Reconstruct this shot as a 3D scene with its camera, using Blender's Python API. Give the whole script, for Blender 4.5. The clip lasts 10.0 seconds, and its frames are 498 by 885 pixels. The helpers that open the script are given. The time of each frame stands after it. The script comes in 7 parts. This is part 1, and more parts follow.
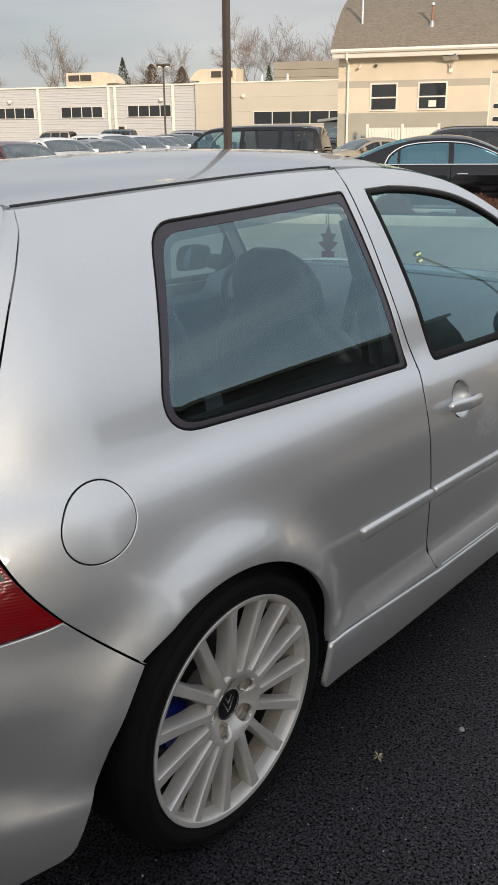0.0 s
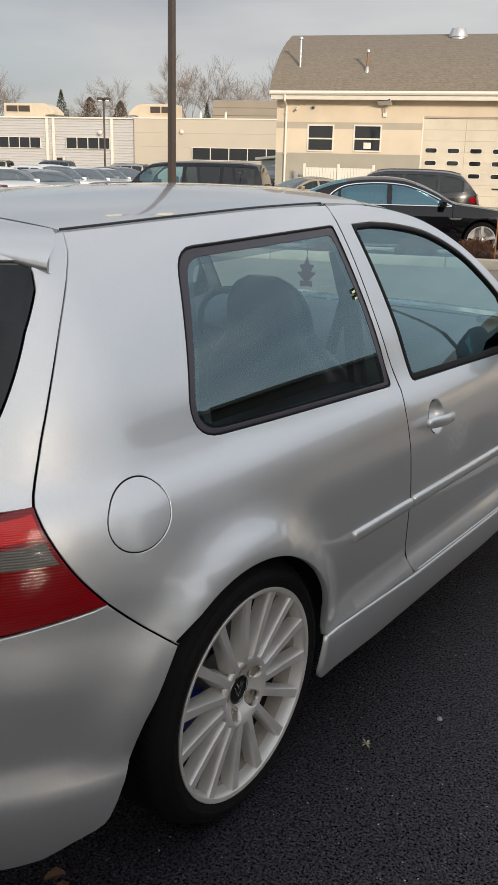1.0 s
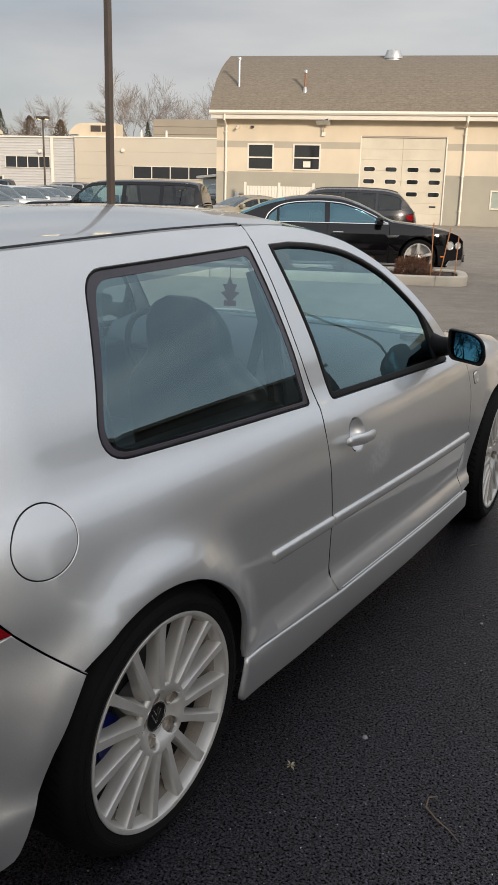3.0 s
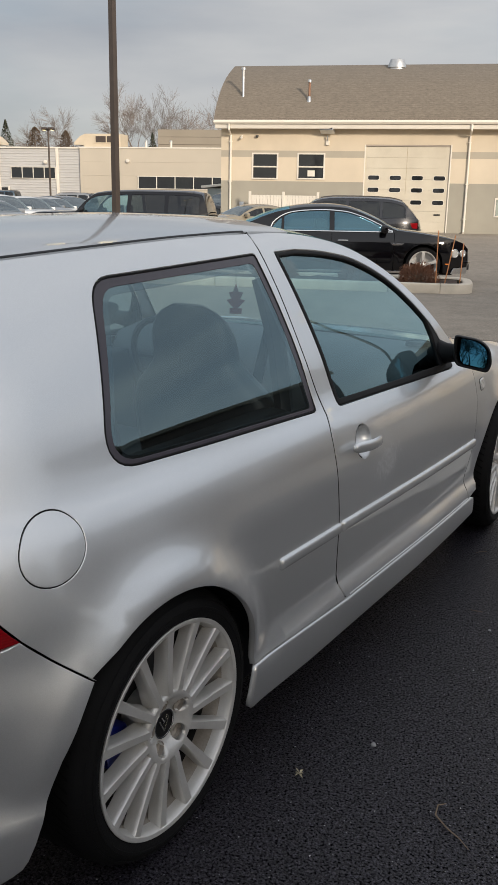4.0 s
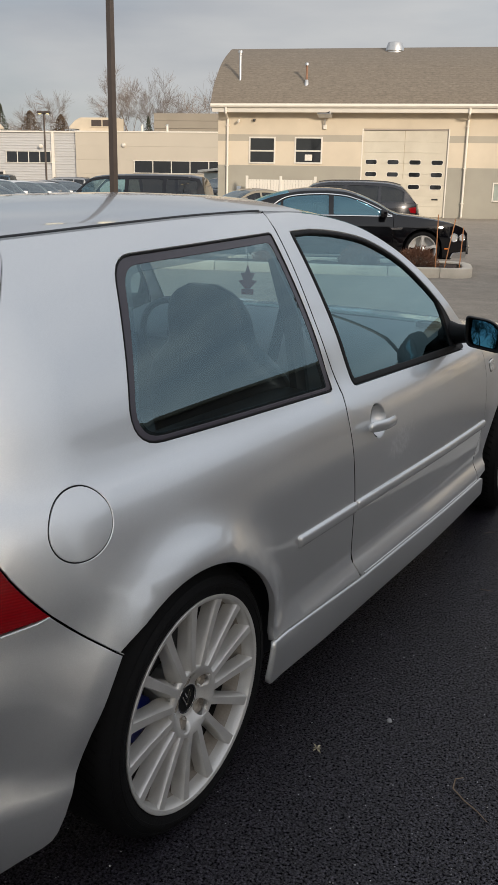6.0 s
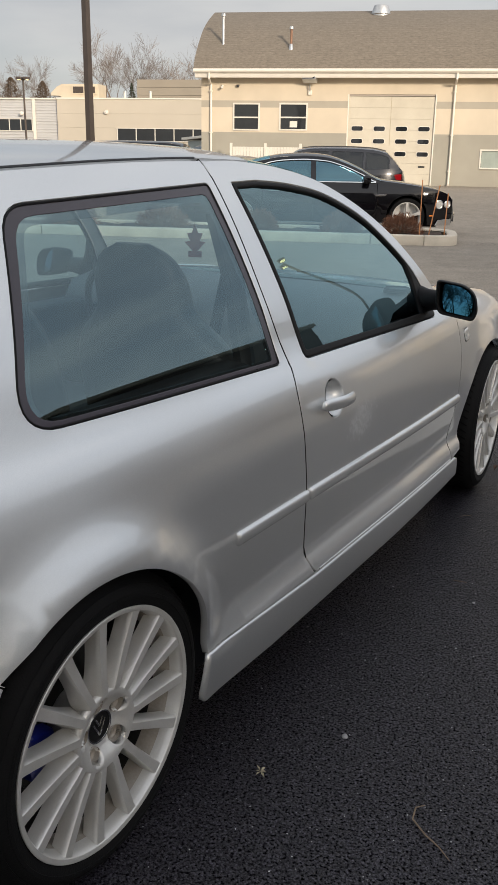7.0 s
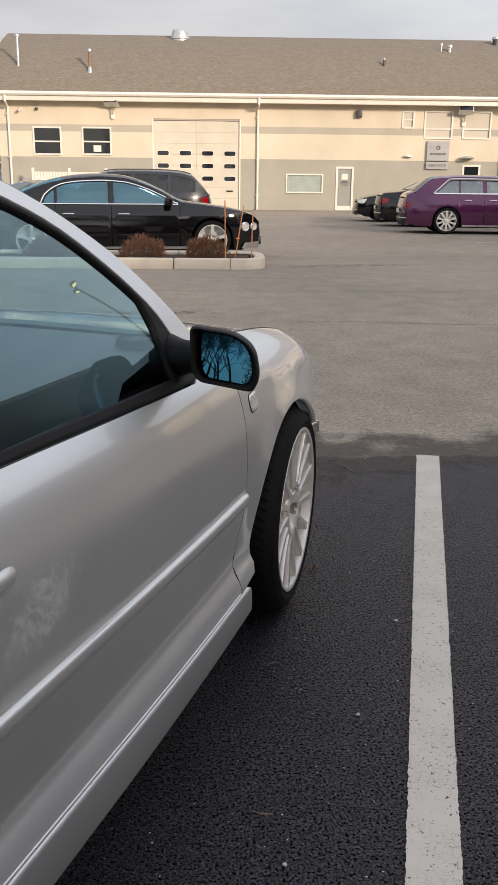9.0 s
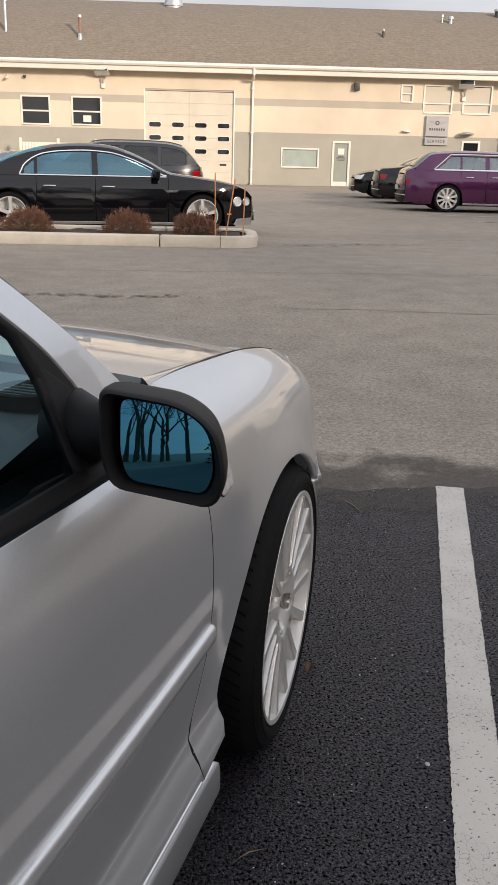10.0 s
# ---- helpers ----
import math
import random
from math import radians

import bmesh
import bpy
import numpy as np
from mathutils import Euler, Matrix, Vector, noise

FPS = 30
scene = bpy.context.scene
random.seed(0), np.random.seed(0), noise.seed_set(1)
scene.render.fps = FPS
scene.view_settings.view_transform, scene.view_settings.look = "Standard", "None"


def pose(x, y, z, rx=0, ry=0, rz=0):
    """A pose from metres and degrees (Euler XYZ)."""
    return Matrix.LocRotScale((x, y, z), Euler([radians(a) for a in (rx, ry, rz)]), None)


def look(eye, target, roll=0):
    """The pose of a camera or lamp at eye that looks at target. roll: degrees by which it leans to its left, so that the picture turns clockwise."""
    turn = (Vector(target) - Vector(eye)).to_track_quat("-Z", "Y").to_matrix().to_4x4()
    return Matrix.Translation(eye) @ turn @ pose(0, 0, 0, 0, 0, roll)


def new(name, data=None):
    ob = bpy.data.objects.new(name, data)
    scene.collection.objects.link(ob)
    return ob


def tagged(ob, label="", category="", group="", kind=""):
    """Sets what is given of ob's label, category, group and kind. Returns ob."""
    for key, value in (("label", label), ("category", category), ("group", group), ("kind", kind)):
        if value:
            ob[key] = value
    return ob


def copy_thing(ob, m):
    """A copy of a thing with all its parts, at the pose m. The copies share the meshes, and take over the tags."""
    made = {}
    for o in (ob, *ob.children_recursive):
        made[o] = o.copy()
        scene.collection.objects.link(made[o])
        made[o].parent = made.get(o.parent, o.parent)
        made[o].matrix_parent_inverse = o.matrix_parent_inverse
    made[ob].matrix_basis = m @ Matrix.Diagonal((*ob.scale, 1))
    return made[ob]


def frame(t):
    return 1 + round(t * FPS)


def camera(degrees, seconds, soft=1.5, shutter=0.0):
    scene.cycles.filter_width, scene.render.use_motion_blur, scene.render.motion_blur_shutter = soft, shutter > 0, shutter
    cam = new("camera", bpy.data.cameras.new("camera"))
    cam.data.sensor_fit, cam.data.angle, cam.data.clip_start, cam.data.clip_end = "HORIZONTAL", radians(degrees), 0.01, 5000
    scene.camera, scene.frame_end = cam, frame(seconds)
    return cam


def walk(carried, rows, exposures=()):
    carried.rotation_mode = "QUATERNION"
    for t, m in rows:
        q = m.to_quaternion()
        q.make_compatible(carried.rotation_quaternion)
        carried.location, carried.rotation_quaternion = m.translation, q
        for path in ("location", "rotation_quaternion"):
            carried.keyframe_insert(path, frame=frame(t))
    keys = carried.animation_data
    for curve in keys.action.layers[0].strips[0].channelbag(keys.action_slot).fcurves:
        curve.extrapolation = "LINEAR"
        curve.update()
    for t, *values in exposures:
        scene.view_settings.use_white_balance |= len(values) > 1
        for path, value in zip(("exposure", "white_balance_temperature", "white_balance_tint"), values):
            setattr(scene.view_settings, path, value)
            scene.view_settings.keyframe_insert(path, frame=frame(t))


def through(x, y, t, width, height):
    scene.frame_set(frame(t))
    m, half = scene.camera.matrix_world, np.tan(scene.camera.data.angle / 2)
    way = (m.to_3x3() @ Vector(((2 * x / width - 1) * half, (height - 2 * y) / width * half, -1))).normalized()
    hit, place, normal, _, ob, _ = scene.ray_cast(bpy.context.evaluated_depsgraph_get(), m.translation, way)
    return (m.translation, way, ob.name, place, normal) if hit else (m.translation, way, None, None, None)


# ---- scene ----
cam = camera(31.3, 10.0)
PATH = [
    (0, (1.289, -1.78, 1.426), (0.695, 0.014, 0.773), -0.4),
    (0.25, (1.236, -1.879, 1.422), (0.6855, -0.0655, 0.7865), 0.1),
    (0.5, (1.183, -1.978, 1.418), (0.676, -0.145, 0.8), 0.6),
    (1, (1.18, -2.011, 1.427), (0.723, -0.153, 0.845), 1.5),
    (1.5, (1.223, -1.988, 1.435), (0.795, -0.11, 0.897), 2.1),
    (2, (1.242, -1.965, 1.422), (0.89, -0.074, 0.875), 2.4),
    (2.5, (1.24, -1.967, 1.425), (0.91, -0.068, 0.89), 2.2),
    (3, (1.251, -1.979, 1.436), (0.906, -0.085, 0.893), 1.4),
    (4.5, (1.245, -1.983, 1.431), (0.871, -0.088, 0.914), 0.6),
    (5, (1.235, -1.973, 1.433), (0.82, -0.092, 0.895), 0.3),
    (5.5, (1.213, -2.002, 1.426), (0.82, -0.12, 0.878), 0.6),
    (5.7, (1.196, -2.022, 1.424), (0.83, -0.135, 0.873), 0.8),
    (6.8, (1.216, -1.793, 1.368), (0.884, 0.089, 0.777), 1.1),
    (7, (1.27, -1.693, 1.358), (0.951, 0.183, 0.742), 0.9),
    (7.2, (1.321, -1.610, 1.362), (1.024, 0.257, 0.709), 0.3),
    (7.5, (1.376, -1.572, 1.366), (1.169, 0.299, 0.69), 0.1),
    (8, (1.352, -1.316, 1.272), (1.283, 0.585, 0.656), 0.2),
    (8.2, (1.341, -1.173, 1.254), (1.313, 0.737, 0.662), -0.2),
    (8.5, (1.372, -0.913, 1.215), (1.396, 1.007, 0.657), 0.2),
    (9, (1.441, -0.451, 1.247), (1.499, 1.469, 0.689), 0.6),
    (9.5, (1.437, -0.012, 1.244), (1.563, 1.889, 0.635), 2.1),
    (9.7, (1.450, 0.191, 1.211), (1.593, 2.091, 0.604), 2.2),
    (10, (1.499, 0.362, 1.215), (1.576, 2.266, 0.607), 1.4),
]
walk(cam, [(t, look(eye, target, roll)) for t, eye, target, roll in PATH],
     [(0, .06, 6500, 10), (1.5, -.05, 6500, 10), (3.0, -.03, 6500, 10), (4.5, -.18, 6360, 10), (5.6, -.18, 6360, 10), (7.0, .03, 6500, 10), (7.5, .26, 6480, 12), (8.0, .23, 6500, 12), (9.0, .14, 6520, 13.5), (10.0, .16, 6460, 14)])

# ---- world, sun ----
SUN_AZ, SUN_EL = radians(140), radians(17)     # clockwise from +y, and up

world = bpy.data.worlds.new("world")
scene.world = world
world.use_nodes = True
wn, wl = world.node_tree.nodes, world.node_tree.links
wn.clear()
w_out, w_bg = wn.new("ShaderNodeOutputWorld"), wn.new("ShaderNodeBackground")
sky = wn.new("ShaderNodeTexSky")
sky.sky_type, sky.sun_disc = "NISHITA", False
sky.sun_elevation, sky.sun_rotation = SUN_EL, SUN_AZ
sky.air_density, sky.dust_density, sky.ozone_density = 1.0, 2.0, 1.0
co = wn.new("ShaderNodeTexCoord")
stretch = wn.new("ShaderNodeMapping")
stretch.inputs["Scale"].default_value = (1.0, 1.0, 4.5)
cloud = wn.new("ShaderNodeTexNoise")
cloud.inputs["Scale"].default_value, cloud.inputs["Detail"].default_value, cloud.inputs["Roughness"].default_value = 1.7, 7, 0.55
ramp = wn.new("ShaderNodeValToRGB")
ramp.color_ramp.elements[0].position, ramp.color_ramp.elements[1].position = 0.34, 0.62
ramp.color_ramp.elements[0].color, ramp.color_ramp.elements[1].color = (0.55, 0.55, 0.55, 1), (0.93, 0.93, 0.93, 1)
tone = wn.new("ShaderNodeTexNoise")
tone.inputs["Scale"].default_value, tone.inputs["Detail"].default_value = 2.2, 6
greys = wn.new("ShaderNodeMix")
greys.data_type = "RGBA"
greys.inputs["A"].default_value, greys.inputs["B"].default_value = (4.15, 4.32, 4.66, 1), (6.12, 6.08, 6.03, 1)
blend = wn.new("ShaderNodeMix")
blend.data_type = "RGBA"
wl.new(co.outputs["Generated"], stretch.inputs["Vector"])
wl.new(stretch.outputs["Vector"], cloud.inputs["Vector"])
wl.new(stretch.outputs["Vector"], tone.inputs["Vector"])
wl.new(cloud.outputs["Fac"], ramp.inputs["Fac"])
tr = wn.new("ShaderNodeMapRange")
tr.inputs["From Min"].default_value, tr.inputs["From Max"].default_value = 0.36, 0.64
wl.new(tone.outputs["Fac"], tr.inputs["Value"])
wl.new(tr.outputs["Result"], greys.inputs["Factor"])
wl.new(ramp.outputs["Color"], blend.inputs["Factor"])
wl.new(sky.outputs["Color"], blend.inputs["A"])
wl.new(greys.outputs["Result"], blend.inputs["B"])
# the cloud cover brightens towards the low sun
side = wn.new("ShaderNodeVectorMath")
side.operation = "DOT_PRODUCT"
side.inputs[1].default_value = (math.sin(SUN_AZ) * .9, math.cos(SUN_AZ) * .9, .44)
lift = wn.new("ShaderNodeMapRange")
lift.interpolation_type = "SMOOTHSTEP"
lift.inputs["From Min"].default_value, lift.inputs["From Max"].default_value = -0.7, 0.15
lift.inputs["To Min"].default_value, lift.inputs["To Max"].default_value = 0.84, 1.58
scale_up = wn.new("ShaderNodeVectorMath")
scale_up.operation = "SCALE"
wl.new(co.outputs["Generated"], side.inputs[0])
wl.new(side.outputs["Value"], lift.inputs["Value"])
wl.new(blend.outputs["Result"], scale_up.inputs[0])
wl.new(lift.outputs["Result"], scale_up.inputs["Scale"])
wl.new(scale_up.outputs["Vector"], w_bg.inputs["Color"])
wl.new(w_bg.outputs["Background"], w_out.inputs["Surface"])
w_bg.inputs["Strength"].default_value = 0.125

sun = new("sun", bpy.data.lights.new("sun", "SUN"))
sun.data.energy, sun.data.angle, sun.data.color = 3.9, radians(7.0), (1.0, 0.86, 0.70)
sun.matrix_world = look((0, 0, 0), (-math.sin(SUN_AZ) * math.cos(SUN_EL), -math.cos(SUN_AZ) * math.cos(SUN_EL), -math.sin(SUN_EL)))

# ---- materials ----
def nodes(name):
    m = bpy.data.materials.new(name)
    m.use_nodes = True
    return m, m.node_tree.nodes, m.node_tree.links, m.node_tree.nodes["Principled BSDF"]


def mat(name, color, rough=0.5, metal=0.0, var=0.12, scale=6.0, bump=0.0, fine=90.0, coat=0.0, spec=0.5, tint=None, rvar=0.1, spread=0.0):
    """A surface with broad stains and fine grain. tint: the stains' colour; spread: how far alike pieces differ."""
    m, n, l, b = nodes(name)
    tc = n.new("ShaderNodeTexCoord")
    big, small = n.new("ShaderNodeTexNoise"), n.new("ShaderNodeTexNoise")
    big.inputs["Scale"].default_value, big.inputs["Detail"].default_value = scale, 5
    small.inputs["Scale"].default_value, small.inputs["Detail"].default_value = fine, 4
    for t in (big, small):
        l.new(tc.outputs["Object"], t.inputs["Vector"])
    add = n.new("ShaderNodeMath")
    add.operation = "MULTIPLY_ADD"
    l.new(small.outputs["Fac"], add.inputs[0])
    add.inputs[1].default_value = 0.45
    l.new(big.outputs["Fac"], add.inputs[2])
    rng = n.new("ShaderNodeMapRange")
    rng.inputs["From Min"].default_value, rng.inputs["From Max"].default_value = 0.42, 1.02
    l.new(add.outputs[0], rng.inputs["Value"])
    mix = n.new("ShaderNodeMix")
    mix.data_type = "RGBA"
    lo = tint or [c * (1 - var) for c in color]
    mix.inputs["A"].default_value = (*lo, 1)
    mix.inputs["B"].default_value = (*[min(1, c * (1 + var)) for c in color], 1)
    l.new(rng.outputs["Result"], mix.inputs["Factor"])
    col = mix.outputs["Result"]
    if spread:
        info, hsv = n.new("ShaderNodeObjectInfo"), n.new("ShaderNodeHueSaturation")
        sp = n.new("ShaderNodeMapRange")
        sp.inputs["To Min"].default_value, sp.inputs["To Max"].default_value = 1 - spread, 1 + spread
        l.new(info.outputs["Random"], sp.inputs["Value"])
        l.new(sp.outputs["Result"], hsv.inputs["Value"])
        l.new(col, hsv.inputs["Color"])
        col = hsv.outputs["Color"]
    l.new(col, b.inputs["Base Color"])
    rr = n.new("ShaderNodeMapRange")
    rr.inputs["To Min"].default_value, rr.inputs["To Max"].default_value = max(0.02, rough * (1 - rvar)), min(1, rough * (1 + rvar))
    l.new(small.outputs["Fac"], rr.inputs["Value"])
    l.new(rr.outputs["Result"], b.inputs["Roughness"])
    b.inputs["Metallic"].default_value, b.inputs["Coat Weight"].default_value, b.inputs["Specular IOR Level"].default_value = metal, coat, spec
    b.inputs["Coat Roughness"].default_value = 0.03
    if bump:
        bp = n.new("ShaderNodeBump")
        bp.inputs["Strength"].default_value, bp.inputs["Distance"].default_value = bump, 0.01
        l.new(add.outputs[0], bp.inputs["Height"])
        l.new(bp.outputs["Normal"], b.inputs["Normal"])
    return m


def paint_mat(name, color, metal=0.75, rough=0.32, coat=1.0, flake=0.05, reflection_at=None, ior=1.5):
    """Car paint: metal flakes under a clear coat, with a trace of dust. A given middle point gets a pale reflection
    painted into the colour.
    """
    m, n, l, b = nodes(name)
    tc = n.new("ShaderNodeTexCoord")
    fl, dust = n.new("ShaderNodeTexVoronoi"), n.new("ShaderNodeTexNoise")
    fl.inputs["Scale"].default_value = 900
    dust.inputs["Scale"].default_value, dust.inputs["Detail"].default_value = 2.3, 6
    l.new(tc.outputs["Object"], fl.inputs["Vector"])
    l.new(tc.outputs["Object"], dust.inputs["Vector"])
    bw = n.new("ShaderNodeRGBToBW")
    l.new(fl.outputs["Color"], bw.inputs["Color"])
    mix = n.new("ShaderNodeMix")
    mix.data_type = "RGBA"
    mix.inputs["A"].default_value = (*[c * (1 - flake) for c in color], 1)
    mix.inputs["B"].default_value = (*[min(1, c * (1 + flake)) for c in color], 1)
    l.new(bw.outputs["Val"], mix.inputs["Factor"])
    l.new(mix.outputs["Result"], b.inputs["Base Color"])
    rr = n.new("ShaderNodeMapRange")
    rr.inputs["From Min"].default_value, rr.inputs["From Max"].default_value = 0.35, 0.7
    rr.inputs["To Min"].default_value, rr.inputs["To Max"].default_value = rough * 0.9, rough * 1.15
    l.new(dust.outputs["Fac"], rr.inputs["Value"])
    l.new(rr.outputs["Result"], b.inputs["Roughness"])
    cr = n.new("ShaderNodeMapRange")
    cr.inputs["From Min"].default_value, cr.inputs["From Max"].default_value = 0.4, 0.75
    cr.inputs["To Min"].default_value, cr.inputs["To Max"].default_value = 0.03, 0.085
    l.new(dust.outputs["Fac"], cr.inputs["Value"])
    l.new(cr.outputs["Result"], b.inputs["Coat Roughness"])
    b.inputs["Metallic"].default_value, b.inputs["Coat Weight"].default_value, b.inputs["Coat IOR"].default_value = metal, coat, ior
    if reflection_at:
        # pale swirl on the door, painted in for a reflection there
        off, dist, fall, swirl, cut, both, pale_mix = (n.new("ShaderNode" + k) for k in ("Mapping", "VectorMath", "MapRange", "TexNoise", "MapRange", "Math", "Mix"))
        off.vector_type = "TEXTURE"
        off.inputs["Location"].default_value, off.inputs["Rotation"].default_value, off.inputs["Scale"].default_value = reflection_at, (radians(14), 0, 0), (1, .150, .068)
        l.new(tc.outputs["Object"], off.inputs["Vector"])
        dist.operation = "LENGTH"
        l.new(off.outputs["Vector"], dist.inputs[0])
        fall.inputs["From Min"].default_value, fall.inputs["From Max"].default_value, fall.inputs["To Min"].default_value, fall.inputs["To Max"].default_value = .45, 1.15, .15, -.20
        l.new(dist.outputs["Value"], fall.inputs["Value"])
        swirl.inputs["Scale"].default_value, swirl.inputs["Detail"].default_value, swirl.inputs["Distortion"].default_value = 26, 4, 2.6
        l.new(tc.outputs["Object"], swirl.inputs["Vector"])
        both.operation = "ADD"
        l.new(swirl.outputs["Fac"], both.inputs[0])
        l.new(fall.outputs["Result"], both.inputs[1])
        cut.inputs["From Min"].default_value, cut.inputs["From Max"].default_value, cut.inputs["To Max"].default_value = .56, .74, .38
        l.new(both.outputs[0], cut.inputs["Value"])
        pale_mix.data_type = "RGBA"
        pale_mix.inputs["B"].default_value = (.86, .87, .89, 1)
        l.new(cut.outputs["Result"], pale_mix.inputs["Factor"])
        l.new(mix.outputs["Result"], pale_mix.inputs["A"])
        l.new(pale_mix.outputs["Result"], b.inputs["Base Color"])
        dull = n.new("ShaderNodeMath")
        dull.operation = "MULTIPLY_ADD"
        dull.inputs[1].default_value, dull.inputs[2].default_value = -metal * .7, metal
        l.new(cut.outputs["Result"], dull.inputs[0])
        l.new(dull.outputs[0], b.inputs["Metallic"])
    return m


def glass_mat(name, color, through, rough=0.0, f0=0.08, tone=(0.78, 0.96, 1.0)):
    """A thin pane: light passes with the glass's tint, and mirrors off it by the angle."""
    m, n, l, b = nodes(name)
    n.remove(b)
    out = n["Material Output"]
    tr, gl, mx = n.new("ShaderNodeBsdfTransparent"), n.new("ShaderNodeBsdfGlossy"), n.new("ShaderNodeMixShader")
    fr, pw, sc = n.new("ShaderNodeLayerWeight"), n.new("ShaderNodeMath"), n.new("ShaderNodeMapRange")
    fr.inputs["Blend"].default_value = 0.5
    pw.operation = "POWER"
    pw.inputs[1].default_value = 4.5
    sc.inputs["To Min"].default_value, sc.inputs["To Max"].default_value = f0, 1.0
    l.new(fr.outputs["Facing"], pw.inputs[0])
    l.new(pw.outputs[0], sc.inputs["Value"])
    tr.inputs["Color"].default_value = (*[c * through for c in color], 1)
    gl.inputs["Color"].default_value, gl.inputs["Roughness"].default_value = (*tone, 1), rough
    l.new(sc.outputs["Result"], mx.inputs["Fac"])
    l.new(tr.outputs["BSDF"], mx.inputs[1])
    l.new(gl.outputs["BSDF"], mx.inputs[2])
    l.new(mx.outputs["Shader"], out.inputs["Surface"])
    return m


def asphalt_mat(name, binder, mid, stone, scale, rough, bump, gap=0.4, pits=0.5, speck=0.0, stains=0.18, spec=0.5, pit_scale=60.0):
    """Rolled asphalt: single stones in dark binder, with open pits between them, patches and stains."""
    m, n, l, b = nodes(name)
    tc = n.new("ShaderNodeTexCoord")
    vor, fine, clump, patch, wide = (n.new("ShaderNodeTex" + k) for k in ("Voronoi", "Voronoi", "Noise", "Noise", "Noise"))
    vor.inputs["Scale"].default_value, fine.inputs["Scale"].default_value = scale, scale * 2.3
    for t, sc, d in ((clump, pit_scale, 3), (patch, 3.1, 6), (wide, 0.28, 5)):
        t.inputs["Scale"].default_value, t.inputs["Detail"].default_value = sc, d
    for t in (vor, fine, clump, patch, wide):
        l.new(tc.outputs["Object"], t.inputs["Vector"])
    def math2(op, a, c):
        q = n.new("ShaderNodeMath")
        q.operation = op
        for k, v in enumerate((a, c)):
            if isinstance(v, (int, float)):
                q.inputs[k].default_value = v
            else:
                l.new(v, q.inputs[k])
        return q.outputs[0]
    def rerange(v, a, c, lo, hi):
        q = n.new("ShaderNodeMapRange")
        for k, x in (("From Min", a), ("From Max", c), ("To Min", lo), ("To Max", hi)):
            q.inputs[k].default_value = x
        l.new(v, q.inputs["Value"])
        return q.outputs["Result"]
    def grey(v):
        q = n.new("ShaderNodeRGBToBW")
        l.new(v, q.inputs["Color"])
        return q.outputs["Val"]
    one, two = grey(vor.outputs["Color"]), grey(fine.outputs["Color"])
    st = n.new("ShaderNodeValToRGB")
    st.color_ramp.elements[0].position, st.color_ramp.elements[1].position = 0.22, 0.95
    st.color_ramp.elements[0].color, st.color_ramp.elements[1].color = (*binder, 1), (*stone, 1)
    e = st.color_ramp.elements.new(0.62)
    e.color = (*mid, 1)
    l.new(math2("ADD", math2("MULTIPLY", one, .65), math2("MULTIPLY", two, .35)), st.inputs["Fac"])
    # gaps and pits are darkened in the colour, for the shade inside them
    hollow = rerange(vor.outputs["Distance"], .30, .62, 1.0, 1.0 - gap)
    pit = rerange(clump.outputs["Fac"], .36, .54, 1.0 - pits, 1.05)
    blot = rerange(math2("ADD", patch.outputs["Fac"], wide.outputs["Fac"]), .74, 1.26, 1 - stains, 1 + stains)
    mul = n.new("ShaderNodeMix")
    mul.data_type, mul.blend_type = "RGBA", "MULTIPLY"
    mul.inputs["Factor"].default_value = 1
    l.new(st.outputs["Color"], mul.inputs["A"])
    l.new(math2("MULTIPLY", math2("MULTIPLY", hollow, pit), blot), mul.inputs["B"])
    col = mul.outputs["Result"]
    if speck:
        sv, sm = n.new("ShaderNodeTexVoronoi"), n.new("ShaderNodeMix")
        sv.inputs["Scale"].default_value = 330
        l.new(tc.outputs["Object"], sv.inputs["Vector"])
        sm.data_type = "RGBA"
        sm.inputs["B"].default_value = (.55, .55, .56, 1)
        l.new(rerange(grey(sv.outputs["Color"]), speck, speck + .03, 0, 1), sm.inputs["Factor"])
        l.new(col, sm.inputs["A"])
        col = sm.outputs["Result"]
    l.new(col, b.inputs["Base Color"])
    l.new(rerange(one, 0, 1, rough * 1.3, rough * .75), b.inputs["Roughness"])
    l.new(rerange(math2("MULTIPLY", hollow, pit), .15, .9, 0, spec), b.inputs["Specular IOR Level"])
    bp = n.new("ShaderNodeBump")
    bp.inputs["Strength"].default_value, bp.inputs["Distance"].default_value = bump, 0.006
    l.new(math2("ADD", math2("MULTIPLY", hollow, .6), math2("ADD", math2("MULTIPLY", one, .35), math2("MULTIPLY", clump.outputs["Fac"], .9))), bp.inputs["Height"])
    l.new(bp.outputs["Normal"], b.inputs["Normal"])
    return m


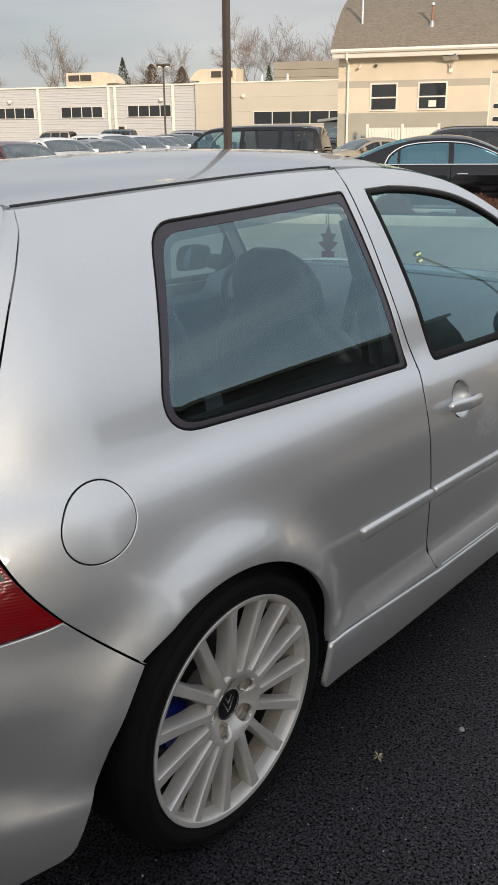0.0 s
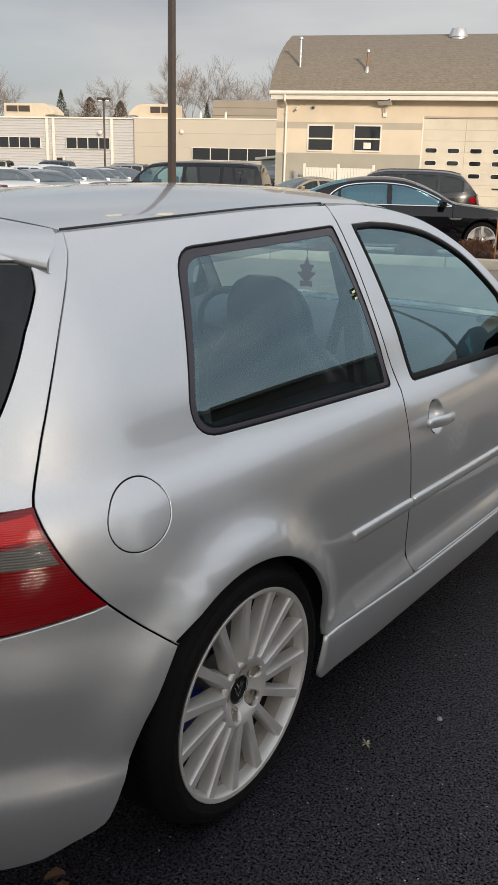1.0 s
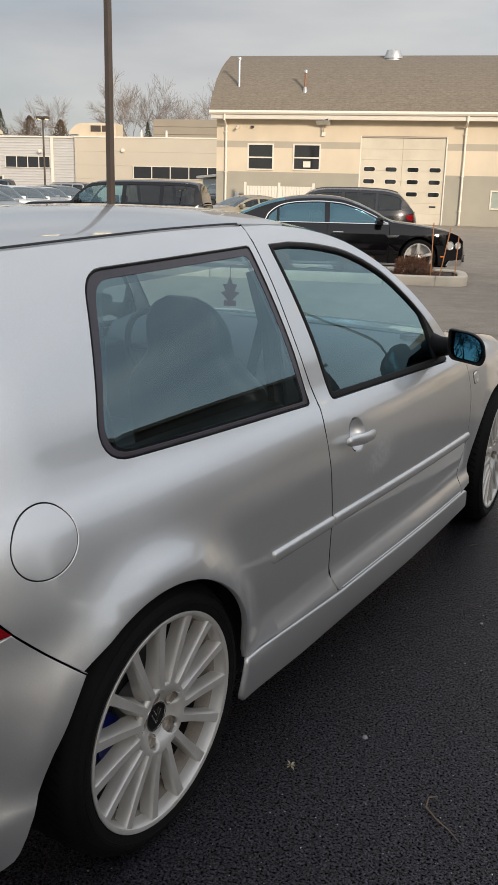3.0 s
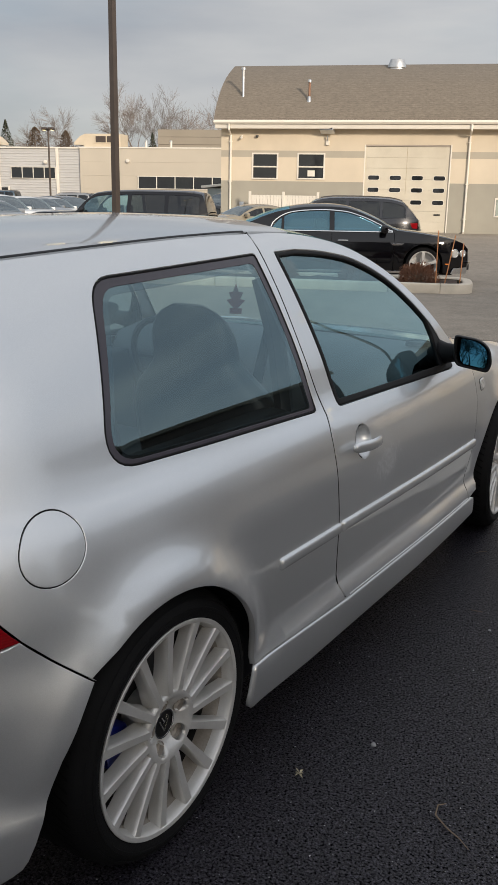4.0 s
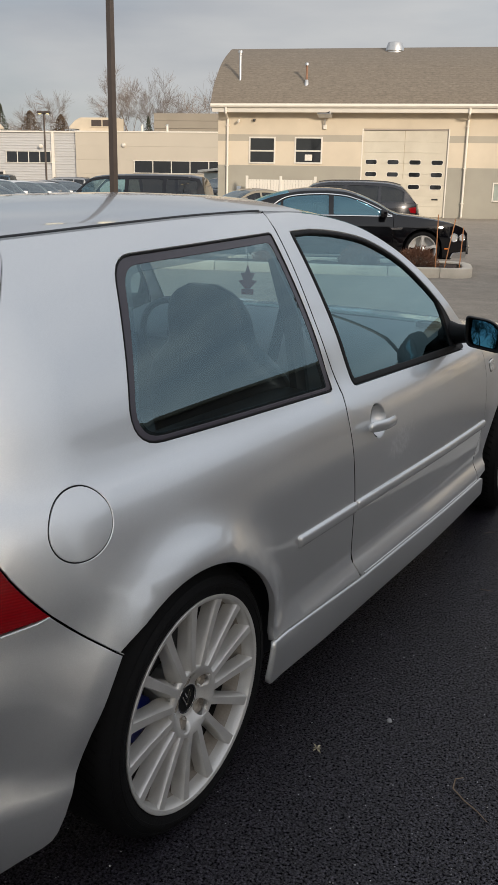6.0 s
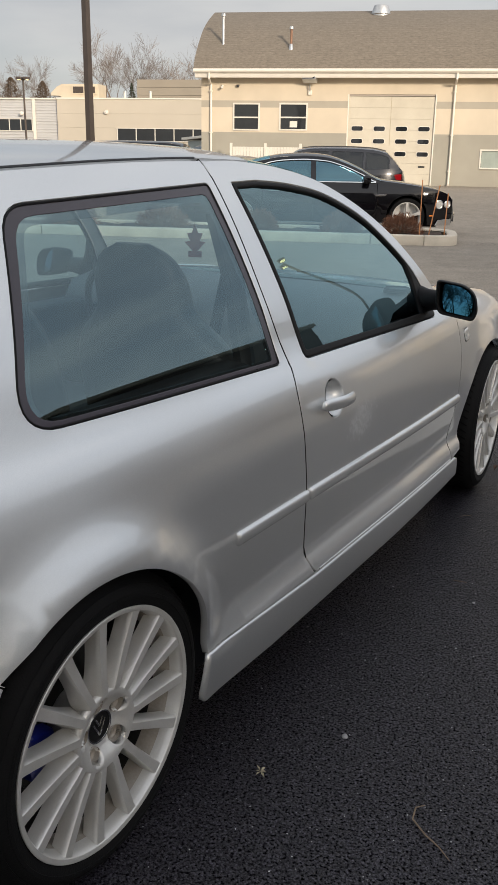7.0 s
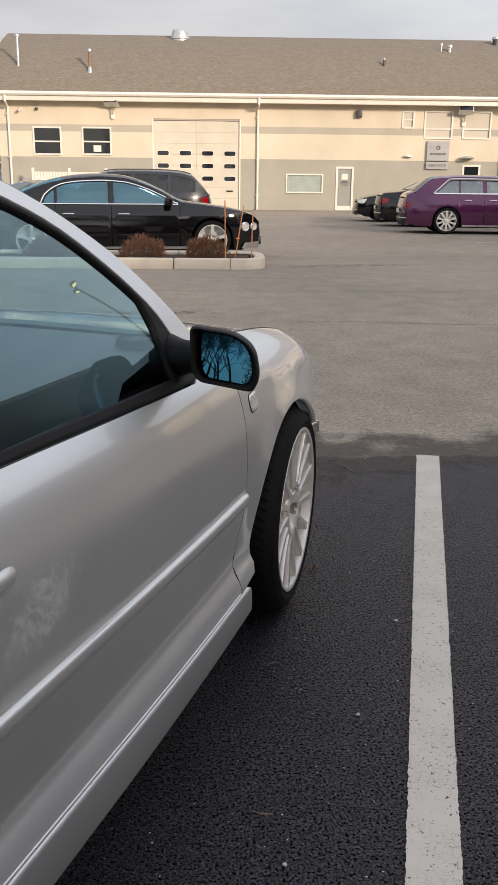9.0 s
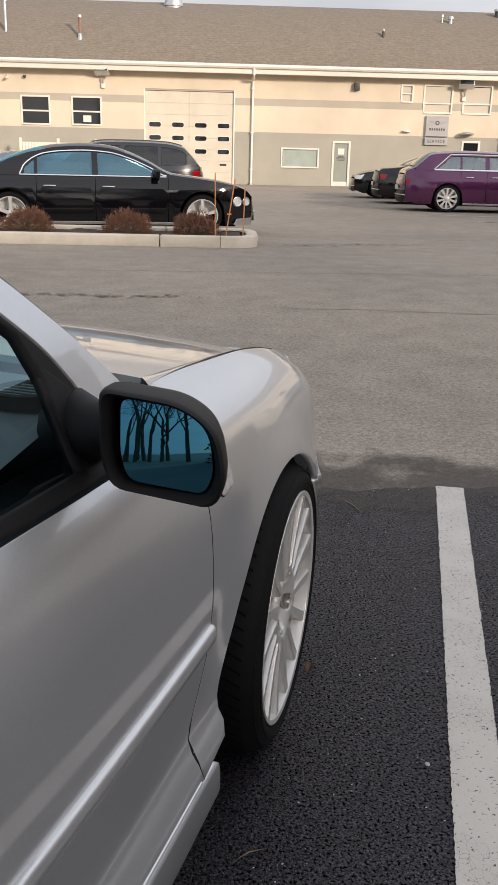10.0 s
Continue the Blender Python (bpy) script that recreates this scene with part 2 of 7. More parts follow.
def line_mat():
    """Road paint, cracked and chipped down to the stones."""
    m, n, l, b = nodes("worn_line_paint")
    tc, cr, nz, gr = n.new("ShaderNodeTexCoord"), n.new("ShaderNodeTexVoronoi"), n.new("ShaderNodeTexNoise"), n.new("ShaderNodeTexNoise")
    cr.feature = "DISTANCE_TO_EDGE"
    cr.inputs["Scale"].default_value = 60
    nz.inputs["Scale"].default_value, nz.inputs["Detail"].default_value = 130, 6
    gr.inputs["Scale"].default_value, gr.inputs["Detail"].default_value = 7, 5
    warp = n.new("ShaderNodeVectorMath")
    warp.operation = "MULTIPLY_ADD"
    warp.inputs[1].default_value = (.05, .05, .05)
    l.new(tc.outputs["Object"], nz.inputs["Vector"])
    l.new(tc.outputs["Object"], gr.inputs["Vector"])
    l.new(gr.outputs["Color"], warp.inputs[0])
    l.new(tc.outputs["Object"], warp.inputs[2])
    l.new(warp.outputs[0], cr.inputs["Vector"])
    def step(sock, a, c):
        q = n.new("ShaderNodeMapRange")
        q.inputs["From Min"].default_value, q.inputs["From Max"].default_value = a, c
        l.new(sock, q.inputs["Value"])
        return q.outputs["Result"]
    crack, chip, patch = step(cr.outputs["Distance"], .002, .012), step(nz.outputs["Fac"], .325, .36), step(gr.outputs["Fac"], .46, .54)
    mx = n.new("ShaderNodeMath")
    mx.operation = "MAXIMUM"
    l.new(crack, mx.inputs[0])
    l.new(patch, mx.inputs[1])
    mn = n.new("ShaderNodeMath")
    mn.operation = "MULTIPLY"
    l.new(mx.outputs[0], mn.inputs[0])
    l.new(chip, mn.inputs[1])
    tone = n.new("ShaderNodeMix")
    tone.data_type = "RGBA"
    tone.inputs["A"].default_value, tone.inputs["B"].default_value = (.50, .472, .425, 1), (.625, .592, .535, 1)
    l.new(gr.outputs["Fac"], tone.inputs["Factor"])
    col = n.new("ShaderNodeMix")
    col.data_type = "RGBA"
    col.inputs["A"].default_value = (.04, .04, .042, 1)
    l.new(mn.outputs[0], col.inputs["Factor"])
    l.new(tone.outputs["Result"], col.inputs["B"])
    l.new(col.outputs["Result"], b.inputs["Base Color"])
    b.inputs["Roughness"].default_value = .75
    bp = n.new("ShaderNodeBump")
    bp.inputs["Strength"].default_value, bp.inputs["Distance"].default_value = .6, .004
    l.new(nz.outputs["Fac"], bp.inputs["Height"])
    l.new(bp.outputs["Normal"], b.inputs["Normal"])
    return m


def lamp_mat(name, color, strength):
    m, n, l, b = nodes(name)
    b.inputs["Base Color"].default_value = (*color, 1)
    b.inputs["Emission Color"].default_value, b.inputs["Emission Strength"].default_value = (*color, 1), strength
    return m


def ribbed_mat(name, color, rough, ribs, axis="Z", depth=0.5):
    """Moulded ribs under a clear lens or on rolled sheet."""
    m, n, l, b = nodes(name)
    tc, wv = n.new("ShaderNodeTexCoord"), n.new("ShaderNodeTexWave")
    wv.bands_direction = axis
    wv.inputs["Scale"].default_value, wv.inputs["Distortion"].default_value = ribs, 0.0
    l.new(tc.outputs["Object"], wv.inputs["Vector"])
    nz = n.new("ShaderNodeTexNoise")
    nz.inputs["Scale"].default_value = 25
    l.new(tc.outputs["Object"], nz.inputs["Vector"])
    mx = n.new("ShaderNodeMix")
    mx.data_type = "RGBA"
    mx.inputs["A"].default_value, mx.inputs["B"].default_value = (*[c * 0.72 for c in color], 1), (*color, 1)
    md = n.new("ShaderNodeMath")
    md.operation = "MULTIPLY_ADD"
    md.inputs[1].default_value = 0.7
    l.new(wv.outputs["Fac"], md.inputs[0])
    ml = n.new("ShaderNodeMath")
    ml.operation = "MULTIPLY"
    ml.inputs[1].default_value = 0.4
    l.new(nz.outputs["Fac"], ml.inputs[0])
    l.new(ml.outputs[0], md.inputs[2])
    l.new(md.outputs[0], mx.inputs["Factor"])
    l.new(mx.outputs["Result"], b.inputs["Base Color"])
    bp = n.new("ShaderNodeBump")
    bp.inputs["Strength"].default_value, bp.inputs["Distance"].default_value = depth, 0.004
    l.new(wv.outputs["Fac"], bp.inputs["Height"])
    l.new(bp.outputs["Normal"], b.inputs["Normal"])
    b.inputs["Roughness"].default_value, b.inputs["Coat Weight"].default_value = rough, 0.08
    return m


M = {
    "silver": paint_mat("silver_paint", (0.660, 0.672, 0.676), metal=0.79, rough=0.38, ior=1.65),
    "door_silver": paint_mat("door_silver_paint", (0.660, 0.672, 0.676), metal=0.79, rough=0.38, ior=1.65, reflection_at=(0.82, 1.11, 0.650)),
    "black_paint": paint_mat("black_paint", (0.003, 0.003, 0.0045), metal=0.0, rough=0.06, coat=0.1),
    "dark_paint": paint_mat("dark_grey_paint", (0.016, 0.016, 0.019), metal=0.3, rough=0.25),
    "purple_paint": paint_mat("purple_paint", (0.070, 0.007, 0.056), metal=0.5, rough=0.26),
    "white_paint": paint_mat("white_car_paint", (0.78, 0.78, 0.76), metal=0.0, rough=0.35),
    "grey_paint": paint_mat("grey_paint", (0.32, 0.325, 0.33), metal=0.6, rough=0.35),
    "maroon_paint": paint_mat("maroon_paint", (0.10, 0.008, 0.010), metal=0.3, rough=0.32),
    "blue_paint": paint_mat("blue_paint", (0.03, 0.06, 0.09), metal=0.4, rough=0.35),
    "tan_paint": paint_mat("tan_paint", (0.26, 0.225, 0.16), metal=0.2, rough=0.4),
    "rim": mat("rim_paint", (0.60, 0.595, 0.58), 0.38, 0.45, 0.08, 14, 0.02, 300, coat=0.2, tint=(0.54, 0.525, 0.495)),
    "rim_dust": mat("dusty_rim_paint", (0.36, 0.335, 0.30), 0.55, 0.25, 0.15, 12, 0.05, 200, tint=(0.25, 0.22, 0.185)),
    "chrome": mat("chrome", (0.75, 0.75, 0.75), 0.12, 1.0, 0.05, 20),
    "bright_metal": mat("bright_metal", (0.58, 0.57, 0.55), 0.3, 0.9, 0.1, 8),
    "tyre": mat("tyre_rubber", (0.0034, 0.0034, 0.0038), 0.75, 0, 0.35, 7, 0.25, 260, spec=0.2),
    "rubber": mat("black_rubber", (0.007, 0.007, 0.0075), 0.6, 0, 0.2, 12, 0.05, 200, spec=0.2),
    "trim": mat("black_trim", (0.006, 0.006, 0.007), 0.55, 0, 0.15, 12, 0.12, 500, spec=0.22),
    "liner": mat("arch_liner", (0.0035, 0.0035, 0.004), 0.85, 0, 0.2, 10, 0.1, 120, spec=0.1),
    "cabin": mat("cabin_plastic", (0.022, 0.024, 0.027), 0.65, 0, 0.2, 10, 0.0, 60),
    "seat": mat("seat_leather", (0.014, 0.0145, 0.0165), 0.5, 0, 0.2, 9, 0.0, 60),
    "frit": mat("glass_band", (0.055, 0.049, 0.061), 0.25, 0, 0.05, 30, spec=0.4),
    "blue_caliper": mat("blue_caliper", (0.010, 0.022, 0.26), 0.35, 0, 0.1, 20, coat=0.5),
    "disc": mat("brake_disc", (0.035, 0.033, 0.032), 0.4, 0.8, 0.2, 40),
    "red_lens": ribbed_mat("red_lens", (0.23, 0.002, 0.005), 0.12, 60, "Z", 0.10),
    "bright_red_lens": ribbed_mat("bright_red_lens", (0.72, 0.010, 0.008), 0.12, 90, "Z", 0.10),
    "smoke_lens": ribbed_mat("smoke_lens", (0.12, 0.108, 0.092), 0.15, 70, "Z", 0.15),
    "clear_lens": mat("clear_lens", (0.62, 0.62, 0.60), 0.08, 0.3, 0.25, 60, 0.2, 160, coat=1.0),
    "amber_lens": mat("amber_lens", (0.75, 0.20, 0.02), 0.15, 0, 0.1, 40, coat=0.8),
    "glass": glass_mat("clear_tint_glass", (0.70, 0.93, 1.0), 0.86, f0=0.135, tone=(0.68, 0.93, 1.0)),
    "quarter_glass": glass_mat("quarter_glass", (0.76, 0.93, 0.98), 0.82, f0=0.15, tone=(0.72, 0.94, 1.0)),
    "fade_glass": glass_mat("fade_glass", (0.66, 0.64, 0.68), 0.6, f0=0.03),
    "screen_glass": glass_mat("screen_glass", (0.84, 0.97, 0.96), 0.94, f0=0.05),
    "bg_screen": glass_mat("far_screen_glass", (0.7, 0.8, 0.8), 0.6, f0=0.22, tone=(0.9, 0.98, 1.0)),
    "dark_glass": glass_mat("dark_glass", (0.55, 0.60, 0.62), 0.28, f0=0.06, tone=(0.95, 0.97, 1.0)),
    "rear_glass": glass_mat("rear_privacy_glass", (0.55, 0.60, 0.64), 0.05, f0=0.04, tone=(0.92, 0.97, 1.0)),
    "blue_glass": glass_mat("blue_tint_glass", (0.26, 0.62, 0.85), 0.55, f0=0.21, tone=(0.50, 0.86, 1.0)),
    "window_glass": mat("window_glass", (0.012, 0.014, 0.016), 0.04, 0, 0.3, 2, spec=0.6),
    "lamp_glow": lamp_mat("lamp_glow", (1.0, 0.78, 0.35), 4.0),
    "asphalt_new": asphalt_mat("new_asphalt", (0.0090, 0.0079, 0.0112), (0.0265, 0.0234, 0.0330), (0.104, 0.095, 0.125), 230, 0.42, 0.50, gap=.50, pits=.84, speck=.952, stains=.18, spec=.62, pit_scale=150),
    "asphalt_old": asphalt_mat("old_asphalt", (0.267, 0.231, 0.187), (0.339, 0.294, 0.239), (0.438, 0.384, 0.316), 120, 0.85, 0.25, gap=.18, pits=.18, stains=.15, spec=.35, pit_scale=40),
    "line_paint": line_mat(),
    # near black for brake dirt and for the shade behind the spokes
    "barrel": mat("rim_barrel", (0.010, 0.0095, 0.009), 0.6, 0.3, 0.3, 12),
    "kerb": mat("kerb_concrete", (0.60, 0.54, 0.45), 0.85, 0, 0.12, 3, 0.3, 90, tint=(0.46, 0.41, 0.33)),
    "mulch": mat("mulch", (0.055, 0.036, 0.026), 0.95, 0, 0.4, 22, 1.0, 70),
    "mulch_chip": mat("bark_chip", (0.10, 0.062, 0.042), 0.9, 0, 0.5, 14),
    "bush": mat("dry_bush", (0.20, 0.095, 0.055), 0.85, 0, 0.4, 18, spread=0.2),
    "band": mat("header_shade_grey", (0.39, 0.342, 0.290), 0.85, 0, 0.06, 0.8, 0.12, 18),
    "white_trim": mat("white_trim", (0.74, 0.69, 0.60), 0.55, 0, 0.06, 1.5, 0.05, 40),
    "white_frame": mat("window_frame", (0.70, 0.655, 0.575), 0.45, 0, 0.04, 4),
    "galv": mat("galvanised", (0.55, 0.55, 0.54), 0.4, 0.85, 0.15, 6, 0.05, 60),
    "rust_pipe": mat("rusty_pipe", (0.27, 0.15, 0.095), 0.7, 0.3, 0.3, 10),
    "pole": mat("bronze_pole", (0.075, 0.058, 0.048), 0.5, 0.3, 0.15, 4, 0.03, 80),
    "siding": mat("white_siding", (0.51, 0.50, 0.485), 0.5, 0.1, 0.05, 0.7, 0, 40),
    "beige": mat("beige_panel", (0.50, 0.445, 0.36), 0.7, 0, 0.05, 0.5, 0.05, 20),
    "tan_box": mat("tan_parapet", (0.27, 0.235, 0.185), 0.75, 0, 0.08, 0.6),
    "unit": mat("roof_unit", (0.60, 0.51, 0.38), 0.6, 0.1, 0.08, 1.5),
    "garage": mat("garage_panel", (0.59, 0.54, 0.435), 0.6, 0, 0.05, 1.2, 0.04, 30, tint=(0.50, 0.45, 0.355)),
    "dark_slot": mat("dark_slot", (0.02, 0.02, 0.02), 0.4, 0, 0.2, 6),
    "sign_face": mat("sign_face", (0.40, 0.39, 0.38), 0.35, 0.4, 0.08, 3),
    "sign_dark": mat("sign_dark", (0.05, 0.05, 0.05), 0.5, 0, 0.1, 10),
    "bark": mat("bark", (0.20, 0.155, 0.12), 0.9, 0, 0.3, 3, 0.4, 30),
    "twig_mat": mat("twig", (0.21, 0.17, 0.14), 0.9, 0, 0.3, 5),
    "dry_needle": mat("dry_needles", (0.14, 0.095, 0.06), 0.9, 0, 0.4, 3),
    "needle": mat("needles", (0.06, 0.068, 0.040), 0.85, 0, 0.4, 3),
    "stake": mat("stake", (0.55, 0.24, 0.10), 0.6, 0, 0.2, 30),
    "dry_twig": mat("dry_twig", (0.17, 0.125, 0.085), 0.8, 0, 0.3, 60),
    "leaf_mat": mat("dry_leaf", (0.36, 0.32, 0.22), 0.8, 0, 0.3, 60),
    "pebble": mat("pebble", (0.36, 0.36, 0.36), 0.7, 0, 0.2, 60, spread=0.35),
    "moulding": mat("roof_moulding", (0.030, 0.031, 0.035), 0.5, 0, 0.1, 10),
    "dash": mat("dash_plastic", (0.095, 0.10, 0.105), 0.6, 0, 0.1, 10),
    "red_card": mat("red_card", (0.16, 0.03, 0.03), 0.6, 0, 0.1, 30),
    "plate": mat("number_plate", (0.55, 0.55, 0.50), 0.5, 0, 0.1, 10),
    "sage": mat("sage_blind", (.30, .34, .30), 0.5, 0, 0.15, 2),
    "sage_wall": mat("sage_wall", (.34, .38, .37), 0.7, 0, 0.08, 2),
    "dark_brick": mat("dark_brick_wall", (0.10, 0.075, 0.065), 0.85, 0, 0.2, 2, 0.2, 20),
}
M["mirror"] = nodes("blue_mirror")[0]
mb = M["mirror"].node_tree.nodes["Principled BSDF"]
mb.inputs["Base Color"].default_value, mb.inputs["Metallic"].default_value, mb.inputs["Roughness"].default_value = (0.023, 0.095, 0.155, 1), 1.0, 0.01


# ---- building tools ----
def link(name, me, material, parent=None, label=""):
    ob = new(name, me)
    if material is not None and not me.materials:
        me.materials.append(M[material] if isinstance(material, str) else material)
    if parent is not None:
        ob.parent = parent
    if label:
        ob["label"] = label
    return ob


def part(name, bm, material, parent=None, label="", smooth=35):
    """A bmesh as one mesh object under its thing."""
    bmesh.ops.recalc_face_normals(bm, faces=bm.faces)
    me = bpy.data.meshes.new(name)
    bm.to_mesh(me)
    bm.free()
    if smooth:
        me.polygons.foreach_set("use_smooth", [True] * len(me.polygons))
        me.set_sharp_from_angle(angle=radians(smooth))
    return link(name, me, material, parent, label)


def thing(name, label, category, m=None, group="", kind=""):
    ob = new(name)
    ob.empty_display_size = 0.1
    if m is not None:
        ob.matrix_world = m
    return tagged(ob, label, category, group, kind)


def box(x0, x1, y0, y1, z0, z1, bevel=0.0, seg=2, bm=None):
    bm = bm or bmesh.new()
    vs = [bm.verts.new((x, y, z)) for x in (x0, x1) for y in (y0, y1) for z in (z0, z1)]
    fs = [bm.faces.new([vs[i] for i in f]) for f in ((0, 1, 3, 2), (4, 6, 7, 5), (0, 4, 5, 1), (2, 3, 7, 6), (0, 2, 6, 4), (1, 5, 7, 3))]
    if bevel:
        es = list({e for f in fs for e in f.edges})
        bmesh.ops.bevel(bm, geom=es, offset=bevel, segments=seg, affect="EDGES", profile=0.5)
    return bm


def prism(pts, axis, a, b, bevel=0.0, bm=None):
    """A polygon in the plane across an axis, drawn out from a to b along it."""
    bm = bm or bmesh.new()
    def at(p, d):
        return {"x": (d, p[0], p[1]), "y": (p[0], d, p[1]), "z": (p[0], p[1], d)}[axis]
    lo, hi = [bm.verts.new(at(p, a)) for p in pts], [bm.verts.new(at(p, b)) for p in pts]
    n = len(pts)
    fs = [bm.faces.new(lo), bm.faces.new(hi[::-1])]
    for i in range(n):
        fs.append(bm.faces.new((lo[i], hi[i], hi[(i + 1) % n], lo[(i + 1) % n])))
    if bevel:
        es = list({e for f in fs[:2] for e in f.edges})
        bmesh.ops.bevel(bm, geom=es, offset=bevel, segments=2, affect="EDGES", profile=0.5)
    return bm


def tube(path, r, seg=8, bm=None, cap=True):
    """A round bar along a path; r: one radius or one for each point."""
    bm = bm or bmesh.new()
    path = [Vector(p) for p in path]
    rs = r if isinstance(r, (list, tuple)) else [r] * len(path)
    rings = []
    for i, p in enumerate(path):
        d = (path[min(i + 1, len(path) - 1)] - path[max(i - 1, 0)]).normalized()
        a = d.orthogonal().normalized() if i == 0 else (a - d * a.dot(d)).normalized()
        c = d.cross(a)
        rings.append([bm.verts.new(p + rs[i] * (math.cos(2 * math.pi * k / seg) * a + math.sin(2 * math.pi * k / seg) * c)) for k in range(seg)])
    for q, s in zip(rings, rings[1:]):
        for k in range(seg):
            bm.faces.new((q[k], q[(k + 1) % seg], s[(k + 1) % seg], s[k]))
    if cap:
        bm.faces.new(rings[0][::-1])
        bm.faces.new(rings[-1])
    return bm


def lathe(profile, seg=48, bm=None, axis="x", centre=(0, 0, 0)):
    """Turns (distance along the axis, radius) round an axis."""
    bm = bm or bmesh.new()
    rings = []
    for d, r in profile:
        ring = []
        for k in range(seg):
            c, s = r * math.cos(2 * math.pi * k / seg), r * math.sin(2 * math.pi * k / seg)
            v = {"x": (d, c, s), "y": (c, d, s), "z": (c, s, d)}[axis]
            ring.append(bm.verts.new(Vector(v) + Vector(centre)))
        rings.append(ring)
    for q, s in zip(rings, rings[1:]):
        for k in range(seg):
            bm.faces.new((q[k], q[(k + 1) % seg], s[(k + 1) % seg], s[k]))
    return bm


def sheet(f, us, vs, bm=None):
    """A grid of points f(u, v)."""
    bm = bm or bmesh.new()
    g = [[bm.verts.new(f(u, v)) for v in vs] for u in us]
    for a, b in zip(g, g[1:]):
        for k in range(len(vs) - 1):
            bm.faces.new((a[k], a[k + 1], b[k + 1], b[k]))
    return bm


def span(a, b, n):
    return [a + (b - a) * i / (n - 1) for i in range(n)]


def thick(bm, t):
    """Gives a sheet a thickness, away from its normals."""
    bmesh.ops.recalc_face_normals(bm, faces=bm.faces)
    bmesh.ops.solidify(bm, geom=bm.faces, thickness=t)
    return bm


def interp(x, pts):
    """A smooth curve through points in order of x, with no overshoot."""
    if x <= pts[0][0]:
        return pts[0][1]
    if x >= pts[-1][0]:
        return pts[-1][1]
    n = len(pts)
    i = next(k for k in range(n - 1) if x <= pts[k + 1][0])
    h = [pts[k + 1][0] - pts[k][0] for k in range(n - 1)]
    d = [(pts[k + 1][1] - pts[k][1]) / h[k] for k in range(n - 1)]
    def slope(k):
        if k == 0 or k == n - 1:
            return d[0] if k == 0 else d[-1]
        return 0.0 if d[k - 1] * d[k] <= 0 else 2 * d[k - 1] * d[k] / (d[k - 1] + d[k])
    t, a, b = (x - pts[i][0]) / h[i], slope(i), slope(i + 1)
    return (2 * t**3 - 3 * t * t + 1) * pts[i][1] + (t**3 - 2 * t * t + t) * h[i] * a + (3 * t * t - 2 * t**3) * pts[i + 1][1] + (t**3 - t * t) * h[i] * b


def smooth_step(t):
    t = min(1.0, max(0.0, t))
    return t * t * (3 - 2 * t)


def rounded(pts, step=0.02, closed=True):
    """An outline through (a, b) or (a, b, corner radius), evenly stepped."""
    P = [Vector(p[:2]) for p in pts]
    R = [p[2] if len(p) > 2 else 0.0 for p in pts]
    n, out = len(P), []
    for i in range(n):
        if not closed and i in (0, n - 1) or R[i] <= 0:
            out.append(P[i])
            continue
        a, b = (P[i - 1] - P[i]), (P[(i + 1) % n] - P[i])
        r = min(R[i], a.length * 0.49, b.length * 0.49)
        s, e = P[i] + a.normalized() * r, P[i] + b.normalized() * r
        m = max(3, int(r * 1.5 / step) + 2)
        for k in range(m):
            t = k / (m - 1)
            out.append(s * (1 - t) ** 2 + P[i] * 2 * t * (1 - t) + e * t * t)
    fin = []
    m = len(out)
    for i in range(m if closed else m - 1):
        a, b = out[i], out[(i + 1) % m]
        k = max(1, round((b - a).length / step))
        fin += [a + (b - a) * j / k for j in range(k)]
    if not closed:
        fin.append(out[-1])
    return [p for i, p in enumerate(fin) if i == 0 or (p - fin[i - 1]).length > 1e-5]


def curve_pts(pts, step=0.02):
    """A smooth open line (Catmull-Rom) through points."""
    P = [Vector(p[:2]) for p in pts]
    out = []
    for i in range(len(P) - 1):
        p0, p1, p2, p3 = P[max(i - 1, 0)], P[i], P[i + 1], P[min(i + 2, len(P) - 1)]
        k = max(1, round((p2 - p1).length / step))
        for j in range(k):
            t = j / k
            out.append(0.5 * (2 * p1 + (p2 - p0) * t + (2 * p0 - 5 * p1 + 4 * p2 - p3) * t * t + (3 * p1 - p0 - 3 * p2 + p3) * t**3))
    return out + [P[-1]]


def arc(cy, cz, r, a0, a1, step=0.02):
    k = max(3, round(abs(radians(a1 - a0)) * r / step))
    return [Vector((cy + r * math.cos(radians(a0 + (a1 - a0) * i / k)), cz + r * math.sin(radians(a0 + (a1 - a0) * i / k)))) for i in range(k + 1)]


def area(p):
    return 0.5 * sum(p[i - 1][0] * p[i][1] - p[i][0] * p[i - 1][1] for i in range(len(p)))


def inset(poly, d):
    """The outline (counter-clockwise) moved inwards by d."""
    n, out = len(poly), []
    for i in range(n):
        t = (poly[(i + 1) % n] - poly[i - 1])
        t = t.normalized() if t.length > 1e-9 else Vector((1, 0))
        out.append(poly[i] + d * Vector((-t.y, t.x)))
    return out


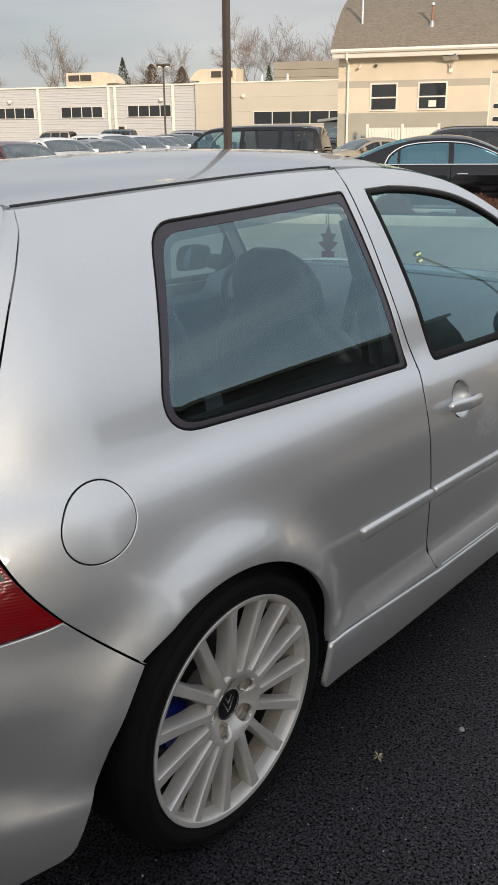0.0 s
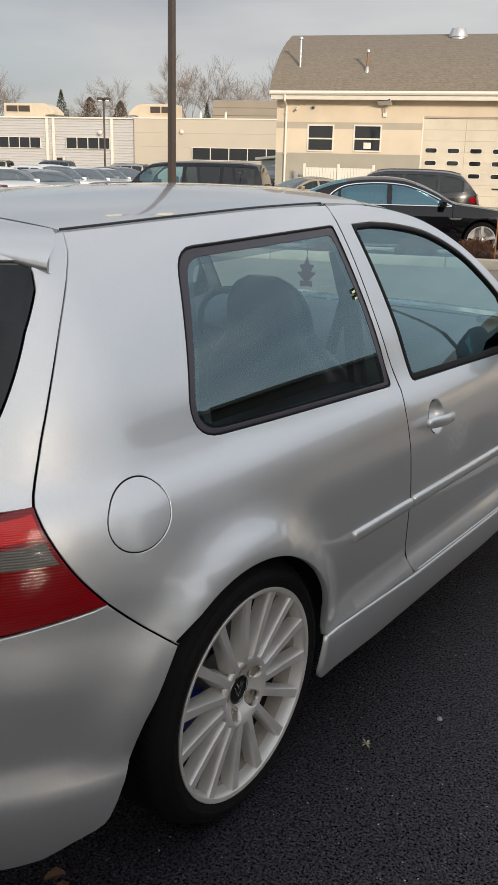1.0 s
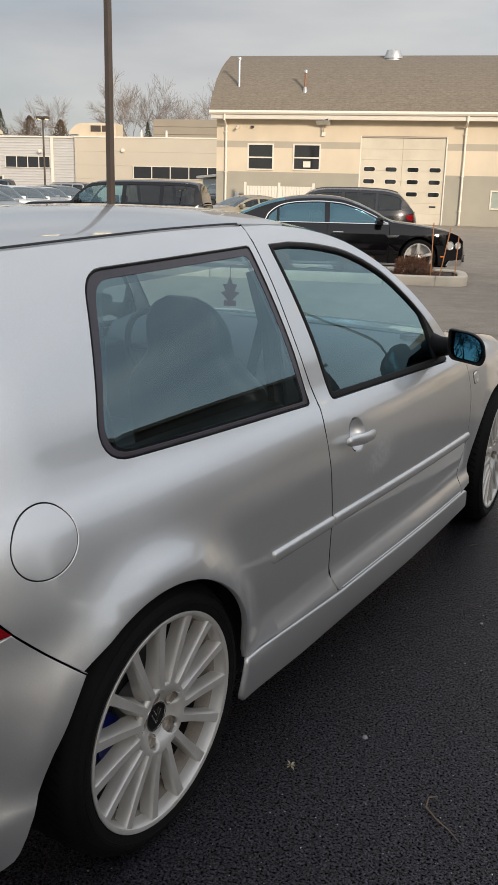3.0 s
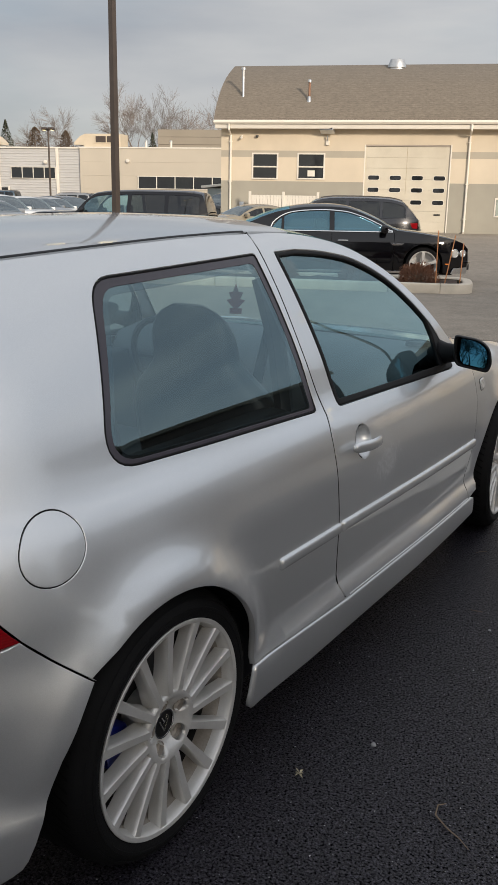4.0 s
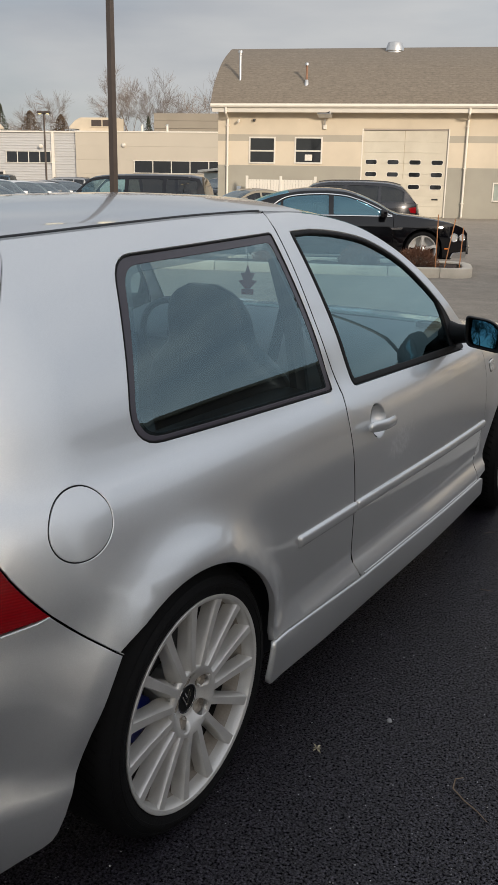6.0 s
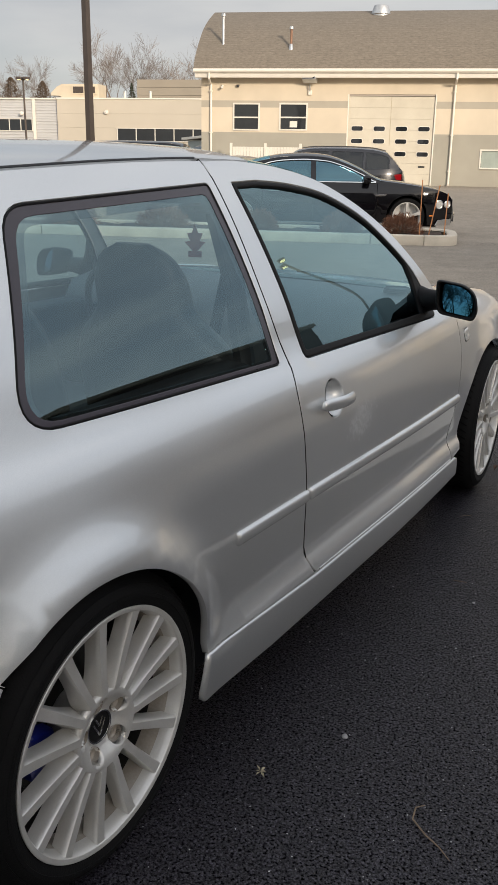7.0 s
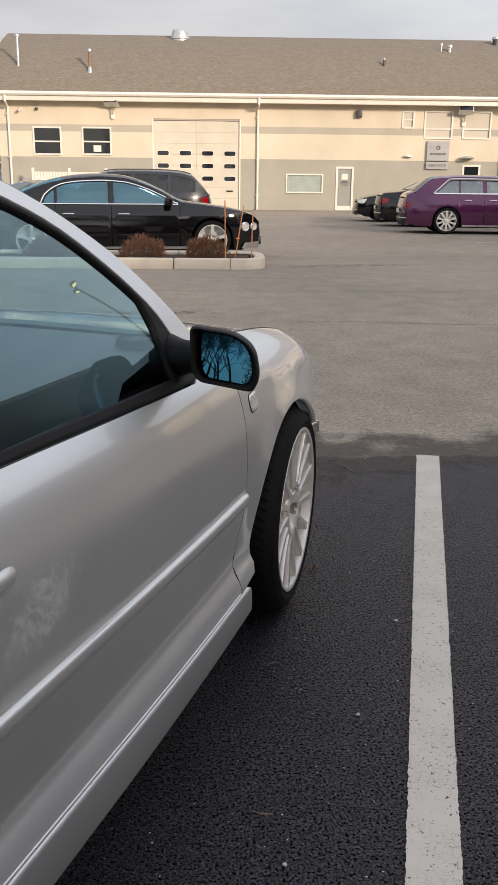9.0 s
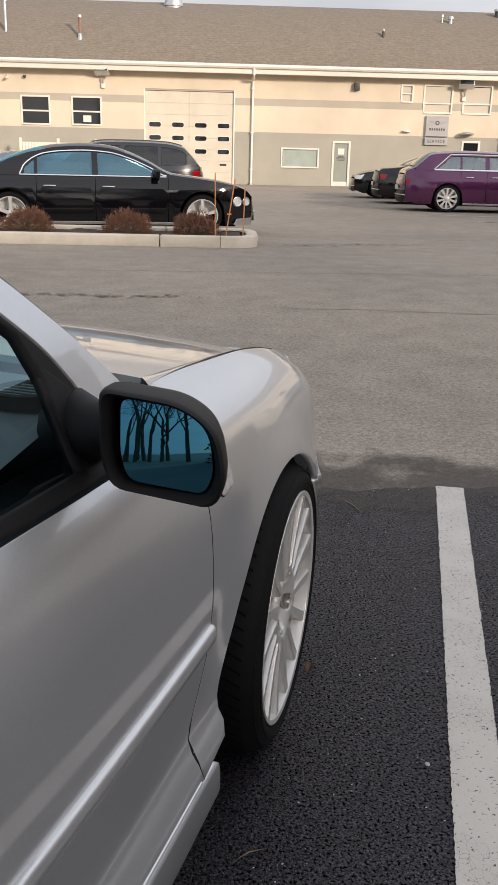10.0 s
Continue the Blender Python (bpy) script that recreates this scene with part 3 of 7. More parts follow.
def panel(name, surf, outline, material, parent, label="", holes=(), gap=0.0030, depth=0.016, lip=0.0010, step=0.03, side=1, raise_by=0.0):
    """A pressed panel: an outline on a curved surface surf(u, z), with a rolled edge and a flange, and holes."""
    from mathutils.geometry import delaunay_2d_cdt
    def point(p, out=0.0):
        a, h = Vector(surf(*p)), 1e-3
        du, dz = Vector(surf(p[0] + h, p[1])) - Vector(surf(p[0] - h, p[1])), Vector(surf(p[0], p[1] + h)) - Vector(surf(p[0], p[1] - h))
        nrm = du.cross(dz)
        nrm = nrm.normalized() if nrm.length > 1e-12 else Vector((1, 0, 0))
        a = a + nrm * (out + raise_by)
        return (Vector((a.x * side, a.y, a.z)), Vector((nrm.x * side, nrm.y, nrm.z)))
    loops = []
    for k, o in enumerate([outline, *holes]):
        o = [Vector(p[:2]) for p in o]
        if (area(o) > 0) != (k == 0):
            o = o[::-1]
        loops.append(o)
    inner = [inset(o, gap + lip) for o in loops]
    outer = [inset(o, gap) for o in loops]
    v2, edges, faces = [], [], []
    for o in inner:
        s = len(v2)
        v2 += o
        edges += [(s + i, s + (i + 1) % len(o)) for i in range(len(o))]
        faces.append(list(range(s, s + len(o))))
    lo = Vector((min(p.x for p in loops[0]), min(p.y for p in loops[0])))
    hi = Vector((max(p.x for p in loops[0]), max(p.y for p in loops[0])))
    ring = [np.array([(p.x, p.y) for p in o]) for o in inner]
    def inside(q, r):
        x, y = r[:, 0], r[:, 1]
        x2, y2 = np.roll(x, -1), np.roll(y, -1)
        c = ((y > q[1]) != (y2 > q[1])) & (q[0] < (x2 - x) * (q[1] - y) / (y2 - y + 1e-12) + x)
        return c.sum() % 2 == 1
    flat = np.concatenate(ring)
    nu, nz = max(2, int((hi.x - lo.x) / step)), max(2, int((hi.y - lo.y) / step))
    for i in range(1, nu):
        for j in range(1, nz):
            q = (lo.x + (hi.x - lo.x) * (i + 0.5 * (j % 2)) / nu, lo.y + (hi.y - lo.y) * j / nz)
            if inside(q, ring[0]) and not any(inside(q, r) for r in ring[1:]) and ((flat - q) ** 2).sum(1).min() > (0.4 * step) ** 2:
                v2.append(Vector(q))
    vv, _, ff, *_ = delaunay_2d_cdt(v2, edges, faces[:1], 1, 1e-6)
    keep = []
    for f in ff:
        c = sum((Vector(vv[i]) for i in f), Vector((0, 0))) / len(f)
        if inside(c, ring[0]) and not any(inside(c, r) for r in ring[1:]):
            keep.append(list(f))
    verts, norms, tris = [], [], []
    for p in vv:
        a, nrm = point(p)
        verts.append(a), norms.append(nrm)
    tris += keep
    for o_in, o_out in zip(inner, outer):
        n, s = len(o_in), len(verts)
        for k in range(n):
            out2 = (o_out[k] - o_in[k])
            out2 = out2.normalized() if out2.length > 0 else Vector((0, 0))
            a, n0 = point(o_in[k])
            b0 = point(o_in[k] + out2 * 0.002)[0]
            sidew = (b0 - a).normalized() if (b0 - a).length > 1e-9 else n0
            verts.append(a), norms.append(n0)
            verts.append(point(o_out[k], -0.45 * lip)[0]), norms.append((n0 * 1.6 + sidew).normalized())
            verts.append(point(o_out[k], -depth)[0]), norms.append(sidew)
        for k in range(n):
            a, b = s + 3 * k, s + 3 * ((k + 1) % n)
            tris += [[a, a + 1, b + 1, b], [a + 1, a + 2, b + 2, b + 1]]
    me = bpy.data.meshes.new(name)
    me.from_pydata(verts, [], tris)
    flip = [k for k, pl in enumerate(me.polygons) if pl.normal.dot(sum((norms[i] for i in tris[k]), Vector())) < 0]
    if flip:
        for k in flip:
            tris[k] = tris[k][::-1]
        me.clear_geometry()
        me.from_pydata(verts, [], tris)
    me.polygons.foreach_set("use_smooth", [True] * len(me.polygons))
    me.normals_split_custom_set_from_vertices(norms)
    return link(name, me, material, parent, label)

# ---- ground ----
def lot_dip(x, y):
    """How far the far lot falls towards its drain."""
    return interp(y, [(14.4, 0), (16.0, .10), (18.5, .12), (22, .06), (25, .03), (40, 0)]) * smooth_step((x + 6) / 2.4) * smooth_step((24 - x) / 8)


g = part("ground", sheet(lambda x, y: (x, y, -.004 - lot_dip(x, y)), [-900, -200, -60, -20, *span(-7, 25, 65), 60, 200, 900], [-900, -200, -60, -20, 0, 8, *span(14, 26, 37), *span(28, 42, 8), 60, 200, 900]), "asphalt_old")
tagged(g, "grey weathered asphalt of the car lot", "ground", kind="structure")
edge = []
for i, x in enumerate(span(-16, 14, 1500)):
    edge.append((x, 3.63 + .07 * noise.noise((x * .8, 0, 0)) + .08 * noise.noise((x * 2.6, 5, 0)) + .04 * noise.noise((x * 9, 9, 0)) + .025 * noise.noise((x * 31, 4, 0)) - .03 * smooth_step((x - 2.4) / .5)))
bm = bmesh.new()
top, low = [bm.verts.new((x, y, 0)) for x, y in edge], [bm.verts.new((x, -4.6, 0)) for x, y in edge]
for i in range(len(edge) - 1):
    bm.faces.new((low[i], low[i + 1], top[i + 1], top[i]))
g = part("pavement", bm, "asphalt_new", smooth=0)
tagged(g, "dark newer asphalt of the parking bays", "pavement", kind="structure")


def dirt_film_mat():
    """Damp brown dirt, thick by the seam and thinning out in blotches."""
    m, n, l, b = nodes("damp_dirt")
    tc, nz, fine, sp = n.new("ShaderNodeTexCoord"), n.new("ShaderNodeTexNoise"), n.new("ShaderNodeTexNoise"), n.new("ShaderNodeSeparateXYZ")
    nz.inputs["Scale"].default_value, nz.inputs["Detail"].default_value, nz.inputs["Roughness"].default_value = 2.9, 9, .66
    fine.inputs["Scale"].default_value, fine.inputs["Detail"].default_value = 45, 4
    for t in (nz, fine):
        l.new(tc.outputs["Object"], t.inputs["Vector"])
    l.new(tc.outputs["Object"], sp.inputs["Vector"])
    ab, fall, su, cut = n.new("ShaderNodeMath"), n.new("ShaderNodeMapRange"), n.new("ShaderNodeMath"), n.new("ShaderNodeMapRange")
    ab.operation, su.operation = "ABSOLUTE", "SUBTRACT"
    l.new(sp.outputs["Y"], ab.inputs[0])
    fall.inputs["From Max"].default_value, fall.inputs["To Max"].default_value = .62, .34
    l.new(ab.outputs[0], fall.inputs["Value"])
    l.new(nz.outputs["Fac"], su.inputs[0])
    l.new(fall.outputs["Result"], su.inputs[1])
    cut.inputs["From Min"].default_value, cut.inputs["From Max"].default_value, cut.inputs["To Max"].default_value = .30, .44, .62
    l.new(su.outputs[0], cut.inputs["Value"])
    l.new(cut.outputs["Result"], b.inputs["Alpha"])
    mx = n.new("ShaderNodeMix")
    mx.data_type = "RGBA"
    mx.inputs["A"].default_value, mx.inputs["B"].default_value = (.030, .026, .023, 1), (.105, .088, .072, 1)
    l.new(fine.outputs["Fac"], mx.inputs["Factor"])
    l.new(mx.outputs["Result"], b.inputs["Base Color"])
    b.inputs["Roughness"].default_value = .7
    return m


M["dirt_film"] = dirt_film_mat()
bm = sheet(lambda x, y: (x, y, .002), span(-9, 10, 20), [-.75, 0, .75])
g = part("damp_dirt", bm, "dirt_film", smooth=0)
g.matrix_world = pose(0, 3.68, 0)
tagged(g, "damp brown dirt along the asphalt seam", "dirt", kind="structure")


def painted_line(x0, y0, x1, y1, w, label, ragged=.004):
    """A worn painted stripe with uneven edges."""
    a, b = Vector((x0, y0)), Vector((x1, y1))
    d = (b - a).normalized()
    nrm = Vector((-d.y, d.x))
    n = max(4, int((b - a).length / .006))
    rnd = random.Random(5)
    bm = bmesh.new()
    rows = []
    for i in range(n + 1):
        p = a + (b - a) * i / n
        e1, e2 = (ragged * (.35 * rnd.uniform(-1, 1) + .5 * noise.noise((i * .083, x0, q))) for q in (1, 7))
        z = .004 - lot_dip(*p)
        rows.append((bm.verts.new((*(p + nrm * (w / 2 + e1)), z)), bm.verts.new((*(p - nrm * (w / 2 + e2)), z))))
    for q, r in zip(rows, rows[1:]):
        bm.faces.new((q[0], q[1], r[1], r[0]))
    return tagged(part("painted_line", bm, "line_paint", smooth=0), label, "road marking", kind="structure")


LN = Vector((.2175, 1)).normalized()
painted_line(2.425 - LN.x * 7, 3.612 - LN.y * 7, 2.425, 3.612, .106, "worn white painted line of the parking bay")
painted_line(2.425 - LN.x * 7 - 2.75, 3.612 - LN.y * 7 + .4, 2.425 - 2.75, 3.9, .106, "worn white painted line of the parking bay")
painted_line(6.9, 23.50, 11.5, 22.95, .10, "white painted line in the far lot")
painted_line(7.6, 21.6, 12.0, 21.1, .10, "white painted line in the far lot")

# cracks and tar seams
crk = random.Random(11)
def crack(pts, w, label):
    bm = bmesh.new()
    rows = []
    for i, (x, y) in enumerate(pts):
        k = w * (.4 + crk.random()) * min(1.0, 6 * i / len(pts), 6 * (1 - i / len(pts)) + .05)
        rows.append((bm.verts.new((x, y + k, .001)), bm.verts.new((x, y - k, .001))))
    for q, r in zip(rows, rows[1:]):
        bm.faces.new((q[0], q[1], r[1], r[0]))
    return tagged(part("tar_seam", bm, "tar", smooth=0), label, "tar seam", kind="structure")


M["worn_hollow"] = mat("worn_hollow", (0.10, 0.088, 0.074), 0.9, 0, 0.3, 12, 0.2, 90)
M["tar"] = mat("tar", (0.022, 0.020, 0.019), 0.7, 0, 0.3, 8, 0.2, 60)
def pitted(x0, x1, y_at, spread, count, seed, label):
    """A stretch of asphalt that has lost its stones: many small dark hollows, thinning out to the sides."""
    rp = random.Random(seed)
    bm = bmesh.new()
    for k in range(count):
        u = rp.betavariate(1.6, 1.6)
        x = x0 + (x1 - x0) * u
        y = y_at(x) + rp.gauss(0, spread * (.35 + .65 * math.sin(math.pi * u)))
        r, z = rp.uniform(.005, .019), .003 + rp.random() * .001 - lot_dip(x, y)
        ring = [(x + 2.1 * r * math.cos(a) * rp.uniform(.6, 1.2), y + r * math.sin(a) * rp.uniform(.6, 1.2), z) for a in span(0, 2 * math.pi, 8)[:-1]]
        bm.faces.new([bm.verts.new(q) for q in ring])
    tagged(part("worn_patch", bm, "worn_hollow", None, smooth=0), label, "asphalt wear", kind="structure")


pitted(-.55, 1.45, lambda x: 8.51 + .05 * noise.noise((x * 2, 3, 0)), .060, 110, 31, "dark pitted stretch in the weathered asphalt")
crack([(x, 8.02 - .1 * (x - 2) + .05 * noise.noise((x * 2, 6, 0)) + .02 * noise.noise((x * 9, 6, 0))) for x in span(1.7, 6.5, 90)], .006, "thin crack in the weathered asphalt")
crack([(x, 10.4 + .04 * x + .06 * noise.noise((x * 1.4, 8, 0)) + .02 * noise.noise((x * 9, 8, 0))) for x in span(-6, 9, 160)], .005, "thin crack in the weathered asphalt")
pitted(2.2, 5.0, lambda x: 13.75 + .30 * (x - 2.3) + .08 * noise.noise((x * 2, 11, 0)), .13, 170, 32, "dark pitted asphalt by the kerb")

# ---- the workshop ----
def facade_mat():
    m, n, l, b = nodes("painted_facade")
    tc, sp = n.new("ShaderNodeTexCoord"), n.new("ShaderNodeSeparateXYZ")
    l.new(tc.outputs["Object"], sp.inputs["Vector"])
    nz, fine = n.new("ShaderNodeTexNoise"), n.new("ShaderNodeTexNoise")
    nz.inputs["Scale"].default_value, nz.inputs["Detail"].default_value = .7, 6
    fine.inputs["Scale"].default_value, fine.inputs["Detail"].default_value = 14, 4
    l.new(tc.outputs["Object"], nz.inputs["Vector"])
    l.new(tc.outputs["Object"], fine.inputs["Vector"])
    rp = n.new("ShaderNodeValToRGB")
    rp.color_ramp.interpolation = "CONSTANT"
    el = rp.color_ramp.elements
    el[0].position, el[0].color = 0.0, (.345, .322, .265, 1)
    el[1].position, el[1].color = 2.46 / 6, (.612, .526, .402, 1)
    for z, c in ((3.65, (.395, .355, .285, 1)), (3.98, (.596, .510, .386, 1))):
        e = el.new(z / 6)
        e.color = c
    dv = n.new("ShaderNodeMath")
    dv.operation = "DIVIDE"
    dv.inputs[1].default_value = 6
    l.new(sp.outputs["Z"], dv.inputs[0])
    l.new(dv.outputs[0], rp.inputs["Fac"])
    rg = n.new("ShaderNodeMapRange")
    rg.inputs["From Min"].default_value, rg.inputs["From Max"].default_value = .3, .7
    rg.inputs["To Min"].default_value, rg.inputs["To Max"].default_value = .92, 1.06
    l.new(nz.outputs["Fac"], rg.inputs["Value"])
    mx = n.new("ShaderNodeMix")
    mx.data_type, mx.blend_type = "RGBA", "MULTIPLY"
    mx.inputs["Factor"].default_value = 1
    l.new(rp.outputs["Color"], mx.inputs["A"])
    l.new(rg.outputs["Result"], mx.inputs["B"])
    l.new(mx.outputs["Result"], b.inputs["Base Color"])
    b.inputs["Roughness"].default_value = .85
    bp = n.new("ShaderNodeBump")
    bp.inputs["Strength"].default_value, bp.inputs["Distance"].default_value = .15, .01
    l.new(fine.outputs["Fac"], bp.inputs["Height"])
    l.new(bp.outputs["Normal"], b.inputs["Normal"])
    return m


def shingle_mat():
    m, n, l, b = nodes("asphalt_shingle")
    tc, br, nz = n.new("ShaderNodeTexCoord"), n.new("ShaderNodeTexBrick"), n.new("ShaderNodeTexNoise")
    mp = n.new("ShaderNodeMapping")
    mp.inputs["Rotation"].default_value = (radians(90), 0, 0)
    l.new(tc.outputs["Object"], mp.inputs["Vector"])
    l.new(mp.outputs["Vector"], br.inputs["Vector"])
    br.inputs["Scale"].default_value = 1.0
    br.inputs["Brick Width"].default_value, br.inputs["Row Height"].default_value, br.inputs["Mortar Size"].default_value = .34, .11, .008
    br.inputs["Color1"].default_value, br.inputs["Color2"].default_value, br.inputs["Mortar"].default_value = (.192, .163, .128, 1), (.176, .149, .117, 1), (.158, .133, .105, 1)
    nz.inputs["Scale"].default_value, nz.inputs["Detail"].default_value, nz.inputs["Roughness"].default_value = 1.0, 3, 0.6
    runs = n.new("ShaderNodeMapping")
    runs.inputs["Scale"].default_value = (5.5, 17.0, 17.0)
    l.new(tc.outputs["Object"], runs.inputs["Vector"])
    l.new(runs.outputs["Vector"], nz.inputs["Vector"])
    rg = n.new("ShaderNodeMapRange")
    rg.inputs["From Min"].default_value, rg.inputs["From Max"].default_value, rg.inputs["To Min"].default_value, rg.inputs["To Max"].default_value = .3, .7, .78, 1.20
    l.new(nz.outputs["Fac"], rg.inputs["Value"])
    mx = n.new("ShaderNodeMix")
    mx.data_type, mx.blend_type = "RGBA", "MULTIPLY"
    mx.inputs["Factor"].default_value = 1
    l.new(br.outputs["Color"], mx.inputs["A"])
    l.new(rg.outputs["Result"], mx.inputs["B"])
    l.new(mx.outputs["Result"], b.inputs["Base Color"])
    b.inputs["Roughness"].default_value = .95
    return m


M["rust_stain"] = mat("rust_stain", (.42, .35, .24), .8, 0, .3, 3)
M["facade"], M["shingles"] = facade_mat(), shingle_mat()
FY, X0, X1 = 46.0, -9.6, 56.0


def flat(u, z):
    return (u, FY, z)


def rect(x0, x1, z0, z1):
    return [Vector(p) for p in ((x0, z0), (x1, z0), (x1, z1), (x0, z1))]


OPEN = {"garage": (-2.09, 2.27, .0, 4.31), "w1": (-7.95, -6.55, 2.54, 3.87), "w2": (-5.55, -4.10, 2.56, 3.88), "low": (4.56, 6.43, .84, 1.78),
        "door": (7.07, 7.96, .0, 2.14), "s1": (10.25, 10.87, 3.97, 4.80), "w3": (11.36, 12.80, 3.50, 4.82), "w4": (13.28, 14.72, 3.50, 4.84), "door2": (13.42, 14.34, .0, 2.30)}
for k, x in enumerate((18.5, 23.0, 28.0, 33.5, 39.0)):
    OPEN["r%d" % k] = (x, x + 1.45, 2.55, 3.87)
house = thing("workshop_building", "long cream and grey workshop with a curved shingle roof", "building", None)
eps = .012
w = panel("wall", flat, rect(X0, X1, 0, 5.22), "facade", house, holes=[rect(a, b, max(c, eps), d) for a, b, c, d in OPEN.values()], gap=0, lip=.004, depth=.28, step=1.2)
part("end_wall", prism([(46.3, 0), (56.0, 0), (56.0, 5.3), (50.8, 8.5), (48.6, 7.85), (47.1, 7.0), (46.3, 6.2)], "x", X0, X0 + .25), "facade", house, smooth=0)
part("back_wall", box(X0, X1, 56.0, 56.25, 0, 5.22), "facade", house, smooth=0)
part("end_wall", box(X1 - .25, X1, 46.3, 56, 0, 5.2), "facade", house, smooth=0)
CURVE = [(45.25, 5.40), (45.55, 5.85), (46.0, 6.32), (46.6, 6.82), (47.4, 7.40), (48.4, 7.92), (49.5, 8.36), (50.8, 8.74)]
back = [(101.6 - y, z) for y, z in CURVE[::-1]][1:]
line = [(p.x, p.y) for p in curve_pts(CURVE + back, .3)]
part("roof", thick(sheet(lambda i, x: (x, line[i][0], line[i][1]), range(len(line)), span(X0 - .25, X1 + .25, 40)), .12), "shingles", house)
part("fascia", box(X0 - .2, X1 + .2, 45.38, 45.56, 5.02, 5.34, .015), "white_trim", house)
part("gutter", prism([(45.24, 5.43), (45.38, 5.43), (45.38, 5.25), (45.28, 5.25), (45.22, 5.33)], "x", X0 - .25, X1 + .25), "white_trim", house)
part("soffit", box(X0 - .2, X1 + .2, 45.5, 46.0, 5.16, 5.20), "white_trim", house)


def window(key, n_mid=.5, slider=False):
    a, b, c, d = OPEN[key]
    w = thing("window", "", "")
    for k in ("label", "category"):
        if k in w:
            del w[k]
    w.parent = house
    f, y0, y1 = .075, FY - .03, FY + .10
    part("frame", box(a, a + f, y0, y1, c, d, .008), "white_frame", w, smooth=0)
    part("frame", box(b - f, b, y0, y1, c, d, .008), "white_frame", w, smooth=0)
    part("frame", box(a + f, b - f, y0, y1, d - f, d, .008), "white_frame", w, smooth=0)
    part("sill", box(a + f, b - f, y0 - .03, y1, c, c + f, .008), "white_frame", w, smooth=0)
    if n_mid:
        zm = c + (d - c) * n_mid
        part("rail", box(a + f, b - f, y0 + .02, y1, zm - .035, zm + .035, .006), "white_frame", w, smooth=0)
        part("pane", box(a + f, b - f, FY + .04, FY + .05, zm + .035, d - f), "window_glass", w, smooth=0)
        part("pane", box(a + f, b - f, FY + .055, FY + .065, c + f, zm - .035), "window_glass", w, smooth=0)
    else:
        part("pane", box(a + f, b - f, FY + .04, FY + .05, c + f, d - f), "window_glass", w, smooth=0)
    return w


for key in ("w1", "w2", "r0", "r1", "r2", "r3", "r4"):
    window(key, .48)
part("paper_sign", box(-5.0, -4.62, FY + .035, FY + .038, 2.72, 3.02), "white_frame", house, smooth=0)
window("low", 0)
window("s1", .5)
window("w3", .36)
window("w4", .36)
# blinds behind the upper panes
for a, b in ((11.44, 12.72), (13.36, 14.64)):
    part("blind", box(a, b, FY + .030, FY + .036, 4.02, 4.735), "beige", house, smooth=0)
    part("blind", box(a, b, FY + .045, FY + .050, 3.58, 3.955), "beige", house, smooth=0)
part("blind", box(10.33, 10.80, FY + .030, FY + .036, 4.43, 4.72), "beige", house, smooth=0)
part("blind", box(10.33, 10.80, FY + .045, FY + .050, 4.06, 4.34), "beige", house, smooth=0)
part("blind", box(4.65, 6.35, FY + .030, FY + .036, .92, 1.70), "sage", house, smooth=0)

# garage door: sections with slot windows
gd = thing("garage_door", "", "")
for k in ("label", "category"):
    if k in gd:
        del gd[k]
gd.parent = house
a, b, c, d = OPEN["garage"]
part("door_frame", box(a, a + .06, FY - .005, FY + .16, 0, d, .01), "white_trim", gd, smooth=0)
part("door_frame", box(b - .06, b, FY - .005, FY + .16, 0, d, .01), "white_trim", gd, smooth=0)
# header in a darker grey, painted in for the shadow line over the door
part("door_frame", box(a + .06, b - .06, FY + .04, FY + .16, d - .08, d, .01), "band", gd, smooth=0)
rows = span(.02, d - .10, 9)
for i in range(8):
    part("door_section", box(a + .062, b - .062, FY + .06, FY + .12, rows[i] + .002, rows[i + 1] - .002, .006), "garage", gd, smooth=0)
for z in (2.70, 2.10, 1.50):
    for k in range(4):
        x = a + .52 + k * 1.105
        pts = rounded([(x - .28, z - .105, .09), (x + .28, z - .105, .09), (x + .28, z + .105, .09), (x - .28, z + .105, .09)], step=.04)
        part("door_window", prism([(p.x, p.y) for p in pts], "y", FY + .045, FY + .062), "window_glass", gd, smooth=0)
        rim = prism([(p.x, p.y) for p in inset(pts, -.03)], "y", FY + .052, FY + .0605)
        part("window_trim", rim, "white_frame", gd, smooth=0)
part("door_joint", box(.06, .085, FY + .052, FY + .062, 1.9, d - .1), "rust_stain", gd, smooth=0)
part("door_vent", box(1.58, 1.90, FY + .045, FY + .062, .86, .94), "dark_slot", gd, smooth=0)

dr = thing("entrance_door", "", "")
for k in ("label", "category"):
    if k in dr:
        del dr[k]
dr.parent = house
a, b, c, d = OPEN["door"]
M["door_grey"] = mat("door_pane", (.30, .31, .27), .15, 0, .08, 3)
part("frame", box(a, a + .10, FY - .03, FY + .10, .02, d, .01), "white_frame", dr, smooth=0)
part("frame", box(b - .10, b, FY - .03, FY + .10, .02, d, .01), "white_frame", dr, smooth=0)
part("frame", box(a + .10, b - .10, FY - .03, FY + .10, d - .10, d, .01), "white_frame", dr, smooth=0)
part("kick_plate", box(a + .10, b - .10, FY, FY + .08, .02, .24, .008), "white_frame", dr, smooth=0)
part("pane", box(a + .10, b - .10, FY + .03, FY + .05, .24, d - .10), "door_grey", dr, smooth=0)
part("notice", box(a + .29, a + .60, FY + .020, FY + .028, 1.52, 1.80), "white_frame", dr, smooth=0)
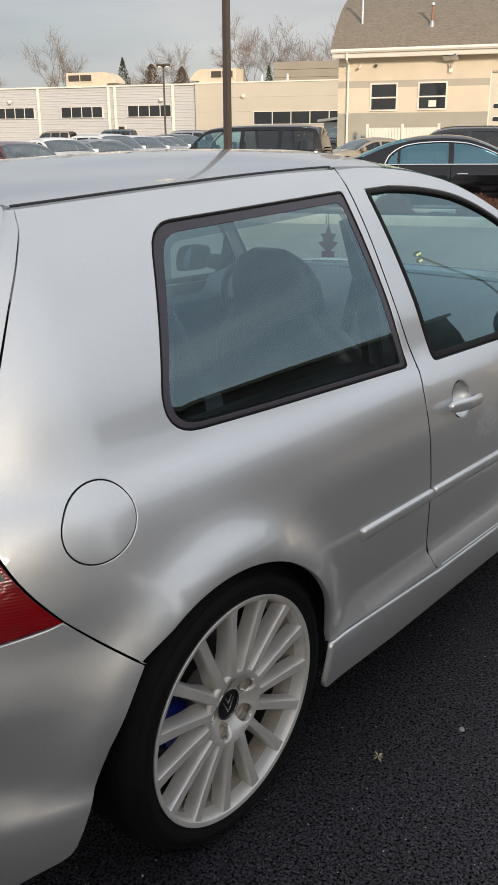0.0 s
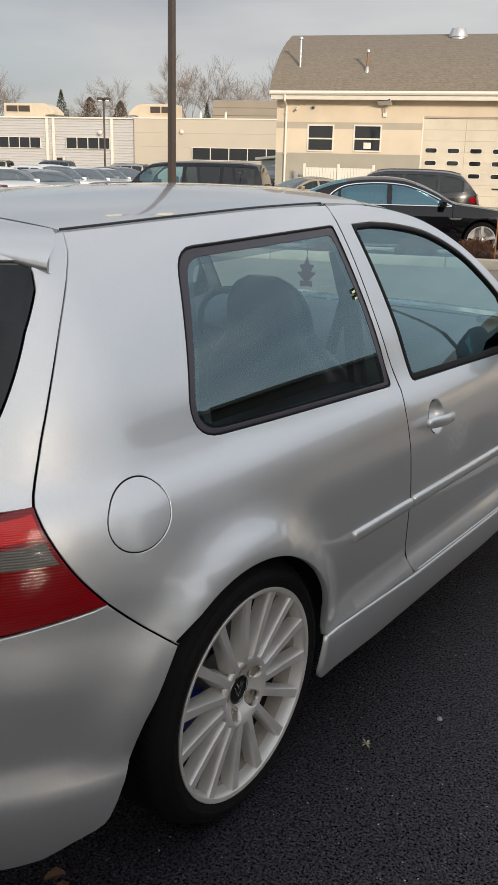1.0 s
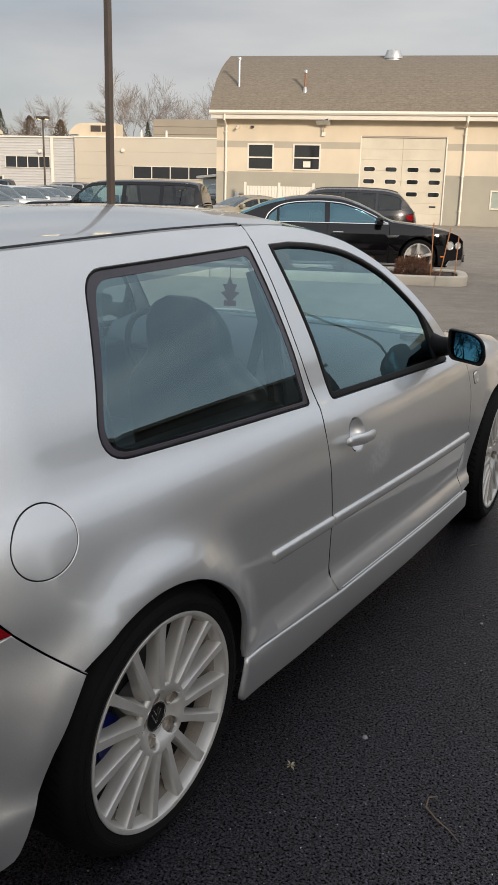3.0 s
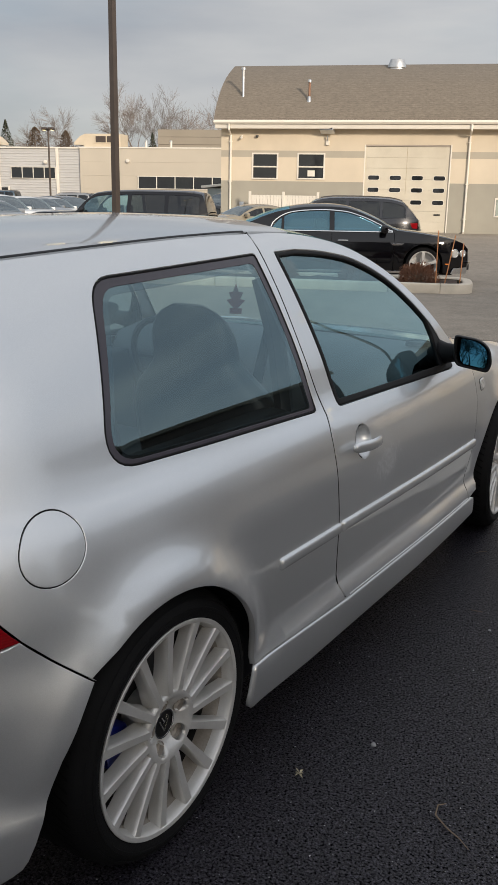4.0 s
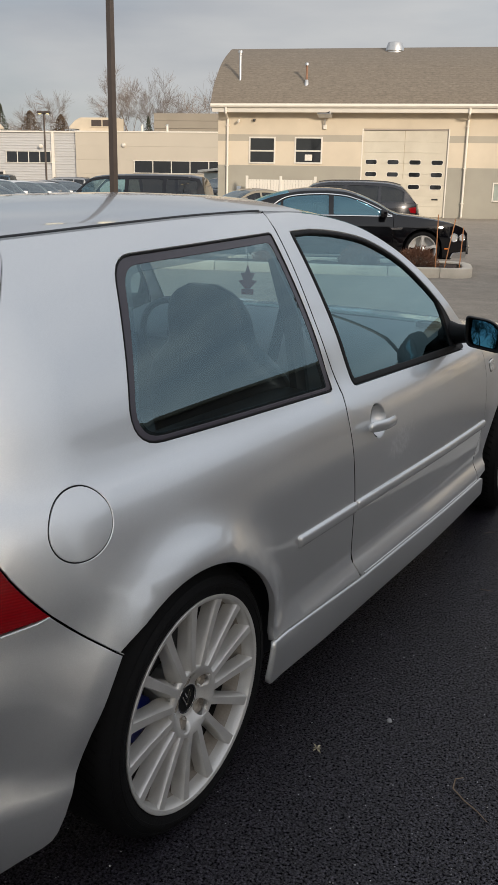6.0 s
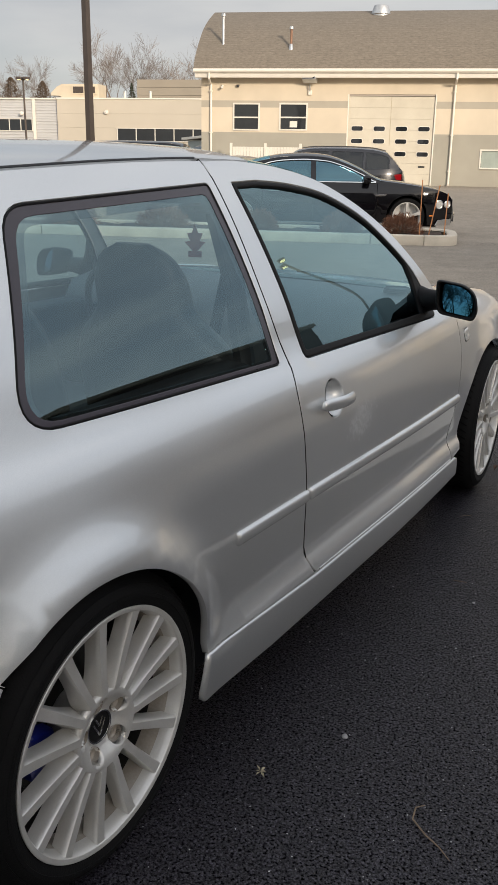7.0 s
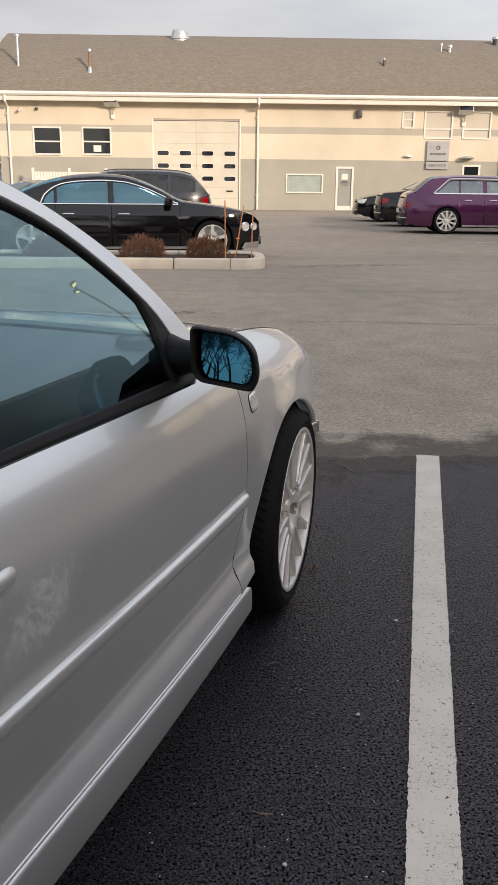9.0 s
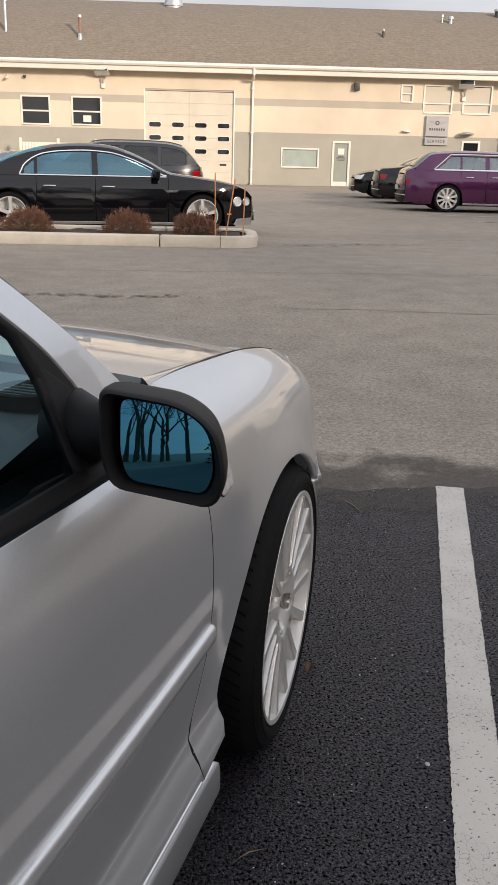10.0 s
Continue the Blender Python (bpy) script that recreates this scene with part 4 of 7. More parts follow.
for k, (z, wd) in enumerate(((1.42, .13), (1.36, .20), (1.30, .22), (1.24, .17))):
    part("notice_line", box(a + .44 - wd, a + .44 + wd, FY + .022, FY + .028, z, z + .028), "sign_dark", dr, smooth=0)
part("door_handle", tube([(a + .16, FY - .05, .98), (a + .16, FY - .05, 1.18)], .014, 8), "chrome", dr)
a, b, c, d = OPEN["door2"]
part("entry_frame", box(a, a + .10, FY - .03, FY + .10, .02, d, .01), "white_frame", house, smooth=0)
part("entry_frame", box(b - .10, b, FY - .03, FY + .10, .02, d, .01), "white_frame", house, smooth=0)
part("entry_frame", box(a + .10, b - .10, FY - .03, FY + .10, d - .10, d, .01), "white_frame", house, smooth=0)
part("entry_pane", box(a + .10, b - .10, FY + .03, FY + .05, .02, d - .10), "window_glass", house, smooth=0)
part("entry_lamp", lathe([(.0, .30), (.05, .36), (.09, .33), (.13, .20), (.16, .02)], 24, axis="z", centre=(13.6, 45.85, 2.56)), "galv", house)

# downpipes
for x, zt in ((-9.06, 5.25), (3.14, 5.25), (15.35, 5.25), (27.5, 5.25)):
    bm = tube([(x, 45.33, zt), (x, 45.33, 4.98), (x - .02, 45.70, 4.82), (x - .02, 45.93, 4.74), (x - .02, 45.93, .12), (x - .02, 45.80, .05)], .055, 8)
    part("downpipe", bm, "white_trim", house)
    for z in (4.4, 2.4, .7):
        part("pipe_strap", box(x - .10, x + .06, 45.86, 46.0, z, z + .05), "white_trim", house, smooth=0)
# roof stacks
def stack(x, y, z0, z1, r, cap, label, base=False, m="galv"):
    t = thing("roof_vent", label, "roof vent", pose(x, y, z0))
    part("pipe", lathe([(-.5, r), (z1 - z0 - .10, r)], 20, axis="z"), m, t)
    part("cowl", lathe([(z1 - z0 - .16, r * .8), (z1 - z0 - .14, cap), (z1 - z0 - .04, cap), (z1 - z0, cap * .5), (z1 - z0, .005)], 20, axis="z"), "galv", t)
    if base:
        part("flashing", lathe([(-.25, r * 2.9), (.30, r * 1.5), (.34, r)], 20, axis="z"), "galv", t)
    else:
        part("flashing", lathe([(-.15, r * 1.9), (.06, r * 1.2), (.08, r)], 20, axis="z"), "galv", t)
    return t


stack(-8.55, 46.45, 6.60, 8.10, .065, .12, "thin galvanised vent pipe on the shingle roof")
stack(-5.05, 46.15, 6.30, 7.45, .058, .105, "rusty flue pipe with a galvanised cone on the roof", True, "rust_pipe")
stack(9.35, 46.75, 6.70, 7.30, .06, .06, "short black vent pipe on the shingle roof", False, "sign_dark")
stack(12.9, 48.2, 7.50, 8.15, .09, .15, "galvanised vent on the shingle roof")
stack(12.5, 48.3, 7.55, 8.25, .035, .05, "thin vent pipe on the shingle roof")
stack(15.6, 49.5, 8.00, 8.75, .16, .20, "dark roof vent near the ridge", False, "sign_dark")
t = thing("roof_fan", "broad galvanised exhaust fan on the roof ridge", "roof vent", pose(-.85, 49.9, 8.30))
part("drum", lathe([(-.3, .46), (.12, .46), (.15, .50), (.20, .50), (.55, .38), (.58, .36), (.58, .02)], 32, axis="z"), "galv", t)
part("skirt", lathe([(-.35, .72), (-.1, .60), (-.05, .5)], 32, axis="z"), "galv", t)


def floodlight(x, z, label):
    t = thing("floodlight", label, "floodlight", pose(x, 46.0, z))
    part("bracket", tube([(0, 0, -.42), (0, -.12, -.40), (0, -.20, -.15)], .035, 8), "galv", t)
    part("wall_box", box(-.09, .09, -.10, 0, -.62, -.40, .015), "white_trim", t, smooth=0)
    hd = part("head", box(-.36, .36, -.20, .20, -.12, .14, .03), "galv", t, smooth=0)
    hd.matrix_basis = pose(.0, -.38, .10, -28, 0, -12)
    ln = part("lens", box(-.31, .31, -.205, -.198, -.10, .10), "window_glass", t, smooth=0)
    ln.matrix_basis = pose(.0, -.38, .10, -28, 0, -12)
    return t


floodlight(-4.0, 4.88, "grey wall floodlight under the eaves")
floodlight(13.32, 4.72, "grey wall floodlight beside the upper windows")
t = thing("wall_camera", "white security camera under the eaves", "camera", pose(-8.48, 46, 4.62))
part("body", tube([(0, -.28, -.02), (0, -.02, .03)], .06, 12), "white_frame", t)
part("mount", lathe([(0, .05), (.05, .05), (.06, .02)], 12, axis="z", centre=(0, -.08, .05)), "white_frame", t)
t = thing("wall_camera", "small dark dome camera under the eaves", "camera", pose(-7.68, 46, 4.70))
part("dome", lathe([(-.10, .005), (-.08, .06), (0, .08), (.03, .08)], 16, axis="z", centre=(0, -.08, 0)), "sign_dark", t)
t = thing("wall_lamp", "dark box lamp on the cream wall", "wall lamp", pose(8.1, 46, 4.62))
part("lamp_body", box(-.14, .14, -.20, 0, -.17, .17, .03), "sign_dark", t)
t = thing("wall_lamp", "small shelf lamp over the parked cars", "wall lamp", pose(10.65, 46, 2.66))
part("lamp_arm", box(-.20, .16, -.16, 0, -.04, .04, .01), "galv", t)
t = thing("utility_meter", "grey gas meter on the wall", "meter", pose(-8.42, 46, 1.2))
part("meter_body", box(-.13, .13, -.22, -.02, -.22, .20, .04), "galv", t)
part("meter_pipe", tube([(0, -.1, -1.2), (0, -.1, -.2)], .03, 8), "galv", t)

# sign
t = thing("service_sign", "brushed metal sign with a winged mark and bars", "sign", pose(12.12, 46, 2.93))
part("upper_plate", box(-.56, .56, -.12, 0, -.47, .47, .015), "sign_face", t, smooth=0)
part("lower_plate", box(-.56, .56, -.12, 0, -.87, -.52, .012), "sign_face", t, smooth=0)
part("round_mark", lathe([(-.126, .10), (-.132, .085), (-.132, .06), (-.126, .055)], 28, axis="y", centre=(0, 0, .16)), "sign_dark", t)
for s in (1, -1):
    part("wing_mark", prism([(s * .12, .18), (s * .40, .27), (s * .30, .16), (s * .14, .10)], "y", -.128, -.12), "bright_metal", t, smooth=0)
for k in range(7):
    part("name_bar", box(-.38 + k * .115, -.38 + k * .115 + .07, -.127, -.12, -.19, -.09), "sign_dark", t, smooth=0)
fc = bpy.data.curves.new("sign_word", "FONT")
fc.body, fc.size, fc.align_x, fc.align_y, fc.space_character, fc.extrude = "SERVICE", .20, "CENTER", "CENTER", 1.25, .003
word = new("sign_word", fc)
fc.materials.append(M["sign_dark"])
word.parent = t
word.matrix_basis = pose(0, -.125, -.695, 90, 0, 0)

# white picket screen by the wall
fn = thing("picket_fence", "white plastic picket fence beside the workshop wall", "fence", pose(-7.75, 45.0, 0))
for k in range(24):
    part("picket", box(k * .145, k * .145 + .128, -.02, .02, .05, 1.74, .004), "white_frame", fn, smooth=0)
for z in (.35, 1.55):
    part("rail", box(0, 3.45, .02, .06, z, z + .10), "white_frame", fn, smooth=0)
for x in (-.08, 1.68, 3.46):
    part("post", box(x - .06, x + .06, -.06, .06, 0, 1.92, .01), "white_frame", fn, smooth=0)

# ---- the far showroom ----
far = thing("showroom_building", "low white and beige showroom with strip windows", "building", None)
ZR = []
for k in range(26):
    z = k * .21
    ZR += [(72.0, z), (72.0, z + .13), (71.97, z + .15), (71.97, z + .19)]
part("metal_siding", sheet(lambda i, x: (x, ZR[i][0], min(ZR[i][1], 5.42)), range(len(ZR)), [-75, -27.6]), "siding", far, smooth=0)
part("side_block", box(-75, -27.6, 72.2, 92, 0, 5.4), "siding", far, smooth=0)
part("parapet_cap", box(-75, -27.6, 71.85, 72.3, 5.40, 5.52), "white_trim", far, smooth=0)
for k in range(5):
    part("beige_course", box(-27.55, -8.0, 71.80, 72.2, k * 1.09, k * 1.09 + 1.084, .004), "beige", far, smooth=0)
part("beige_block", box(-27.6, -8.0, 72.2, 92, 0, 5.44), "beige", far, smooth=0)
part("beige_cap", box(-27.6, -8.0, 71.75, 72.3, 5.45, 5.55), "white_trim", far, smooth=0)
for k in range(3):
    part("upper_course", box(-22.0, -8.0, 76.0, 86.0, 5.4 + k * .62, 5.4 + k * .62 + .60, .01), "tan_box", far, smooth=0)
for x in (-42.4, -35.55, -34.95, -29.6, -48.5):
    part("corner_trim", box(x - .12, x + .12, 71.86, 71.94, 0, 5.4), "white_trim", far, smooth=0)


def strip_window(x0, x1, z0, z1, n, y=71.9):
    w = thing("strip_window", "", "")
    for k in ("label", "category"):
        if k in w:
            del w[k]
    w.parent = far
    part("frame", box(x0 - .12, x1 + .12, y - .02, y + .1, z0 - .05, z0, .01), "white_frame", w, smooth=0)
    part("frame", box(x0 - .12, x1 + .12, y - .02, y + .1, z1, z1 + .05, .01), "white_frame", w, smooth=0)
    for k in range(n + 1):
        x = x0 + (x1 - x0) * k / n
        part("mullion", box(x - .035, x + .035, y - .01, y + .1, z0, z1), "white_frame", w, smooth=0)
        if k < n:
            part("pane", box(x + .035, x + (x1 - x0) / n - .035, y + .01, y + .03, z0, z1), "window_glass", w, smooth=0)


strip_window(-40.2, -36.2, 2.98, 3.82, 4)
strip_window(-33.8, -29.8, 3.00, 3.86, 4)
strip_window(-46.8, -42.9, 2.98, 3.82, 4)
strip_window(-53.5, -49.5, 2.98, 3.82, 4)
strip_window(-22.45, -13.0, 2.30, 3.22, 6, 71.74)
part("side_door", box(-34.72, -34.14, 71.84, 71.95, 0, 2.2), "dark_slot", far, smooth=0)
part("door_frame", box(-34.85, -34.72, 71.82, 71.95, 0, 2.3), "white_frame", far, smooth=0)
part("door_frame", box(-34.14, -34.01, 71.82, 71.95, 0, 2.3), "white_frame", far, smooth=0)
for x, z in ((-30.6, 4.3), (-23.35, 4.45), (-45.2, 4.35)):
    part("wall_light", lathe([(71.6, .02), (71.62, .13), (71.7, .17), (71.8, .17)], 16, axis="y", centre=(x, 0, z)), "white_frame", far)


def roof_unit(x0, x1, y, label, flip=False):
    L = x1 - x0
    t = thing("roof_unit", label, "air handler", pose(x1, y + 2.0, 5.45, 0, 0, 180) if flip else pose(x0, y, 5.45))
    front = 2.0 if flip else 0.0
    out = 1 if flip else -1
    part("casing", prism([(.9, 0), (L, 0), (L, 1.25), (1.0, 1.25), (.55, 1.05), (0, .55), (.0, .35), (.9, .35)], "y", 0, 2.0, .03), "unit", t, smooth=0)
    part("louvre_frame", box(L * .45, L - .15, *sorted((front, front + out * .05)), .45, 1.15, .01), "unit", t, smooth=0)
    for k in range(2):
        a = L * .45 + .12 + k * (L * .55 - .3) / 2
        part("louvre", box(a, a + (L * .55 - .5) / 2, *sorted((front + out * .04, front + out * .07)), .55, 1.05), "pole", t, smooth=0)
    return t


roof_unit(-28.7, -24.55, 73.5, "tan rooftop air handler with louvres")
roof_unit(-40.4, -35.6, 73.5, "tan rooftop air handler with louvres", True)
for x in (-22.6, -20.4):
    stack(x, 74.5, 5.5, 6.25, .10, .14, "white vent pipe on the showroom roof", False, "white_frame")
sh = thing("small_shed", "small grey shed with a white sloping roof", "shed", pose(-13.2, 62, 0))
part("shed_wall", box(-1.0, 3.2, 0, 3, 0, 2.25, .01), "sage_wall", sh, smooth=0)
part("shed_roof", prism([(-1.4, 2.25), (3.5, 2.78), (3.5, 2.95), (-1.4, 2.42)], "y", -.3, 3.3, .02), "white_trim", sh, smooth=0)

# ---- the silver hatchback ----
PROFILE = [(.12, .815), (.16, .838), (.21, .849), (.275, .8545), (.308, .8540), (.320, .8510), (.362, .8300), (.376, .8285), (.43, .8315), (.50, .837), (.56, .840), (.67, .835),
           (.75, .820), (.82, .795), (.872, .760), (1.01, .703), (1.15, .632), (1.29, .548), (1.335, .515), (1.38, .46)]
REAR = [(.15, -.70), (.30, -.75), (.53, -.765), (.72, -.74), (.87, -.68), (1.06, -.57), (1.32, -.42), (1.40, -.36)]
NOSE = [(.15, 3.30), (.35, 3.37), (.55, 3.37), (.70, 3.28), (.85, 3.08)]
SHOULDER = [(1.9, .925), (2.1, .903), (2.5, .868), (2.9, .812), (3.2, .742), (3.5, .67)]
U_REAR, U_NOSE = -.22, 2.72


PROFILE_GLASS = [(.70, .821), (.80, .786), (.872, .7585), (1.01, .703), (1.15, .632), (1.29, .548), (1.38, .49)]


def shell(u, z, profile=PROFILE):
    """The car's right flank: u runs forward along the side and round both corners."""
    y, k = u, 0.0
    if u < U_REAR:
        s = (U_REAR - u) / .62
        th = min(1.0, s) * math.pi / 2
        y = U_REAR - (U_REAR - interp(z, REAR)) * math.sin(th)
        k = interp(z, [(.9, .46), (1.37, .34)]) * (1 - math.cos(th)) + max(0, s - 1) * .62
    elif u > U_NOSE:
        s = (u - U_NOSE) / .80
        th = min(1.0, s) * math.pi / 2
        y = U_NOSE + (interp(z, NOSE) - U_NOSE) * math.sin(th)
        k = .52 * (1 - math.cos(th)) + max(0, s - 1) * .8
    w = interp(z, profile)
    b = smooth_step((u - 1.97) / .14)
    if b > 0 and z > .60:
        t = min(.9995, (z - .60) / (interp(u, SHOULDER) - .60))
        w = w * (1 - b) + min(w, .585 + .255 * (1 - t**2.8) ** (1 / 2.3)) * b
    if y > 1.3:
        w -= .025 * (y - 1.3) ** 2
    if y < .3:
        w -= .055 * (.3 - y) ** 2 * (1 if z < .6 else 1 + (z - .6) * .6)
    if u < -.26 and z < .37:
        lip = .013 * smooth_step((.318 - z) / .022) * smooth_step((-.40 - u) / .16)
        w += lip
        y -= lip * math.sin(th)
    if u < -.25:
        w += .015 * smooth_step((.635 - z) / .12) * smooth_step((-.25 - u) / .10)
    for yc, h, foot in ((-.04, .043, .30), (2.46, .025, .04)):
        r = math.hypot(y - yc, z - .31)
        lip = h * math.exp(-((r - .328) / .072) ** 2) * (foot + (1 - foot) * smooth_step((z - .24) / .26)) * (1 if z < .75 else max(0, 1 - (z - .75) / .2))
        fold = max(0.0, interp(z, profile) - .8290) if z < .38 else 0.0
        w += math.hypot(lip, fold) - fold
    return (w - k, y, z)


def glazing(u, z):
    return shell(u, z, PROFILE_GLASS)


car = thing("hatchback_car", "silver two-door hatchback parked on dark asphalt", "car", pose(0, 0, 0, 0, 0, -21))

B_GAP = curve_pts([(.783, 1.345), (.790, 1.30), (.790, 1.20), (.784, 1.05), (.790, .94), (.800, .862)]) + \
    curve_pts([(.796, .85), (.774, .80), (.767, .70), (.770, .60), (.779, .50), (.791, .40), (.794, .348), (.801, .322), (.812, .306), (.825, .2985)])[0:]
R_ARCH = arc(-.05, .302, .342, 4, 130)
HATCH_GAP = curve_pts([(-.435, .852), (-.420, .91), (-.406, .974), (-.383, 1.048), (-.350, 1.123), (-.316, 1.18), (-.271, 1.239), (-.240, 1.275), (-.226, 1.309)])
TAIL_EDGE = curve_pts([(-.353, .665), (-.384, .713), (-.410, .763), (-.431, .818), (-.435, .850)])
SEAM = curve_pts([(-.268, .558), (-.312, .613), (-.353, .665)])
MOULD = curve_pts([(-.226, 1.309), (.128, 1.327), (.494, 1.341), (.783, 1.345)])
Q_WIN = rounded([(.060, 1.264, .060), (.759, 1.290, .012), (.760, .868, .012), (-.104, .900, .10)])
FUEL = [Vector((-.278 + .055 * math.cos(a) + .020 * math.sin(a), .807 - .010 * math.cos(a) + .062 * math.sin(a))) for a in span(0, 2 * math.pi, 41)[:-1]]
DISH = [Vector((.958 + .052 * math.cos(a) + .004 * math.sin(a), .746 + .046 * math.sin(a))) for a in span(0, 2 * math.pi, 41)[:-1]]
D_TOP = curve_pts([(.99, 1.291), (1.158, 1.279), (1.345, 1.248), (1.525, 1.180), (1.66, 1.092), (1.765, 1.003), (1.812, .945)])
D_WIN = rounded([(1.820, .93), (1.850, .838, .02), (1.24, .854), (.888, .862, .012), (.866, 1.288, .012)], closed=False) + D_TOP
PILLAR = curve_pts([(.783, 1.345), (.95, 1.346), (1.15, 1.329), (1.35, 1.290), (1.54, 1.217), (1.71, 1.118), (1.84, 1.012), (1.985, .875)])
D_FRONT = curve_pts([(1.985, .875), (2.03, .82), (2.040, .76), (2.040, .65), (2.032, .55), (2.018, .47), (1.985, .41), (1.953, .36), (1.950, .325), (1.962, .287)])
F_ARCH = arc(2.43, .300, .362, 176, 40)


def trimmed(*lines):
    out = []
    for ln in lines:
        for p in ln:
            if not out or (p - out[-1]).length > .004:
                out.append(p)
    if (out[0] - out[-1]).length < .004:
        out.pop()
    return out


QUARTER = trimmed(MOULD, B_GAP, rounded([(.825, .297), (.296, .323)], closed=False), R_ARCH, SEAM, TAIL_EDGE, HATCH_GAP)
DOOR = trimmed(PILLAR, D_FRONT, rounded([(1.962, .285), (.825, .296)], closed=False), B_GAP[::-1])
FENDER = trimmed(D_FRONT[::-1], curve_pts([(2.06, .885), (2.30, .868), (2.60, .838), (2.86, .792)]), rounded([(2.86, .79), (3.02, .60), (2.90, .50), (2.71, .53)], closed=False),
                 arc(2.43, .300, .362, 40, 176), rounded([(2.06, .30), (1.962, .287)], closed=False))
SILL = trimmed(rounded([(.296, .3225), (.825, .2955), (1.962, .2850), (2.022, .282, .01), (2.050, .20, .02), (1.40, .188), (.60, .190), (.272, .205, .02)]))
BUMPER = trimmed(SEAM, rounded([(-.353, .662), (-.425, .650), (-.50, .636), (-.60, .622), (-1.15, .62), (-1.15, .14), (-.56, .143), (-.485, .160), (-.440, .186), (-.386, .210, .02), (-.366, .265), (-.343, .345), (-.323, .424), (-.297, .493)], closed=False))
TAIL = trimmed(TAIL_EDGE, rounded([(-.435, .850), (-.485, .843), (-.64, .83), (-.66, .63), (-.50, .641), (-.425, .654)], closed=False))
H_WIN = rounded([(-.366, 1.258, .02), (-.372, 1.21), (-.416, 1.135), (-.456, 1.042), (-.500, .94, .05), (-1.10, .93), (-1.10, 1.258)])
HATCH = trimmed(HATCH_GAP[::-1], rounded([(-.437, .848), (-.66, .828), (-.67, .62), (-1.14, .62), (-1.14, 1.30)], closed=False))


